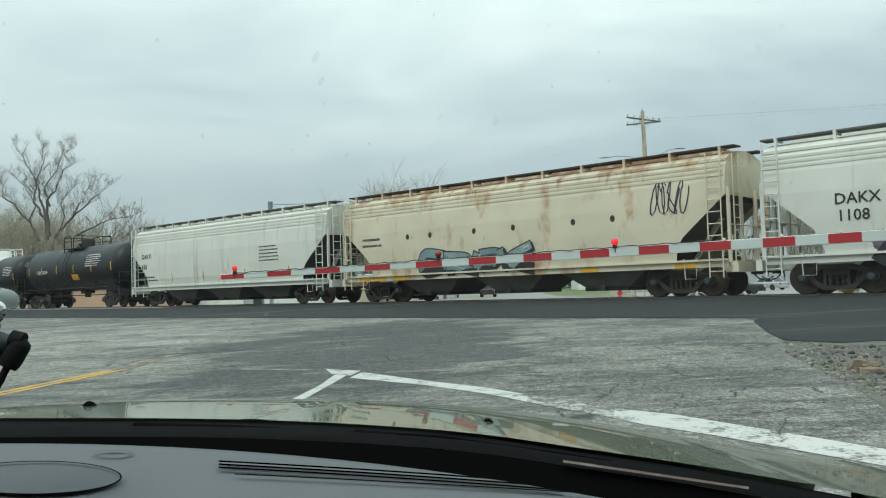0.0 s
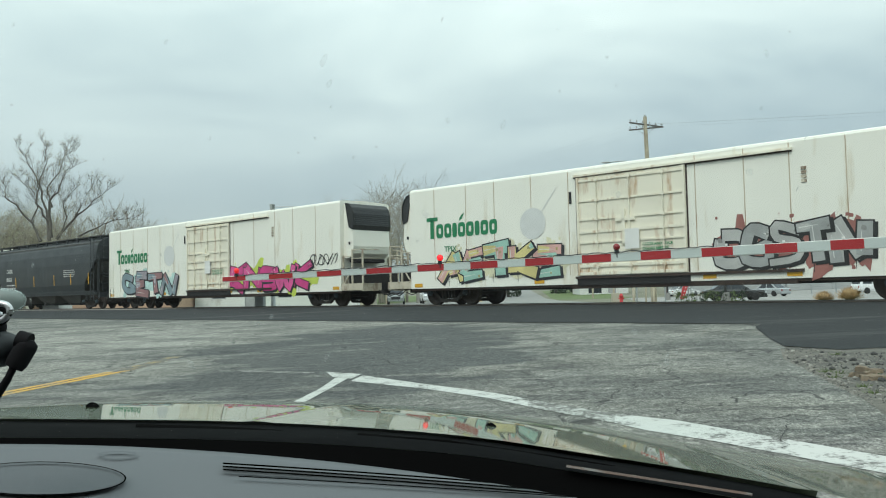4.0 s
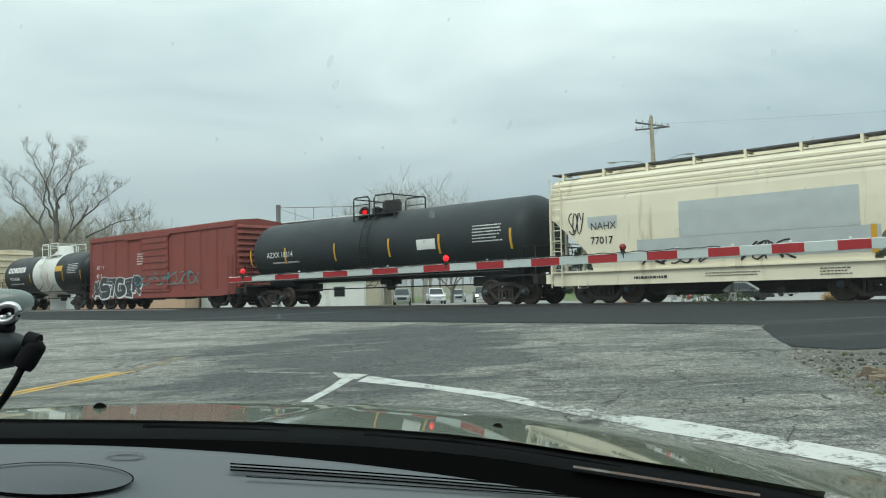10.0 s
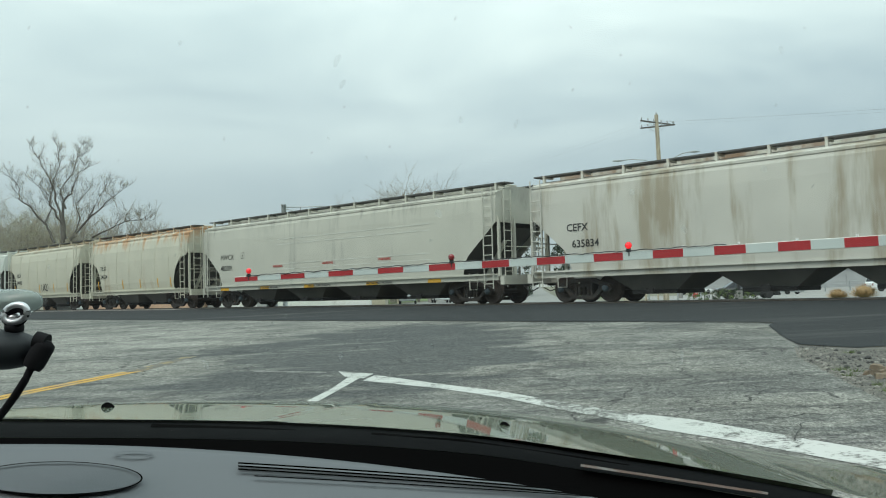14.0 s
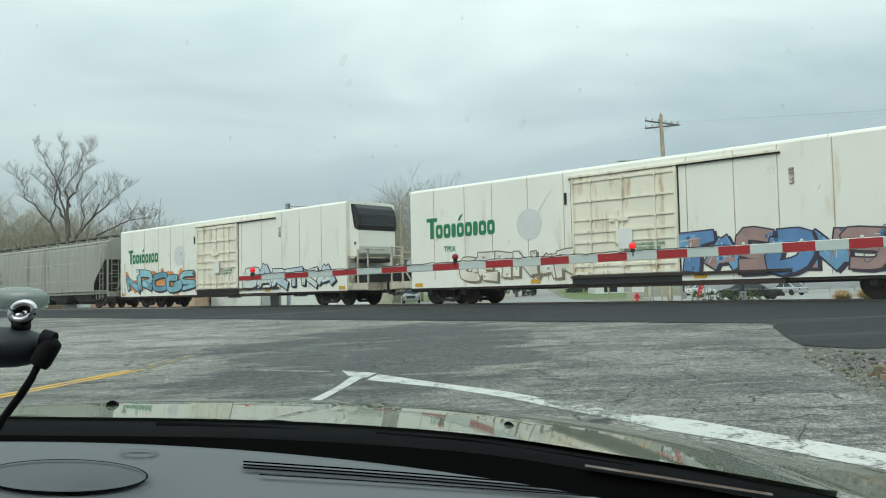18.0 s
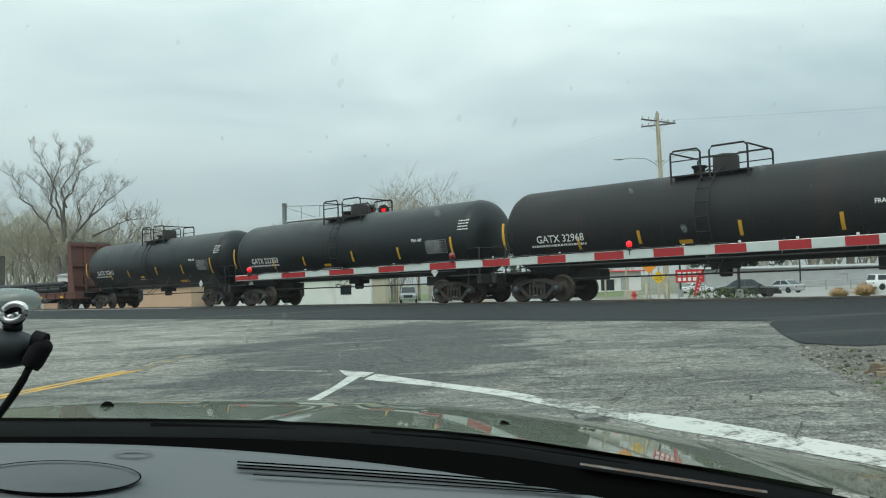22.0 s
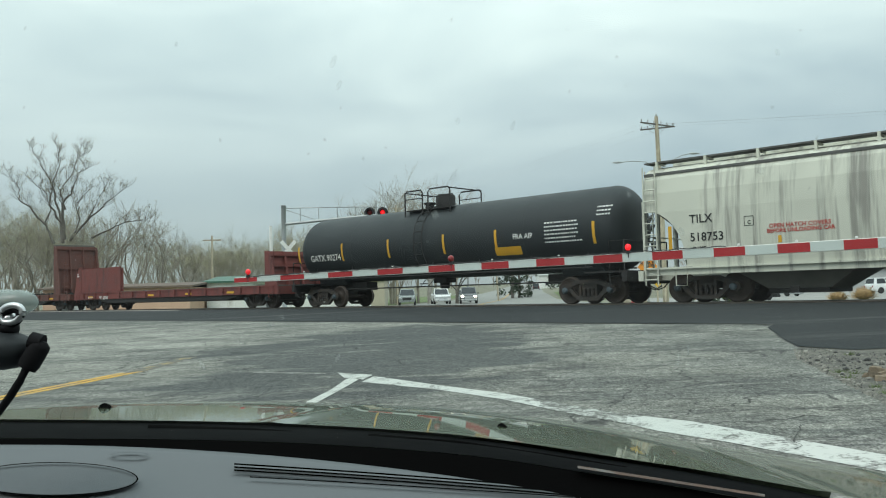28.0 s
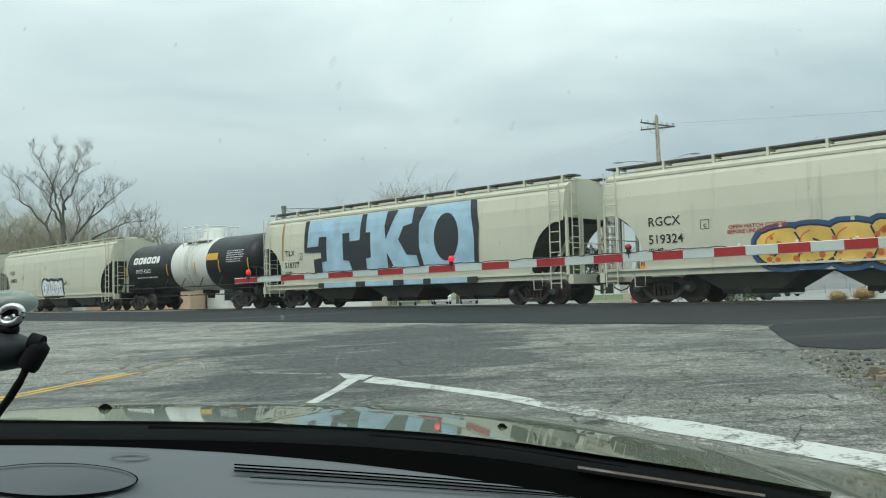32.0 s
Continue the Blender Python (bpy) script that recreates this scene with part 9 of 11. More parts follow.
def plain_pole(px, py, depth, m=POLE_WOOD, r=0.14, lean=0.0, arm=0.0, name="utility_pole", label="plain timber utility pole"):
    x, y = spot(px, depth)
    z0, z1 = ground_z(x, y), up_at(px, py, depth)
    t = thing(name, label, "utility pole", at=(x, y, z0))
    part("post", Geo().tube([(0, 0, 0), (lean, 0, z1 - z0)], [r, r * 0.7], 8), m, t)
    if arm:
        zz = (z1 - z0) * 0.62
        g = Geo().tube([(lean * 0.6, 0, zz), (arm * 0.5, 0, zz + 0.9), (arm, 0, zz + 1.0)], 0.04, 6)
        la = part("lamp_arm", g, GALV, t)
        g = Geo().bbox(arm - 0.1, arm + 0.75, -0.14, 0.14, zz + 0.92, zz + 1.06, 0.04)
        part("lamp_head", g, GALV, t)
    else:
        g = Geo().box(lean - 0.9, lean + 0.9, -0.05, 0.05, z1 - z0 - 0.5, z1 - z0 - 0.38)
        part("crossarm", g, m, t)
    return t


plain_pole(815, 377, 112, m=GALV, arm=3.0, name="street_lamp", label="grey steel street lamp with a curved arm")
plain_pole(868, 404, 128, lean=-0.5)
plain_pole(1055, 386, 120, arm=-3.0)
plain_pole(1092, 377, 108)
plain_pole(690, 362, 108, m=POLE_WOOD)
plain_pole(172, 405, 88, m=GALV)
plain_pole(362, 415, 82)


def lot_lamp(px, py, depth):
    x, y = spot(px, depth)
    z0, z1 = ground_z(x, y), up_at(px, py, depth)
    t = thing("parking_lot_lamp", "black square parking lot lamp on a straight pole", "street lamp", at=(x, y, z0))
    part("post", Geo().box(-0.08, 0.08, -0.08, 0.08, 0, z1 - z0 - 0.1), BLACK_PLASTIC, t)
    part("base", Geo().lathe([(0, 0.28), (0.7, 0.28)], "z", (0, 0, 0), 14), LOT, t)
    part("lamp_head", Geo().bbox(-0.1, 0.95, -0.25, 0.25, z1 - z0 - 0.30, z1 - z0 - 0.05, 0.04), BLACK_PLASTIC, t)
    return t


lot_lamp(1290, 345, 62)
lot_lamp(1187, 396, 84)
lot_lamp(1398, 408, 118)

# -- signal bridge on the far side of the crossing --
x, y = spot(490, 47)
gz = ground_z(x, y)
sig = thing("cantilever_signal", "galvanised cantilever signal mast with red flashing lamps and crossbuck", "railway signal", at=(x, y, gz))
zt = up_at(490, 365, 47) - gz
part("mast", Geo().lathe([(0, 0.25), (0.05, 0.25), (0.06, 0.13), (zt, 0.13), (zt + 0.03, 0.15), (zt + 0.1, 0.15)], "z", (0, 0, 0), 14), GALV, sig)
reach = (655 - 490) / FOCAL * 47
part("arm_beam", Geo().tube([(0, 0, zt - 0.95), (reach, 0, zt - 0.55)], 0.075, 8), GALV, sig)
part("arm_beam", Geo().tube([(0, 0, zt - 0.05), (reach, 0, zt - 0.08)], 0.03, 6), GALV, sig)
for q in (0.18, 0.38, 0.58, 0.78, 0.97):
    part("arm_post", Geo().tube([(reach * q, 0, zt - 0.95 + 0.4 * q), (reach * q, 0, zt - 0.05)], 0.022, 5), GALV, sig)
part("arm_brace", Geo().tube([(0, 0, zt - 0.1), (reach * 0.38, 0, zt - 0.8)], 0.018, 5), GALV, sig)


def flasher(parent, x, z, lit, yaw=0.0, shut=None, r=0.30):
    """A round hooded flashing lamp."""
    g = Geo()
    g.lathe([(-0.02, r * 1.0), (0.0, r * 1.02), (0.03, r * 1.0)], "y", (x, 0, z), 22)
    head = part("lamp_backplate", g, BLACK_PLASTIC, parent, "round black backplate")
    g = Geo()
    arc = [(x + math.cos(a) * r * 0.62, z + math.sin(a) * r * 0.62) for a in [math.radians(-20 + 220 * i / 14) for i in range(15)]]
    rings = [[(px_, yy, pz_) for px_, pz_ in arc] for yy in (-0.02, -0.34)]
    g.loft(rings, closed=False, caps=False, smooth=True)
    part("visor", g, BLACK_PLASTIC, head)
    g = Geo()
    prof = [(-0.165 + 0.13 * (1 - math.cos(a * math.pi / 6)), 0.13 * math.sin(a * math.pi / 6)) for a in range(1, 6)]
    g.lathe(prof, "y", (x, 0, z), 16)
    part("lens", g, LAMP_LIT if shut is not None else LAMP_DARK, head, "red lens")
    if shut is not None:
        # half shell added over this lens too, to imitate its unlit phase
        g = Geo()
        rings = []
        for a in range(9):
            th = a * math.pi / 8
            rr_, zz = 0.15 * math.sin(th), -0.15 * math.cos(th)
            rings.append([(rr_ * math.sin(q), -rr_ * math.cos(q), zz) for q in [(-95 + 190 * j / 12) * math.pi / 180 for j in range(13)]])
        g.loft(rings, closed=False, caps=False, smooth=True)
        sh = part("lamp_shutter", g, LAMP_DARK, head, "dark red half shell added to imitate the unlit lens", at=(x, -0.035, z))
        OFF_SHELLS.append((sh, shut))
    return head


lx = reach
for k, (dx, lit) in enumerate(((-0.36, True), (0.36, False))):
    flasher(sig, lx + dx, zt - 0.42, lit, shut=(k == 1))
part("lamp_bracket", Geo().box(lx - 0.05, lx + 0.05, 0.02, 0.12, zt - 0.85, zt + 0.15), GALV, sig)
cz_ = up_at(500, 440, 47) - gz
for sg in (-1, 1):
    g = Geo()
    ca, sa = math.cos(sg * 0.85), math.sin(sg * 0.85)
    o = [(-0.6, -0.1), (0.6, -0.1), (0.6, 0.1), (-0.6, 0.1)]
    g.prism([(0.28 + a * ca - b * sa, cz_ + a * sa + b * ca) for a, b in o], -0.20 - 0.02 * sg, -0.18 - 0.02 * sg)
    part("crossbuck_board", g, LETTER_WHITE, sig, "white crossbuck board")
for dx in (-0.18, 0.72):
    flasher(sig, dx, up_at(500, 463, 47) - gz, False, r=0.26)
part("lamp_bracket", Geo().box(-0.2, 0.75, -0.14, -0.08, up_at(500, 463, 47) - gz - 0.04, up_at(500, 463, 47) - gz + 0.04), GALV, sig)
x2, y2 = spot(467, 46)
t = thing("gate_mast", "upright white-tipped raised gate mast", "signal mast", at=(x2, y2, ground_z(x2, y2)))
part("post", Geo().tube([(0, 0, 0), (0, 0, up_at(467, 398, 46) - ground_z(x2, y2))], 0.085, 10), LETTER_WHITE, t)
part("foot", Geo().bbox(-0.25, 0.25, -0.25, 0.25, 0, 1.1, 0.03), GALV, t)


# -- road vehicles --
def vehicle(name, label, x, y, heading, length, width, height, paint, kind_="sedan", lights=False, z_lift=0.0):
    """A road vehicle: lofted lower body and cabin, glass, wheels, lamps, bumpers. Its front points along +x before it is turned."""
    car = thing(name, label, "car", at=(x, y, ground_z(x, y) + z_lift), rz=heading)
    L, W, H = length / 2, width / 2, height
    belt = H * (0.60 if kind_ != "sedan" else 0.62)
    hood_z = H * (0.62 if kind_ != "sedan" else 0.60)
    low = 0.24 if kind_ == "sedan" else 0.34
    g = Geo()
    rings = []
    stations = [(-L, 0.86, belt * 0.9), (-L + 0.12, 0.96, belt), (-L * 0.4, 1.0, belt), (L * 0.25, 1.0, belt), (L * 0.42, 0.99, hood_z), (L - 0.25, 0.95, hood_z * 0.93), (L, 0.82, hood_z * 0.80)]
    for xx, wv, zt_ in stations:
        w_ = W * wv
        rings.append([(xx, -w_ * 0.94, low), (xx, -w_, low + 0.18), (xx, -w_, zt_ - 0.14), (xx, -w_ * 0.93, zt_), (xx, w_ * 0.93, zt_), (xx, w_, zt_ - 0.14), (xx, w_, low + 0.18), (xx, w_ * 0.94, low)])
    g.loft(rings, smooth=False)
    part("body", g, paint, car)
    if kind_ == "sedan":
        cab = [(-L * 0.78, 0), (-L * 0.42, 1), (L * 0.10, 1), (L * 0.46, 0)]
    elif kind_ == "pickup":
        cab = [(-L * 0.18, 0), (-L * 0.12, 1), (L * 0.16, 1), (L * 0.42, 0)]
    else:
        cab = [(-L * 0.95, 0), (-L * 0.86, 1), (L * 0.14, 1), (L * 0.42, 0)]
    g = Geo()
    rings = []
    for xx, u in cab:
        w_ = W * (0.92 if not u else 0.76)
        z_ = belt - 0.02 if not u else H
        rings.append([(xx, -w_, belt - 0.02), (xx, -w_, z_ - 0.01), (xx, -w_ * 0.9, z_), (xx, w_ * 0.9, z_), (xx, w_, z_ - 0.01), (xx, w_, belt - 0.02)])
    # cabin: a tapered box with sloped ends
    x0, x1, x2, x3 = [c_[0] for c_ in cab]
    wb, wt = W * 0.93, W * 0.76
    g.hexa([(x0, -wb, belt - 0.02), (x3, -wb, belt - 0.02), (x3, wb, belt - 0.02), (x0, wb, belt - 0.02), (x1, -wt, H), (x2, -wt, H), (x2, wt, H), (x1, wt, H)])
    part("cabin", g, paint, car)
    # glass, set just proud of the cabin
    for sg in (-1, 1):
        e = 0.012 * sg
        f = lambda u, v: (x0 + (x3 - x0) * u + ((x1 - x0) * (1 - u) + (x2 - x3) * u) * v, sg * (wb + (wt - wb) * v) + e, belt + (H - belt) * v)
        for u0, u1 in ((0.10, 0.48), (0.52, 0.90)):
            g = Geo().add([f(u0, 0.08), f(u1, 0.08), f(u1, 0.86), f(u0, 0.86)], [(0, 1, 2, 3)])
            part("side_window", g, GLASS_DARK, car)
    for xa, xb, nm in ((x3, x2, "windscreen"), (x0, x1, "rear_window")):
        s_ = 0.012 if xa > 0 and nm == "windscreen" else -0.012
        f = lambda v, q: (xa + (xb - xa) * v + s_, (wb + (wt - wb) * v) * q, belt + (H - belt) * v + 0.006)
        g = Geo().add([f(0.08, -0.9), f(0.08, 0.9), f(0.88, 0.9), f(0.88, -0.9)], [(0, 1, 2, 3)])
        part(nm, g, GLASS_DARK, car)
    if kind_ == "pickup":
        g = Geo().box(-L + 0.1, x0 - 0.05, -W * 0.82, W * 0.82, belt + 0.001, belt + 0.02)
        part("bed", g, BLACK_PLASTIC, car)
    rw = 0.33 if kind_ == "sedan" else 0.38
    for xx in (-L * 0.60, L * 0.62):
        for sg in (-1, 1):
            wh = part("wheel", shared("car_tyre_%.2f" % rw, lambda g: g.lathe([(-0.11, rw * 0.66), (-0.11, rw * 0.93), (-0.07, rw), (0.07, rw), (0.11, rw * 0.93), (0.11, rw * 0.66)], "y", (0, 0, 0), 20), TYRE), None, car, at=(xx, sg * (W - 0.10), rw))
            part("rim", shared("car_rim_%.2f" % rw, lambda g: (g.lathe([(-0.10, 0.05), (-0.105, rw * 0.25), (-0.085, rw * 0.6), (-0.06, rw * 0.68)], "y", (0, 0, 0), 16), g.lathe([(0.06, rw * 0.68), (0.085, rw * 0.6), (0.105, rw * 0.25), (0.10, 0.05)], "y", (0, 0, 0), 16)), CHROME), None, wh)
    for sg in (-1, 1):
        g = Geo().bbox(L - 0.16, L + 0.012, sg * W * 0.72 - 0.18, sg * W * 0.72 + 0.16, hood_z * 0.62, hood_z * 0.80, 0.02)
        part("headlight", g, HEADLIGHT if lights else CHROME, car)
        g = Geo().bbox(-L - 0.012, -L + 0.1, sg * W * 0.74 - 0.12, sg * W * 0.74 + 0.12, belt * 0.66, belt * 0.86, 0.02)
        part("tail_lamp", g, LAMP_DARK, car)
        g = Geo().bbox(L * 0.28, L * 0.28 + 0.14, sg * (W + 0.10) - 0.09, sg * (W + 0.10) + 0.09, belt - 0.02, belt + 0.13, 0.02)
        part("wing_mirror", g, paint, car)
    g = Geo()
    g.box(L - 0.06, L + 0.014, -W * 0.5, W * 0.5, hood_z * 0.50, hood_z * 0.74)
    part("grille", g, CHROME if kind_ == "pickup" else BLACK_PLASTIC, car)
    g = Geo()
    g.bbox(L - 0.10, L + 0.05, -W * 0.88, W * 0.88, low + 0.02, hood_z * 0.46, 0.03)
    part("front_bumper", g, CHROME if kind_ == "pickup" else paint, car)
    g = Geo()
    g.bbox(-L - 0.05, -L + 0.10, -W * 0.88, W * 0.88, low + 0.05, belt * 0.55, 0.03)
    part("rear_bumper", g, CHROME if kind_ == "pickup" else paint, car)
    return car


HEADLIGHT = glow("lit_headlight", (1.0, 0.92, 0.75), 6.0)
PAINT_WHITE = mat("white_car_paint", (0.72, 0.73, 0.73), 0.25, spread=0.03, coat=0.5, bump=0.0)
PAINT_GREY = mat("grey_car_paint", (0.22, 0.24, 0.235), 0.3, 0.3, spread=0.05, coat=0.5, bump=0.0)
PAINT_BLACK = mat("black_car_paint", (0.010, 0.011, 0.012), 0.3, spread=0.05, coat=0.6, bump=0.0)
PAINT_SILVER = mat("silver_car_paint", (0.40, 0.42, 0.43), 0.3, 0.4, spread=0.04, coat=0.5, bump=0.0)
PAINT_PEWTER = mat("pewter_car_paint", (0.13, 0.135, 0.14), 0.3, 0.3, spread=0.05, coat=0.5, bump=0.0)
FACE_US = math.radians(-88)
x, y = spot(707, 97)
vehicle("sport_utility_vehicle", "grey sport utility vehicle waiting at the crossing", x, y, FACE_US, 4.8, 1.95, 1.85, PAINT_GREY, "suv")
x, y = spot(766, 101)
vehicle("pickup_truck", "white pickup truck waiting with its headlight on", x, y, math.radians(-84), 5.6, 2.0, 1.85, PAINT_WHITE, "pickup")
x, y = spot(806, 116)
vehicle("sport_utility_vehicle", "silver sport utility vehicle waiting in the queue", x, y, FACE_US, 4.8, 1.9, 1.75, PAINT_SILVER, "suv")
x, y = spot(856, 105)
ONCOMING = vehicle("pickup_truck", "dark pewter pickup truck driving up with headlights on", x, y, FACE_US, 5.7, 2.05, 1.95, PAINT_PEWTER, "pickup", True)
x, y = spot(890, 150)
LEAVING = vehicle("sport_utility_vehicle", "black sport utility vehicle far down the road", x, y, math.radians(84), 4.6, 1.9, 1.8, PAINT_BLACK, "suv")
x, y = spot(1305, 70)
vehicle("sedan", "black sedan parked in the lot", x, y, math.radians(-8), 4.85, 1.85, 1.46, PAINT_BLACK, "sedan")
x, y = spot(1366, 95)
vehicle("sedan", "silver sedan parked in the lot", x, y, math.radians(120), 4.6, 1.8, 1.45, PAINT_SILVER, "sedan")
x, y = spot(1552, 100)
vehicle("sport_utility_vehicle", "white sport utility vehicle parked in the lot", x, y, math.radians(8), 4.7, 1.9, 1.85, PAINT_WHITE, "suv")
x, y = spot(1215, 120)
vehicle("sedan", "white sedan parked in the far lot", x, y, math.radians(20), 4.6, 1.8, 1.45, PAINT_WHITE, "sedan")

# -- buildings --
WALL_WHITE = mat("white_painted_block_wall", (0.68, 0.69, 0.66), 0.8, spread=0.05, scale=0.8, grain=10, bump=0.3, dirt=(0.42, 0.40, 0.36), dirt_amount=0.25, dirt_scale=(0.8, 0.8, 0.3))
WALL_PEACH = mat("peach_rendered_wall", (0.56, 0.38, 0.27), 0.85, spread=0.06, scale=0.6, grain=10, bump=0.3)
WALL_TAN = mat("tan_block_wall", (0.42, 0.38, 0.30), 0.85, spread=0.08, scale=0.8, grain=10, bump=0.3)
WALL_GREY = mat("grey_metal_wall", (0.36, 0.37, 0.37), 0.6, spread=0.08, scale=0.8, grain=10, bump=0.2)
ROOF_GREEN = mat("green_metal_roof", (0.035, 0.11, 0.075), 0.5, spread=0.1, scale=0.6, grain=12, bump=0.2)
ROOF_GREY = mat("grey_metal_roof", (0.34, 0.35, 0.35), 0.5, spread=0.1, scale=0.6, grain=12, bump=0.2)
ROOF_BROWN = mat("brown_shingle_roof", (0.14, 0.105, 0.085), 0.85, spread=0.15, scale=0.8, grain=12, bump=0.3)
SIGN_RED = plain("red_sign_board", (0.50, 0.03, 0.035), 0.5)
SIGN_YELLOW = plain("yellow_sign_board", (0.70, 0.42, 0.02), 0.5)
SIGN_ORANGE = plain("orange_sign_board", (0.75, 0.27, 0.02), 0.5)


def building(name, label, px0, px1, depth, height, deep, wall, roof, openings, eave=0.3, pitch=0.5):
    """A low building seen from its front: walls, roof with eaves, windows and doors with frames."""
    (x0, y0), (x1, _) = spot(px0, depth), spot(px1, depth)
    w = x1 - x0
    b = thing(name, label, "building", at=(x0, y0, ground_z(x0, y0) - 0.1))
    # front wall, pierced by its openings
    cuts = sorted({0.0, w} | {o[0] for o in openings} | {o[0] + o[2] for o in openings})
    for a, c_ in zip(cuts, cuts[1:]):
        op = [o for o in openings if o[0] <= a + 1e-6 and o[0] + o[2] >= c_ - 1e-6]
        spans = [(0, height)] if not op else [(0, op[0][1]), (op[0][1] + op[0][3], height)]
        for za, zb in spans:
            if zb - za > 0.02:
                part("wall", Geo().box(a, c_, 0, 0.25, za, zb), wall, b)
    part("wall", Geo().box(0, 0.25, 0.25, deep, 0, height), wall, b)
    part("wall", Geo().box(w - 0.25, w, 0.25, deep, 0, height), wall, b)
    part("wall", Geo().box(0, w, deep, deep + 0.25, 0, height), wall, b)
    g = Geo()
    prof = [(-eave, height), (deep / 2, height + pitch), (deep + 0.25 + eave, height), (deep + 0.25 + eave, height + 0.14), (deep / 2, height + pitch + 0.16), (-eave, height + 0.14)]
    g.loft([[(xx, yy, zz) for yy, zz in prof] for xx in (-eave, w + eave)])
    part("roof", g, roof, b)
    for k, (a, z0, ww, hh, kind_) in enumerate(openings):
        f = part("window" if kind_ == "window" else "door", Geo().box(a + 0.05, a + ww - 0.05, 0.12, 0.16, z0 + 0.05, z0 + hh - 0.05), GLASS_DARK if kind_ == "window" else WALL_GREY, b)
        g = Geo()
        for q in ((a, a + 0.06, z0, z0 + hh), (a + ww - 0.06, a + ww, z0, z0 + hh), (a, a + ww, z0, z0 + 0.06), (a, a + ww, z0 + hh - 0.06, z0 + hh)):
            g.box(q[0], q[1], 0.06, 0.2, q[2], q[3])
        part("frame", g, WALL_GREY, f)
    return b


building("low_white_building", "low white building with a green metal roof", 352, 640, 72, 2.4, 9.0, WALL_WHITE, ROOF_GREEN,
         [(1.4, 0.9, 1.2, 1.1, "window"), (4.2, 0.1, 1.0, 2.1, "door"), (7.0, 0.9, 1.2, 1.1, "window"), (11.2, 0.9, 1.0, 0.9, "window")], pitch=0.5)
building("block_annex", "small tan block annex beside the white building", 643, 667, 66, 2.2, 3.0, WALL_TAN, ROOF_GREY, [], 0.1, 0.1)
building("peach_building", "long low peach-walled building with a brown roof", 60, 322, 68, 1.75, 8.0, WALL_PEACH, ROOF_BROWN, [(2.0, 0.6, 1.0, 0.9, "window"), (7.0, 0.6, 1.0, 0.9, "window")], pitch=0.3)
building("white_shed", "small white shed by the big tree", 84, 112, 60, 2.4, 2.0, WALL_WHITE, ROOF_GREY, [], 0.05, 0.1)
building("long_store", "long low store with a pale front beyond the lot", 1232, 1560, 128, 3.2, 14, WALL_GREY, ROOF_GREY,
         [(20.0, 0.1, 1.2, 2.1, "door")], 0.4, 0.4)
building("red_trimmed_station", "far filling station with a white and red canopy edge", 1032, 1118, 150, 3.6, 8, WALL_WHITE, SIGN_RED, [(1.5, 0.3, 2.4, 2.0, "window"), (5.0, 0.3, 1.4, 2.2, "door")], 0.8, 0.2)
building("far_house", "far pale house on the rise", 940, 975, 260, 4.0, 8, WALL_WHITE, ROOF_GREY, [(2.0, 1.0, 1.0, 1.2, "window")], 0.4, 1.4)

# -- small roadside things --
x, y = spot(1105, 60)
t = thing("fire_hydrant", "red fire hydrant on the verge", "fire hydrant", at=(x, y, ground_z(x, y)))
part("barrel", Geo().lathe([(0, 0.17), (0.06, 0.17), (0.07, 0.12), (0.52, 0.12), (0.56, 0.15), (0.60, 0.15), (0.68, 0.11), (0.76, 0.04)], "z", (0, 0, 0), 14), SIGN_RED, t)
for sg in (-1, 1):
    part("outlet_cap", Geo().lathe([(sg * 0.10, 0.06), (sg * 0.20, 0.06), (sg * 0.21, 0.03)], "x", (0, 0, 0.42), 10), SIGN_RED, t)
x, y = spot(1149, 57)
t = thing("bicycle_sign", "yellow diamond warning sign on a timber post", "road sign", at=(x, y, ground_z(x, y)))
part("post", Geo().box(-0.05, 0.05, 0.02, 0.10, 0, 2.0), POLE_WOOD, t)
s_ = 0.46
pl = part("sign_plate", Geo().prism([(0, 1.62 - s_), (s_, 1.62), (0, 1.62 + s_), (-s_, 1.62)], -0.015, 0.0), SIGN_YELLOW, t)
g = Geo()
for dx in (-0.13, 0.13):
    ring = [(dx + 0.1 * math.cos(a * math.tau / 12), -0.02, 1.55 + 0.1 * math.sin(a * math.tau / 12)) for a in range(13)]
    g.tube(ring, 0.012, 4)
g.tube([(-0.13, -0.02, 1.55), (-0.05, -0.02, 1.72), (0.10, -0.02, 1.72), (0.13, -0.02, 1.55)], 0.012, 4)
part("bicycle_symbol", g, LETTER_BLACK, pl)
x, y = spot(1133, 71)
t = thing("road_work_sign", "orange diamond road work sign on a post", "road sign", at=(x, y, ground_z(x, y)))
part("post", Geo().box(-0.05, 0.05, 0.02, 0.10, 0, 2.6), GALV, t)
zc = up_at(1133, 473, 71) - ground_z(x, y)
pl = part("sign_plate", Geo().prism([(0, zc - 0.86), (0.86, zc), (0, zc + 0.86), (-0.86, zc)], -0.015, 0.0), SIGN_ORANGE, t)
me = text_mesh("ROAD", 0.32, 0, 0.01, "CENTER").copy()
me.materials.append(LETTER_BLACK)
part("lettering", me, None, pl, at=(0, -0.03, zc + 0.12))
x, y = spot(1213, 64)
t = thing("feather_banner", "leaning red feather banner", "banner", at=(x, y, ground_z(x, y)))
part("pole", Geo().tube([(-0.28, 0, 0), (0.2, 0, 1.9), (0.32, 0, 2.1)], 0.02, 6), GALV, t)
g = Geo().prism([(-0.18, 0.30), (0.10, 0.22), (0.62, 1.75), (0.55, 2.0), (0.28, 2.02)], -0.012, 0.0)
part("cloth", g, SIGN_RED, t)
g = Geo()
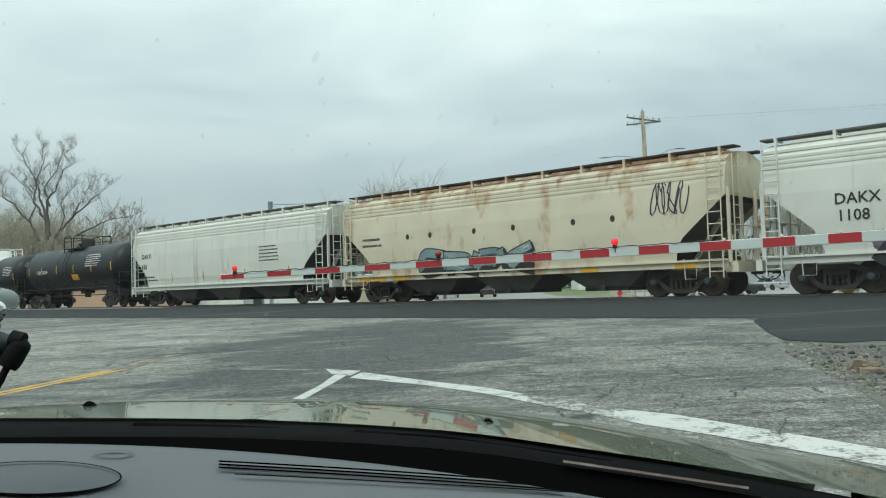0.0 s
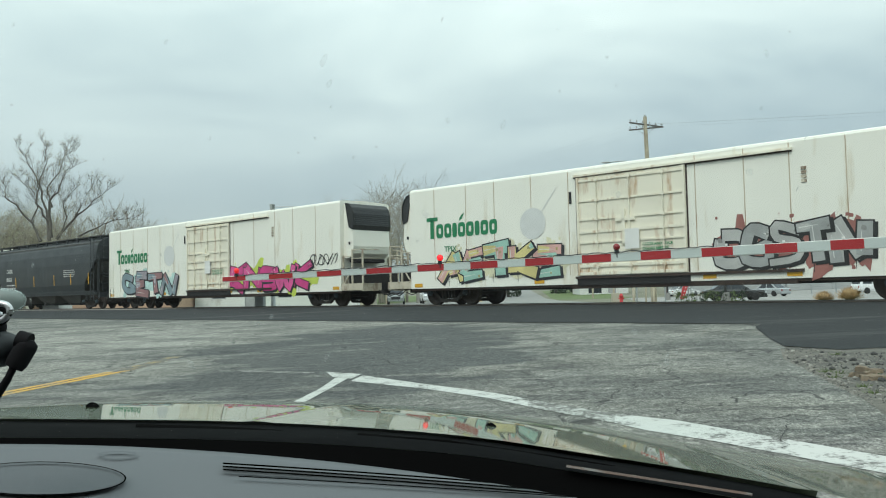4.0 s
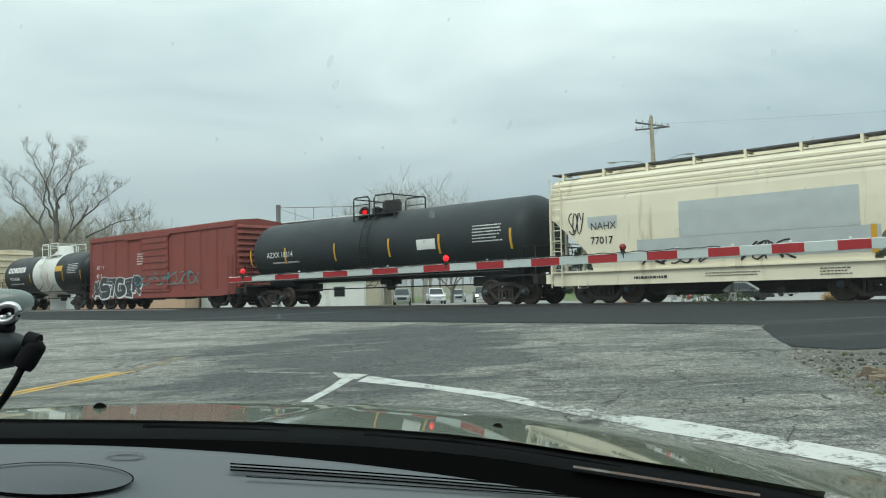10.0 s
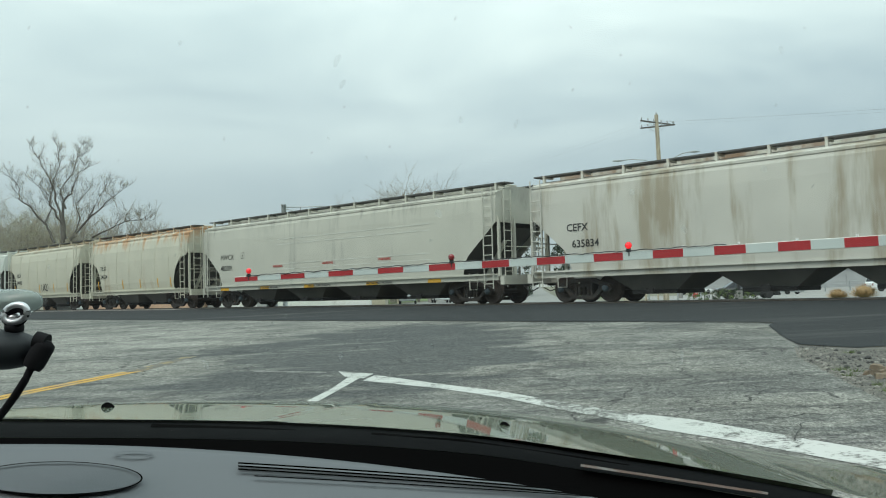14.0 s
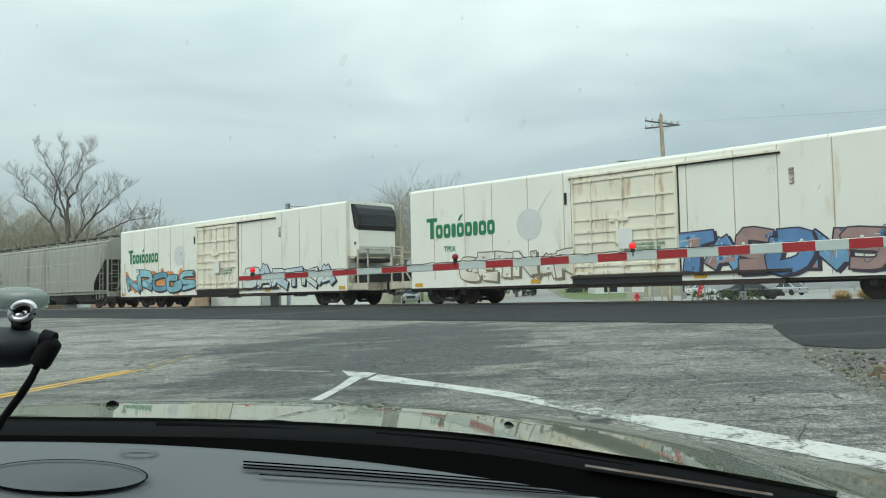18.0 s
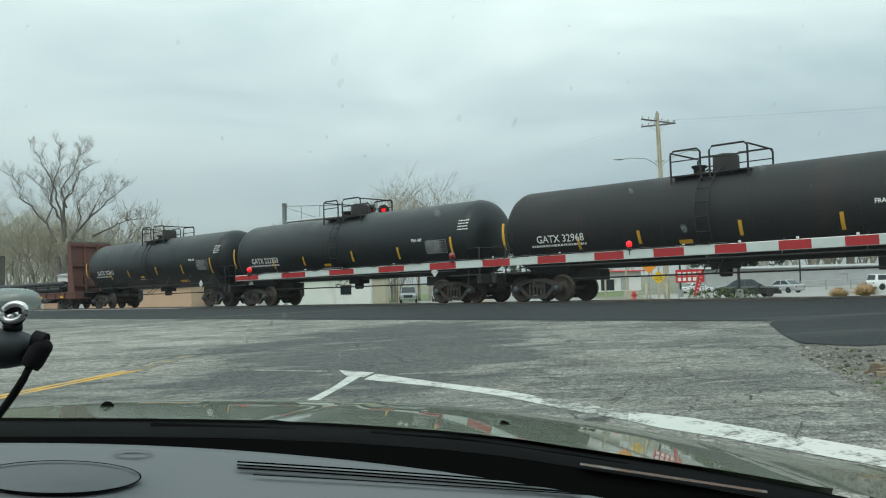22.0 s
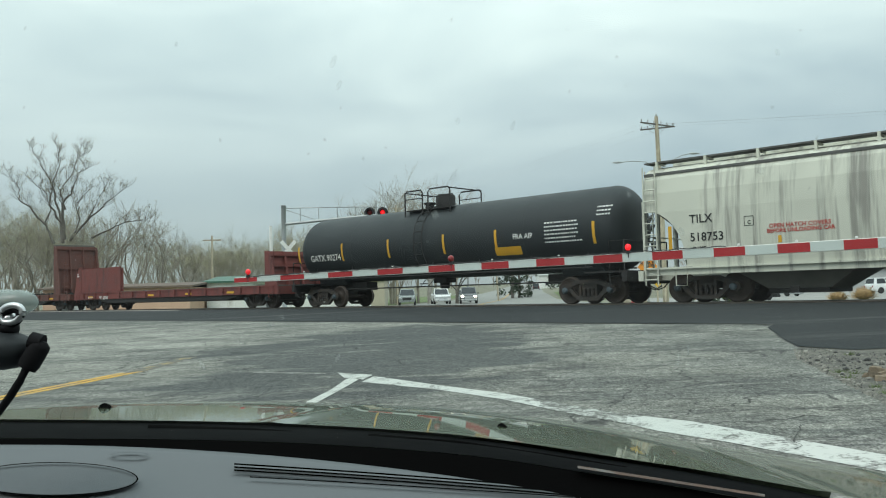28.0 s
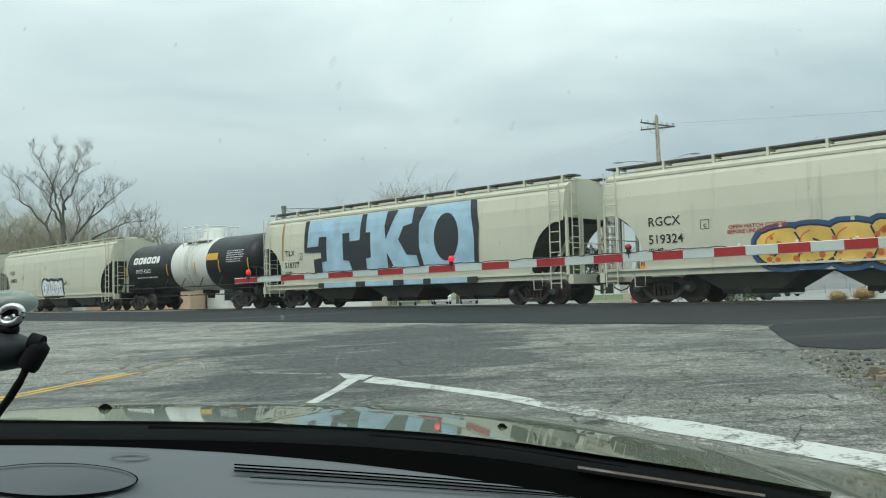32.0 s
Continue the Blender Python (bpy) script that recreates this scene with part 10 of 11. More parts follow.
for k in range(5):
    g.prism([(0.04 + k * 0.09, 0.55 + k * 0.26), (0.12 + k * 0.09, 0.53 + k * 0.26), (0.15 + k * 0.09, 0.60 + k * 0.26), (0.07 + k * 0.09, 0.62 + k * 0.26)], -0.018, -0.013)
part("banner_print", g, LETTER_WHITE, t)
x, y = spot(1204, 66)
t = thing("shop_sign", "red shop sign board with white print on two posts", "sign", at=(x, y, ground_z(x, y)))
for dx in (-0.9, 0.9):
    part("post", Geo().box(dx - 0.05, dx + 0.05, 0.02, 0.12, 0, 2.3), GALV, t)
part("board", Geo().box(-1.1, 1.1, -0.05, 0.02, 1.3, 2.3), SIGN_RED, t)
for r_ in range(2):
    for k in range(5):
        part("print_block", shared("print_block", lambda g: g.box(0, 0.26, -0.066, -0.052, 0, 0.26), LETTER_WHITE), None, t, at=(-0.95 + k * 0.39, 0, 1.42 + r_ * 0.42))
for px, dep, hh, m in ((1127, 56, 1.2, POLE_WOOD), (1163, 56.5, 1.1, POLE_WOOD)):
    x, y = spot(px, dep)
    t = thing("marker_post", "short upright marker post on the verge", "post", at=(x, y, ground_z(x, y)))
    part("post", Geo().lathe([(0, 0.08), (hh - 0.05, 0.08), (hh, 0.05)], "z", (0, 0, 0), 10), m, t)
x, y = spot(1095, 72)
t = thing("utility_cabinet", "small tan utility cabinet on the verge", "cabinet", at=(x, y, ground_z(x, y)))
part("body", Geo().bbox(-0.35, 0.35, -0.2, 0.2, 0, 0.8, 0.03), WALL_TAN, t)
part("door", Geo().box(-0.3, 0.3, -0.212, -0.20, 0.1, 0.72), WALL_TAN, t)
# a long low fence beyond the lot
t = thing("lot_fence", "long low grey rail fence beyond the parking lot", "fence", at=(0, 0, 0))
for k in range(22):
    x, y = 30 + k * 3.0, 112 - k * 0.4
    part("post", shared("fence_post", lambda g: g.box(-0.06, 0.06, -0.06, 0.06, 0, 1.2), GALV), None, t, at=(x, y, ground_z(x, y)))
for zz in (0.45, 0.8, 1.12):
    g = Geo()
    g.tube([(30, 112, ground_z(30, 112) + zz), (93, 103.6, ground_z(93, 103.6) + zz)], 0.04, 5)
    part("rail", g, GALV, t)
sheet("verge_grass", [(14.5, 50), (18, 38), (34, 40), (46, 52), (30, 58), (15, 62)], GRASS, 0.010, label="strip of short spring grass", category="grass")
sheet("verge_grass_far", [(15, 108), (26, 112), (36, 200), (24, 200)], GRASS, 0.010, label="grass beside the far road", category="grass")
sheet("verge_grass_left", [(-8, 104), (4.5, 200), (-10, 200), (-30, 108)], GRASS, 0.010, label="grass beside the far road", category="grass")
sheet("track_verge_left", [td(-60, 28.2), td(-14, 34), td(-14, 46), td(-60, 46)], GRASS, 0.008, label="thin grass beyond the track", category="grass")
for k in (0, 1):
    g = Geo()
    pts = [(0.6 + k * 0.3, 60), (4 + k * 0.3, 100), (14 + k * 0.3, 200), (28 + k * 0.3, 330)]
    for (xa, ya), (xb, yb) in zip(pts, pts[1:]):
        n = 8
        for i in range(n):
            p, q = [(xa + (xb - xa) * j / n, ya + (yb - ya) * j / n) for j in (i, i + 1)]
            g.add([land(p[0] - 0.06, p[1], 0.012), land(p[0] + 0.06, p[1], 0.012), land(q[0] + 0.06, q[1], 0.012), land(q[0] - 0.06, q[1], 0.012)], [(0, 1, 2, 3)])
    tagged(part("far_centre_line", g, YELLOW_PAINT), "faded yellow centre line of the far road", "road marking", kind="structure")

# -- gravel shoulder with broken timber --
sheet("gravel_shoulder", [(3.3, 6.0), (3.70, 7.45), (3.92, 8.55), (4.18, 9.9), (4.36, 10.75), (4.90, 12.15), (5.36, 11.45), (5.9, 11.46), td(6, 11.95), td(12, 6), (9, 3)], GRAVEL, 0.004,
      label="gravel shoulder with loose stones", category="gravel")
rr = random.Random(5)


def stone_mesh(seed):
    def build(g):
        r2 = random.Random(seed)
        rings = []
        for i in range(5):
            th = 0.25 + (math.pi - 0.5) * i / 4
            rings.append([(math.sin(th) * math.cos(a * math.tau / 6) * r2.uniform(0.75, 1.2), math.sin(th) * math.sin(a * math.tau / 6) * r2.uniform(0.75, 1.2), -math.cos(th) * 0.65 * r2.uniform(0.8, 1.1)) for a in range(6)])
        g.loft(rings)
    return build


STONE_PALE = mat("pale_stone", (0.30, 0.285, 0.25), 0.9, spread=0.2, scale=20, grain=80, bump=0.5, per_piece=0.75)
stones = thing("loose_gravel", "loose pale and dark stones on the shoulder", "gravel", kind="stuff")
STONE_DARK = mat("dark_asphalt_crumb", (0.060, 0.058, 0.055), 0.95, spread=0.3, scale=20, grain=80, bump=0.6, per_piece=0.5)
EDGE = [(6.0, 3.45), (7.45, 3.80), (8.55, 4.0), (9.9, 4.26), (10.75, 4.42), (12.1, 4.92)]


def edge_x(y):
    for (ya, xa), (yb, xb) in zip(EDGE, EDGE[1:]):
        if y <= yb:
            return xa + (xb - xa) * (y - ya) / (yb - ya)
    return 4.92


for i in range(900):
    y = rr.uniform(7.4, 11.9)
    x = edge_x(y) - 0.06 + 2.4 * rr.random() ** 1.6
    if N.x * x + N.y * y > 11.85 and x > 5.1:
        continue
    dark = rr.random() < (0.15 if x < edge_x(y) + 0.25 else 0.55)
    size = rr.choice((0.012, 0.015, 0.02, 0.025, 0.03)) * (1.5 if dark and rr.random() < 0.3 else 1.0)
    if i >= 300:
        continue
    ob = part("stone", shared("stone_%d_%d" % (i % 5, dark), stone_mesh(i % 5), STONE_DARK if dark else STONE_PALE), None, stones, at=(x, y, ground_z(x, y) + size * 0.3), rz=rr.uniform(0, 6))
    ob.scale = (size, size * rr.uniform(0.7, 1.1), size)
# finer crumbs between them, and sparse grass tufts
for m_, name_, n_, dk in ((STONE_PALE, "grit", 1700, 0), (STONE_DARK, "asphalt_crumbs", 2200, 1)):
    g = Geo()
    for _ in range(n_):
        y = rr.uniform(7.2, 11.9)
        x = edge_x(y) - 0.10 + (2.6 if dk else 1.6) * rr.random() ** (1.0 if dk else 1.8)
        if N.x * x + N.y * y > 11.85 and x > 5.1:
            continue
        q, z = rr.uniform(0.006, 0.018), ground_z(x, y)
        o = [(x + q * rr.uniform(0.6, 1.2) * math.cos(k * 1.57 + 0.4), y + q * rr.uniform(0.6, 1.2) * math.sin(k * 1.57 + 0.4), z) for k in range(4)]
        g.add(o + [(x + rr.uniform(-0.3, 0.3) * q, y, z + q * rr.uniform(0.7, 1.3))], [(0, 1, 4), (1, 2, 4), (2, 3, 4), (3, 0, 4)])
    part(name_, g, m_, stones)["kind"] = "stuff"
for k, (x, y) in enumerate(((4.22, 9.35), (4.30, 9.2), (4.10, 8.9), (4.05, 8.2), (3.95, 7.8), (4.55, 9.0), (5.05, 10.9))):
    t = thing("grass_tuft", "small green weed tuft in gravel", "grass", "weeds", at=(x, y, ground_z(x, y)))
    g = Geo()
    for _ in range(36):
        a, q = rr.uniform(0, math.tau), rr.random() * 0.07
        bx, by = q * math.cos(a), q * math.sin(a)
        g.add([(bx - 0.004, by, 0), (bx + 0.004, by, 0), (bx * 2 + rr.uniform(-0.02, 0.02), by * 2, rr.uniform(0.02, 0.06))], [(0, 1, 2)])
    part("blades", g, GRASS, t)
BROKEN_WOOD = mat("broken_weathered_timber", (0.19, 0.145, 0.10), 0.9, spread=0.3, scale=8, grain=50, bump=0.7, dirt=(0.12, 0.08, 0.05), dirt_amount=0.45, dirt_scale=(6, 6, 6))
for k, (x, y, L_, rz_) in enumerate(((4.42, 8.95, 0.34, 0.4), (4.66, 8.80, 0.30, 1.2), (4.62, 9.2, 0.28, 2.2), (4.36, 8.62, 0.22, 2.9))):
    g = Geo()
    r2 = random.Random(k)
    rings = []
    for i in range(5):
        xx = -L_ / 2 + L_ * i / 4
        rings.append([(xx + r2.uniform(-0.02, 0.02), yy * r2.uniform(0.5, 1.3), zz * r2.uniform(0.6, 1.2)) for yy, zz in ((-0.040, 0), (0.04, 0), (0.035, 0.05), (-0.03, 0.06))])
    g.loft(rings)
    ob = part("broken_tie_piece", g, BROKEN_WOOD, None, at=(x, y, ground_z(x, y)), rz=rz_)
    tagged(ob, "splintered chunk of old timber tie on gravel", "timber", "broken timber pieces")

# cracks and tar seams in the old road
CRACK = plain("dark_crack", (0.035, 0.034, 0.032), 0.95)


def crack(pts, w, seed, name="road_crack"):
    r2 = random.Random(seed)
    v = []
    fine = []
    for (xa, ya), (xb, yb) in zip(pts, pts[1:]):
        n = max(3, int(math.hypot(xb - xa, yb - ya) / 0.10))
        fine += [(xa + (xb - xa) * i / n, ya + (yb - ya) * i / n) for i in range(n)]
    fine.append(pts[-1])
    for i, (x, y) in enumerate(fine):
        dx = fine[min(i + 1, len(fine) - 1)][0] - fine[max(0, i - 1)][0]
        dy = fine[min(i + 1, len(fine) - 1)][1] - fine[max(0, i - 1)][1]
        q = math.hypot(dx, dy) or 1
        off, ww = r2.uniform(-0.035, 0.035), w * r2.uniform(0.3, 1.2)
        for sg in (-1, 1):
            v.append(land(x - dy / q * (off + sg * ww), y + dx / q * (off + sg * ww), 0.011))
    g = Geo().add(v, [(2 * i, 2 * i + 1, 2 * i + 3, 2 * i + 2) for i in range(len(fine) - 1)])
    return tagged(part(name, g, CRACK), "thin irregular dark crack in the asphalt", "crack", "cracks in the road", "structure")


crack([(1.5, 8.05), (2.35, 7.1), (3.0, 6.75), (3.4, 6.3)], 0.005, 1)
crack([(2.30, 5.75), (2.42, 6.1), (2.62, 6.5), (2.95, 6.75)], 0.005, 2)
crack([(3.2, 12.6), (3.9, 12.3), (4.6, 11.9)], 0.008, 3)
crack([(2.75, 5.05), (2.9, 5.4), (3.05, 5.5)], 0.006, 4)
crack([(0.9, 8.8), (1.2, 9.6), (1.0, 10.6), (1.3, 12.0)], 0.005, 5)

# ---- the car that the camera sits in ----
CAM_TILT, CAM_LEAN = 0.0542, 0.0206


def sight(px, py, depth):
    """Place that shows at a given bearing and elevation, that far ahead of the eye."""
    a, b = px - 784, py - 441
    c_, s_ = math.cos(CAM_LEAN), math.sin(CAM_LEAN)
    vx, vy = (c_ * a - s_ * b) / FOCAL, (s_ * a + c_ * b) / FOCAL
    c2, s2 = math.cos(CAM_TILT), math.sin(CAM_TILT)
    d = Vector((vx, c2 + s2 * vy, s2 - c2 * vy))
    return Vector((0, 0, EYE_Z)) + d * (depth / d.y)


HOOD_PAINT = mat("grey_green_metallic_car_paint", (0.080, 0.100, 0.058), 0.35, 0.0, spread=0.08, scale=2.0, grain=300, bump=0.0, spec=0.25, coat=0.85,
                 dirt=(0.20, 0.20, 0.16), dirt_amount=0.06, dirt_scale=(9, 9, 9))
DASH = mat("grey_vinyl_dashboard", (0.112, 0.120, 0.127), 0.8, spec=0.25, spread=0.05, scale=6, grain=700, bump=0.08)
DASH_DARK = mat("dark_grey_speaker_grille", (0.070, 0.077, 0.084), 0.75, spread=0.06, scale=8, grain=900, bump=0.3)
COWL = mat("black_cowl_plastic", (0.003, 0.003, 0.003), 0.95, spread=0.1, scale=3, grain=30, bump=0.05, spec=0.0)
RUSTY_EDGE = mat("flaking_rusty_trim", (0.075, 0.040, 0.026), 0.8, spread=0.35, scale=30, grain=150, bump=0.5, dirt=(0.13, 0.13, 0.12), dirt_amount=0.35, dirt_scale=(25, 25, 25))

own = thing("car", "grey-green car with its dashboard, stopped before the crossing", "car", at=(0, 0, 0))


def soft(u):
    u = max(0.0, min(1.0, u))
    return u * u * (3 - 2 * u)


def through_stations(stations, px):
    """Height read off a few stations, smoothly joined."""
    if px <= stations[0][0]:
        return stations[0][1]
    for (a, ya), (b, yb) in zip(stations, stations[1:]):
        if px <= b:
            return ya + (yb - ya) * (px - a) / (b - a)
    (a, ya), (b, yb) = stations[-2:]
    return yb + (yb - ya) / (b - a) * (px - b)


def smooth_line(stations):
    def f(px):
        return sum(through_stations(stations, px + 30 * k) for k in range(-3, 4)) / 7
    return f


hood_edge = smooth_line([(-150, 728), (0, 718), (130, 710), (312, 706), (557, 709), (784, 720), (1007, 745), (1218, 786), (1374, 808), (1568, 848)])
hood_back = smooth_line([(-150, 738), (0, 740), (300, 743), (400, 745), (557, 751), (700, 761), (784, 768), (870, 776), (1007, 801), (1174, 825), (1400, 866), (1568, 900)])


def dash_edge(px):
    return 785 + 0.92e-4 * max(0, px) ** 2


SPAN = [-1.12 + 1.9 * i / 48 for i in range(49)]
HOOD_SPAN = [-1.12 + 1.9 * i / 150 for i in range(151)]
BACK_DEP = 1.06


def bearing(x, depth):
    return 784 + x / depth * FOCAL


def crest_line(x):
    """Depth and height of the hood's front crest at that distance across, and of its back edge."""
    px = bearing(x, BACK_DEP)
    zb = sight(px, hood_back(px), BACK_DEP).z
    dep = 1.33
    for _ in range(8):
        px = bearing(x, dep)
        drop = (EYE_Z - sight(px, hood_edge(px) + 3, 1.0).z)
        dep = min(1.80, max(1.30, (EYE_Z - zb - 0.056 * BACK_DEP) / max(0.02, drop - 0.056)))
    px = bearing(x, dep)
    return dep, sight(px, hood_edge(px) + 3, dep).z, zb


def even(vals, n):
    out = list(vals)
    for _ in range(n):
        out = [(out[max(0, i - 1)] + out[i] + out[min(len(out) - 1, i + 1)]) / 3 for i in range(len(out))]
    return out


lines = [crest_line(x) for x in HOOD_SPAN]
deps, crests, backs = (even([l[k] for l in lines], 12) for k in range(3))


def crease(x, q):
    """Two raised crease lines that run forward along the hood."""
    return sum(a * math.exp(-((x - (x0 + (x1 - x0) * q)) / 0.010) ** 2) for x0, x1, a in ((-0.228, -0.139, 0.0016), (0.46, 0.395, 0.0020)))


rings = []
for x, dep, zc, zb in zip(HOOD_SPAN, deps, crests, backs):
    ring = []
    for i in range(13):
        q = i / 12
        z = zb + (zc - zb) * (0.80 * q + 0.99 * max(0.0, q - 0.55) ** 2)
        ring.append(Vector((x, BACK_DEP + (dep - BACK_DEP) * q, z + crease(x, q))))
    nose = ring[-1]
    for dy, dz in ((0.015, -0.0011), (0.03, -0.0028), (0.045, -0.0052), (0.06, -0.0086), (0.08, -0.0155), (0.10, -0.026), (0.14, -0.058), (0.18, -0.12), (0.20, -0.40)):
        ring.append(nose + Vector((0, dy, dz)))
    rings.append(ring)
g = Geo().loft(rings, closed=False, caps=False, smooth=True)
part("hood", g, HOOD_PAINT, own, "glossy grey-green hood with faint crease lines")
# washer jets
for px, py in ((170, 719), (876, 756)):
    c = sight(px, py + 4, 1.22)
    g = Geo()
    rings = []
    for i in range(6):
        q = i / 5
        w_, hh = 0.011 * (1 - 0.5 * q ** 2), 0.011 * math.sqrt(max(0, 1 - q ** 2)) + 0.001
        rings.append([(c.x - w_ + 2 * w_ * k / 6, c.y + 0.02 * q, c.z - 0.003 + hh * math.sin(math.pi * k / 6) ** 0.7) for k in range(7)])
    g.loft(rings, closed=False, caps=False, smooth=True)
    g.add(rings[0], [tuple(range(7))])
    part("washer_jet", g, COWL, own, "black washer jet")
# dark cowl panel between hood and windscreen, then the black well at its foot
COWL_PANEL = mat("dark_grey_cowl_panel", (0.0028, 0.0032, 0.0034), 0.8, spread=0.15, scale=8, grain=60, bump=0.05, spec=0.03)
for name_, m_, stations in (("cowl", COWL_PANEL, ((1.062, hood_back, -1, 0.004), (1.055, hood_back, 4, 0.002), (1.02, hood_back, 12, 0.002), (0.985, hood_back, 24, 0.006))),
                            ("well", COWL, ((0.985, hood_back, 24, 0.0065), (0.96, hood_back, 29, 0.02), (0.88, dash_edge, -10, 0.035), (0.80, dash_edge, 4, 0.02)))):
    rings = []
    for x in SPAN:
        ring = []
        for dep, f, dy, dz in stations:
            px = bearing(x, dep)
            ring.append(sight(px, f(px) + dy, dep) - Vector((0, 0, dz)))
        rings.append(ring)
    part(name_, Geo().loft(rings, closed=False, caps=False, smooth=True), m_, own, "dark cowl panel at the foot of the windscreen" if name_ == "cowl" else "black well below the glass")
# wiper arms lying in the cowl
for pts, r_ in (([(250, 757), (430, 763), (640, 778), (800, 798)], 0.005), ([(640, 775), (800, 788), (1000, 818), (1200, 852)], 0.006)):
    g = Geo().tube([sight(a, b, 1.03) for a, b in pts], r_, 6)
    part("wiper", g, COWL, own, "black wiper arm and blade")
g = Geo()
rings = []
for i in range(12):
    px = 1010 + i * 30
    yy = 829 + (px - 1010) * 0.155
    rings.append([sight(px, yy - 2, 0.985) + Vector((0, 0, 0.002)), sight(px, yy + 2.5, 0.97) + Vector((0, 0, 0.002))])
g.loft(rings, closed=False, caps=False)
part("trim_strip", g, RUSTY_EDGE, own, "flaking brown trim strip")

def dash_level(x, y):
    """Height of the dashboard's top."""
    px = min(max(bearing(x, 0.735), -200), 1500)
    return sight(px, dash_edge(px) + 30, 0.735).z + (y - 0.735) * 0.02


# dashboard: rolls up from the well, then flat towards the seats
rings = []
for x in SPAN:
    px = bearing(x, 0.80)
    a = sight(px, dash_edge(px), 0.80)
    px = bearing(x, 0.775)
    b = sight(px, dash_edge(px) + 8, 0.775)
    c = Vector((x, 0.735, dash_level(x, 0.735)))
    rings.append([a - Vector((0, -0.01, 0.05)), a, b, c] + [Vector((x, yy, dash_level(x, yy))) for yy in (0.68, 0.62, 0.56, 0.50)] +
                 [Vector((x, 0.42, dash_level(x, 0.5) - 0.03)), Vector((x, 0.36, dash_level(x, 0.5) - 0.10)), Vector((x, 0.34, dash_level(x, 0.5) - 0.30))])
g = Geo().loft(rings, closed=False, caps=False, smooth=True)
part("dashboard", g, DASH, own, "grey vinyl dashboard top")


def on_dash(px, py, lift=0.0025):
    """Foot of a sight line on the flat of the dashboard."""
    p = sight(px, py, 1.0) - Vector((0, 0, EYE_Z))
    k = 0.65
    for _ in range(12):
        k = (dash_level(p.x * k, p.y * k) + lift - EYE_Z) / p.z
    return Vector((0, 0, EYE_Z)) + p * k


def dash_patch(name, cx, cy, rx, ry, m, lift, label="", n=36, ring=None):
    g = Geo()
    o = [on_dash(cx + rx * math.cos(k * math.tau / n), cy + ry * math.sin(k * math.tau / n), lift) for k in range(n)]
    if ring:
        i_ = [on_dash(cx + (rx - ring) * math.cos(k * math.tau / n), cy + (ry - ring * 0.5) * math.sin(k * math.tau / n), lift) for k in range(n)]
        g.add(o + i_, [(k, (k + 1) % n, n + (k + 1) % n, n + k) for k in range(n)])
    else:
        g.add(o, [tuple(range(n))])
    return part(name, g, m, own, label)


dash_patch("speaker_grille", 80, 846, 148, 28, DASH_DARK, 0.004, "oval grey speaker grille")
dash_patch("speaker_rim", 80, 846, 152, 30, COWL, 0.006, "black rim of the speaker grille", ring=3)
dash_patch("sensor_cap", 216, 803, 34, 5, DASH_DARK, 0.004, "small round sensor cap", ring=4)
# defroster slots
for k in range(3):
    g = Geo()
    rings = []
    for i in range(20):
        px = 402 + i * 32
        yy = 820 + 5.5 * k + (px - 402) * 0.062 + 2.4e-5 * (px - 402) ** 2
        rings.append([on_dash(px, yy - 1.6, 0.004), on_dash(px, yy + 1.4, 0.004)])
    g.loft(rings, closed=False, caps=False)
    part("defroster_slot", g, COWL, own, "black defroster slot")
g = Geo()
rings = []
for i in range(24):
    px = 430 + i * 32
    yy = 843 + (px - 430) * 0.055 + 1.5e-5 * (px - 430) ** 2
    rings.append([on_dash(px, yy - 1, 0.004), on_dash(px, yy + 1, 0.004)])
g.loft(rings, closed=False, caps=False)
part("dash_seam", g, COWL, own)
# roof, pillars, doors and wheels of the car, behind and below the view
HEADLINER = plain("grey_headliner", (0.30, 0.30, 0.29), 0.9)
g = Geo()
g.bbox(-1.17, 0.83, -2.2, 0.12, EYE_Z + 0.30, EYE_Z + 0.36, 0.02)
part("roof", g, HEADLINER, own)
for px_ in (-1.18, 0.78):
    part("pillar", Geo().hexa([(px_, -0.02, EYE_Z + 0.3), (px_ + 0.06, -0.02, EYE_Z + 0.3), (px_ + 0.06, 0.08, EYE_Z + 0.3), (px_, 0.08, EYE_Z + 0.3),
                               (px_, 0.10, EYE_Z + 0.31), (px_ + 0.06, 0.10, EYE_Z + 0.31), (px_ + 0.06, 0.12, EYE_Z + 0.31), (px_, 0.12, EYE_Z + 0.31)]), HOOD_PAINT, own)
    part("door_panel", Geo().bbox(px_, px_ + 0.06, -2.2, 0.30, 0.30, EYE_Z - 0.25, 0.02), HOOD_PAINT, own)
    part("pillar", Geo().box(px_, px_ + 0.06, -2.2, -2.1, EYE_Z - 0.25, EYE_Z + 0.3), HOOD_PAINT, own)
part("floor_pan", Geo().bbox(-1.14, 0.80, -2.2, 1.62, 0.28, 0.36, 0.02), COWL, own)
part("rear_panel", Geo().bbox(-1.17, 0.83, -2.25, -2.15, 0.30, EYE_Z - 0.1, 0.02), HOOD_PAINT, own)
part("firewall", Geo().box(-1.14, 0.80, 0.50, 0.56, 0.36, EYE_Z - 0.34), COWL, own)
for sx in (-1.18, 0.78):
    part("fender", Geo().bbox(sx, sx + 0.06, 0.32, 1.66, 0.36, 0.92, 0.02), HOOD_PAINT, own)
part("bumper", Geo().bbox(-1.17, 0.83, 1.64, 1.80, 0.32, 0.66, 0.03), COWL, own, "black front bumper")
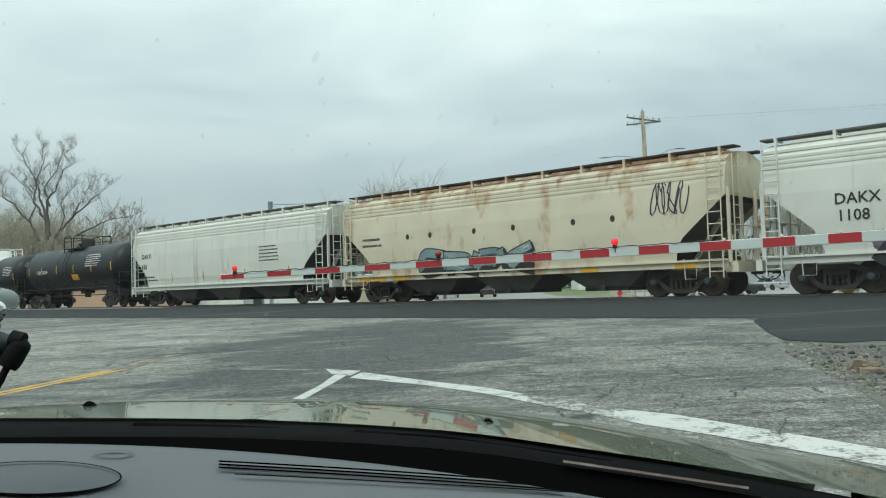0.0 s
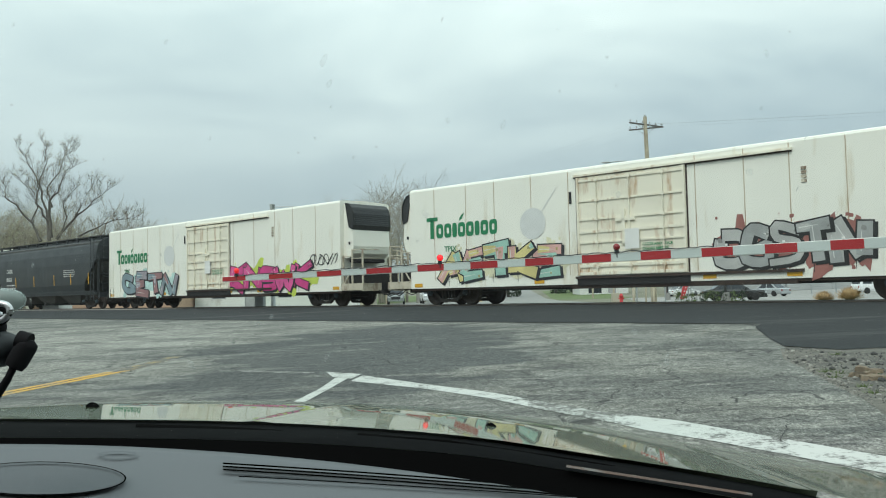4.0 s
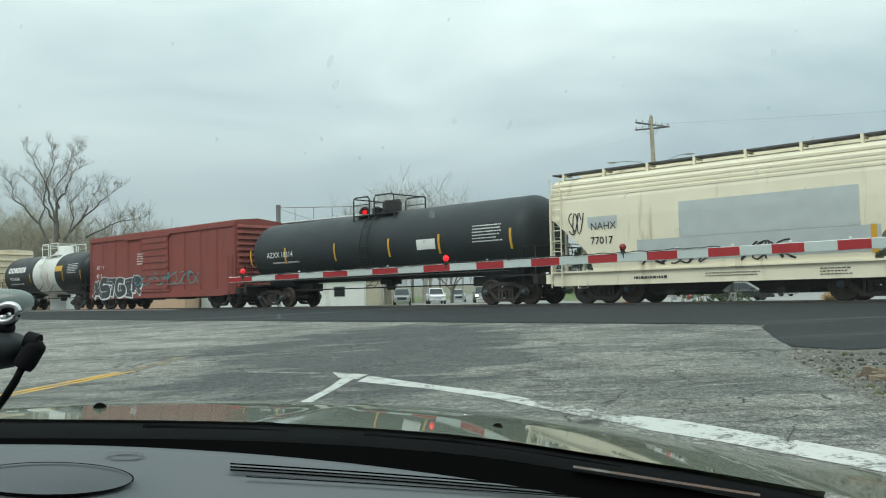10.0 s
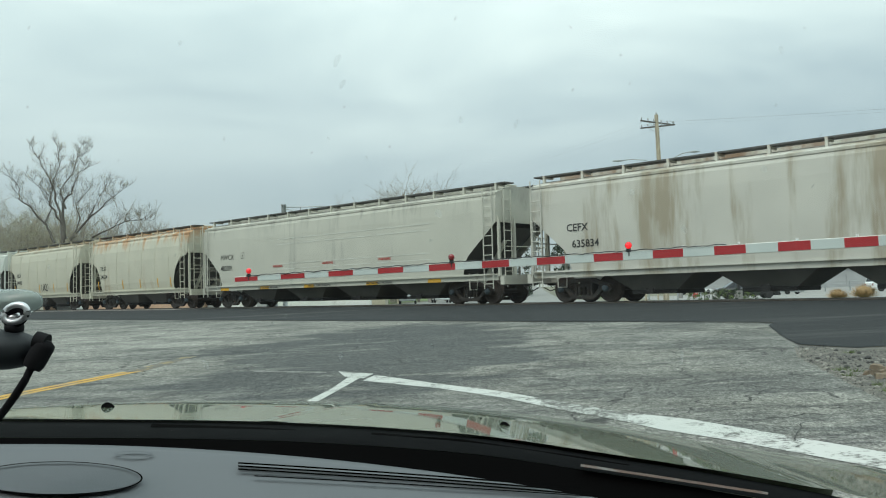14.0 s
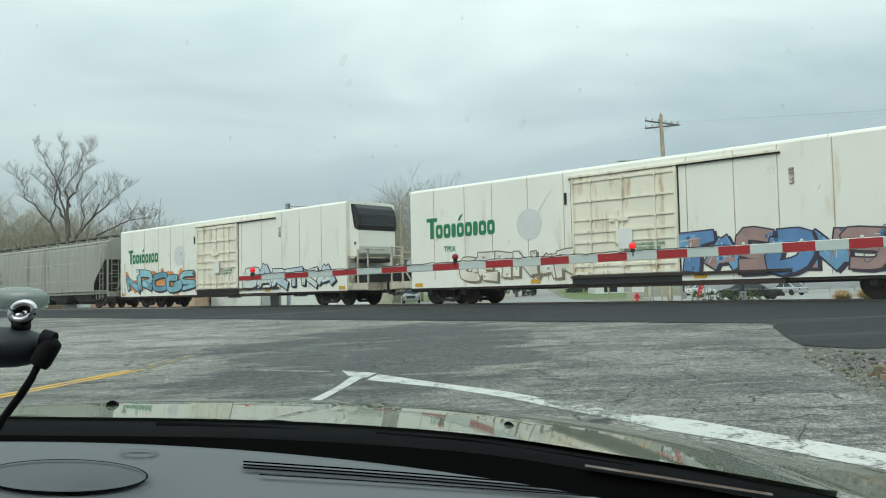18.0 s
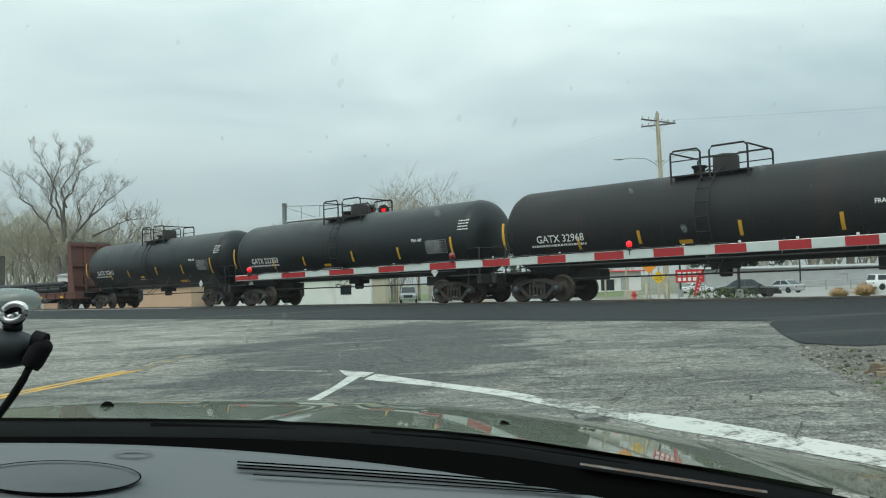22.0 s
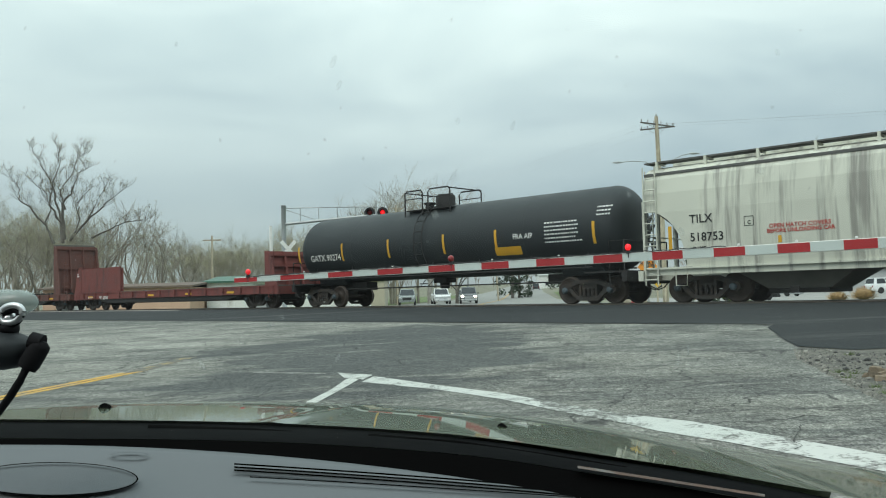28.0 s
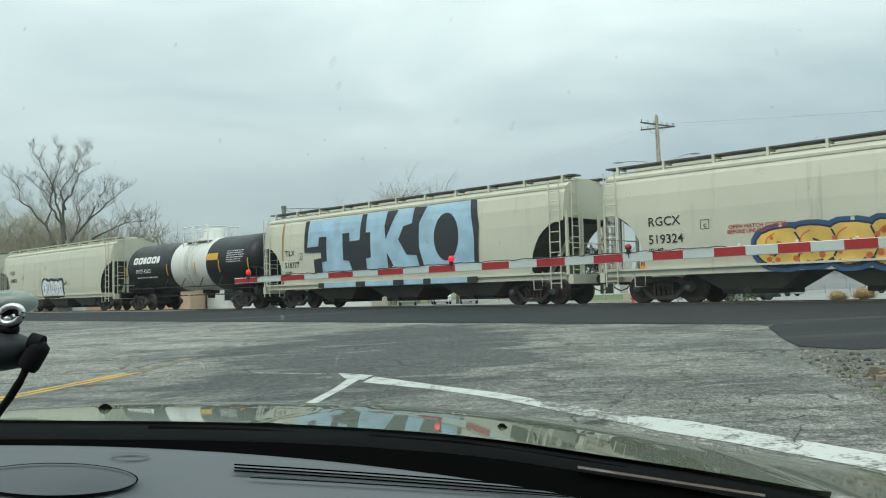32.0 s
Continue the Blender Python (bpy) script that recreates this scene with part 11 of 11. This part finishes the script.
for sx in (-0.98, 0.64):
    for sy in (-1.45, 0.98):
        wh = part("wheel", shared("own_tyre", lambda g: g.lathe([(-0.1, 0.2), (-0.1, 0.3), (-0.07, 0.33), (0.07, 0.33), (0.1, 0.3), (0.1, 0.2)], "x", (0, 0, 0), 20), TYRE), None, own, at=(sx, sy, 0.33))
# windscreen with dried specks
GLASS = bpy.data.materials.new("windscreen_glass")
GLASS.use_nodes = True
nt = GLASS.node_tree
nt.nodes.clear()
o_, mx, tr_, gl_ = nt.nodes.new("ShaderNodeOutputMaterial"), nt.nodes.new("ShaderNodeMixShader"), nt.nodes.new("ShaderNodeBsdfTransparent"), nt.nodes.new("ShaderNodeBsdfGlossy")
tr_.inputs["Color"].default_value = (0.965, 0.985, 0.975, 1)
gl_.inputs["Roughness"].default_value = 0.02
mx.inputs["Fac"].default_value = 0.03
nt.links.new(tr_.outputs[0], mx.inputs[1])
nt.links.new(gl_.outputs[0], mx.inputs[2])
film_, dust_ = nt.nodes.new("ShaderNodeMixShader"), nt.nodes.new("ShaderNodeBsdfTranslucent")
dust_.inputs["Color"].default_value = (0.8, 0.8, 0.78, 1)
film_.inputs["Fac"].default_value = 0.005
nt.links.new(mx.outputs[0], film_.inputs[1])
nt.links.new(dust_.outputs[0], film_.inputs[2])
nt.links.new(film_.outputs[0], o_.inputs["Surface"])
SPECK = bpy.data.materials.new("dried_water_speck")
SPECK.use_nodes = True
nt = SPECK.node_tree
nt.nodes.clear()
o_, mx, tr_, df_ = nt.nodes.new("ShaderNodeOutputMaterial"), nt.nodes.new("ShaderNodeMixShader"), nt.nodes.new("ShaderNodeBsdfTransparent"), nt.nodes.new("ShaderNodeBsdfTranslucent")
df_.inputs["Color"].default_value = (0.8, 0.8, 0.78, 1)
mx.inputs["Fac"].default_value = 0.16
nt.links.new(tr_.outputs[0], mx.inputs[1])
nt.links.new(df_.outputs[0], mx.inputs[2])
nt.links.new(mx.outputs[0], o_.inputs["Surface"])


def pane_depth(py):
    """How far ahead the sloping windscreen lies at that elevation."""
    return 0.44 + (py + 250) / 1030 * 0.44


rings = []
for i in range(12):
    px = -620 + 250 * i
    rings.append([sight(px, py, pane_depth(py) * (1 - 2.0e-8 * (px - 700) ** 2)) for py in [-260 + 115 * k for k in range(10)]])
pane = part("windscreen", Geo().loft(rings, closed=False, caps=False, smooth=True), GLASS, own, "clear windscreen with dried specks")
pane.visible_shadow = False
rr = random.Random(12)
specks = [(581, 108, 5, 13, 25), (1365, 95, 4, 8, -8), (800, 213, 4, 6, 0), (898, 222, 4, 9, 20), (302, 75, 4, 5, 0), (1130, 588, 7, 7, 0), (586, 632, 5, 9, 20), (346, 645, 5, 13, -25),
          (1188, 638, 4, 14, 5), (1206, 620, 3, 12, 0), (590, 150, 5, 10, 30), (760, 380, 6, 8, 0), (1102, 345, 5, 7, 0), (1335, 305, 6, 7, 0), (1195, 410, 6, 9, -25), (465, 575, 5, 6, 0), (930, 640, 4, 5, 0), (488, 560, 4, 5, 0)]
for _ in range(26):
    specks.append((rr.uniform(20, 1550), rr.uniform(20, 640), rr.uniform(1.5, 3.5), rr.uniform(2, 5), rr.uniform(-30, 30)))
for cx, cy, a, b, tilt in specks:
    ti = math.radians(tilt)
    o = []
    for k in range(9):
        q = k * math.tau / 9
        f = rr.uniform(0.75, 1.15)
        ex, ey = a * f * math.cos(q), b * f * math.sin(q)
        o.append(sight(cx + ex * math.cos(ti) - ey * math.sin(ti), cy + ex * math.sin(ti) + ey * math.cos(ti), pane_depth(cy) - 0.002))
    ob = part("speck", Geo().add(o, [tuple(range(9))]), SPECK, pane)
    ob.visible_shadow = False
# phone mount at the windscreen's side, with a plugged-in lead
mount = thing("dash_camera", "black dash camera on a chromed suction mount with its cable", "dash camera", at=(0, 0, 0))
MD = 0.56


def blob_mesh(cx, cy, rx, ry, depth, thick):
    g = Geo()
    rings = []
    for i in range(9):
        th = math.pi * i / 8
        ring = []
        for k in range(20):
            a = k * math.tau / 20
            p = sight(cx + rx * math.sin(th) * math.copysign(abs(math.cos(a)) ** 0.8, math.cos(a)), cy + ry * math.sin(th) * math.copysign(abs(math.sin(a)) ** 0.8, math.sin(a)), depth)
            ring.append(p + Vector((0, -math.cos(th) * thick, 0)))
        rings.append(ring)
    g.loft(rings, smooth=True)
    return g


CUP = bpy.data.materials.new("translucent_grey_rubber")
CUP.use_nodes = True
nt = CUP.node_tree
cb, co_, cm, ct = nt.nodes["Principled BSDF"], nt.nodes["Material Output"], nt.nodes.new("ShaderNodeMixShader"), nt.nodes.new("ShaderNodeBsdfTransparent")
cb.inputs["Base Color"].default_value = (0.30, 0.36, 0.34, 1)
cb.inputs["Roughness"].default_value = 0.25
cm.inputs["Fac"].default_value = 0.55
nt.links.new(ct.outputs[0], cm.inputs[1])
nt.links.new(cb.outputs[0], cm.inputs[2])
nt.links.new(cm.outputs[0], co_.inputs["Surface"])
CAM_BODY = mat("dark_slate_plastic", (0.013, 0.016, 0.018), 0.5, spec=0.3, spread=0.1, scale=5, grain=80, bump=0.04)
part("camera_body", blob_mesh(-42, 617, 92, 37, MD, 0.022), CAM_BODY, mount, "rounded dark slate camera body")
part("suction_cup", blob_mesh(0, 532, 56, 23, MD + 0.03, 0.010), CUP, mount, "grey-green translucent suction cup")
g = Geo()
g.tube([sight(6 + 21 * math.cos(k * math.tau / 20), 553 + 15 * math.sin(k * math.tau / 20) - 4 * math.cos(k * math.tau / 20), MD - 0.006) for k in range(21)], 0.0022, 8, caps=False)
part("chrome_ring", g, CHROME, mount, "chromed ring under the suction cup")
g = Geo()
g.tube([sight(6 + 17 * math.cos(k * math.tau / 20), 557 + 13 * math.sin(k * math.tau / 20) - 4 * math.cos(k * math.tau / 20), MD - 0.004) for k in range(21)], 0.0030, 8, caps=False)
part("clamp_ring", g, MATTE_BLACK, mount, "black clamp ring")
part("ball_joint", blob_mesh(4, 560, 13, 10, MD, 0.006), CHROME, mount, "shiny ball joint")
part("stalk", blob_mesh(4, 578, 15, 14, MD, 0.008), MATTE_BLACK, mount)
g = Geo()
a, b = sight(60, 606, MD - 0.01), sight(34, 650, MD - 0.012)
g.tube([a.lerp(b, q) for q in (-0.12, 0, 0.15, 0.8, 1.0)], [0.003, 0.0062, 0.0068, 0.0068, 0.0058], 10)
pl = part("plug", g, MATTE_BLACK, mount, "black angled plug")
g = Geo()
g.tube([sight(42, 600, MD - 0.01), sight(62, 606, MD - 0.01)], 0.006, 10)
part("strain_relief", g, MATTE_BLACK, pl)
g = Geo().tube([sight(34, 648, MD - 0.012), sight(22, 672, MD - 0.015), sight(4, 700, MD - 0.01), sight(-30, 745, MD), sight(-60, 800, MD)], 0.0026, 8)
part("cable", g, MATTE_BLACK, mount)

# distance that the train has gone along the track, second by second
TRAIN_ROWS = [
(0, -167.24), (0.5, -158.24), (1, -149.21), (1.5, -139.90), (2, -130.36), (2.5, -120.92),
(3, -111.63), (3.5, -102.82), (4, -93.40), (4.5, -83.85), (5, -74.30), (5.5, -64.86),
(6, -55.83), (6.5, -46.55), (7, -37.19), (7.5, -27.80), (8, -18.47), (8.5, -9.20),
(9, -0.00), (9.5, 9.21), (10, 18.46), (10.5, 27.71), (11, 37.01), (11.5, 46.32),
(12, 55.66), (12.5, 65.02), (13, 74.41), (13.5, 83.73), (14, 93.03), (14.5, 102.28),
(15, 111.50), (15.5, 120.69), (16, 129.85), (16.5, 138.99), (17, 148.10), (17.5, 157.18),
(18, 166.42), (18.5, 175.79), (19, 184.93), (19.5, 194.05), (20, 203.23), (20.5, 212.48),
(21, 221.71), (21.5, 230.89), (22, 240.02), (22.5, 249.08), (23, 258.25), (23.5, 267.54),
(24, 276.69), (24.5, 285.86), (25, 295.15), (25.5, 304.51), (26, 313.84), (26.5, 323.14),
(27, 332.40), (27.5, 341.64), (28, 350.84), (28.5, 359.93), (29, 368.92), (29.5, 377.84),
(30, 386.87), (30.5, 396.09), (31, 405.29), (31.5, 414.14), (32, 422.55),
]


def motions():
    turn = -math.degrees(TRACK_TURN)
    for ob, c in CARS:
        rows = []
        for t, gone in TRAIN_ROWS:
            p = U * (c - gone) + N * TRACK_D
            rows.append((t, pose(p.x, p.y, RAIL_Z, 0, 0, turn)))
        walk(ob, rows)
    # the flashing lamps: an added shell turns in front while its lamp is dark
    for sh, first in OFF_SHELLS:
        at = tuple(sh.location)
        dark, now = [], (9.65 - 1.47 * 7)
        while now < 33:
            dark.append((now, now + 0.53))
            now += 1.47
        front, back = (0, 180) if first else (180, 0)
        rows = [(0, pose(*at, 0, 0, back))]
        for a, b in dark:
            for t0, p0, p1 in ((a, back, front), (b, front, back)):
                if 0.15 < t0 < 31.85:
                    for q in range(4):
                        rows.append((t0 - 0.05 + q / 30, pose(*at, 0, 0, p0 + (p1 - p0) * q / 3)))
        rows.append((32, rows[-1][1]))
        walk(sh, rows)
    # road traffic beyond the crossing
    def drive(ob, rows):
        walk(ob, [(t, pose(*spot(px, dep), ground_z(*spot(px, dep)), 0, 0, turn)) for t, px, dep, turn in rows])
    drive(ONCOMING, [(0, 893, 210, -84), (2, 889, 180, -84), (3.5, 885, 160, -85), (5.5, 878, 140, -85), (7.5, 864, 116, -86), (9, 853, 106, -88), (12, 840, 103, -90), (16, 815, 101, -90), (32, 815, 101, -90)])
    drive(LEAVING, [(0, 872, 112, 82), (6, 890, 150, 84), (14, 910, 190, 84), (24, 925, 215, 84), (32, 945, 260, 84)])


motions()
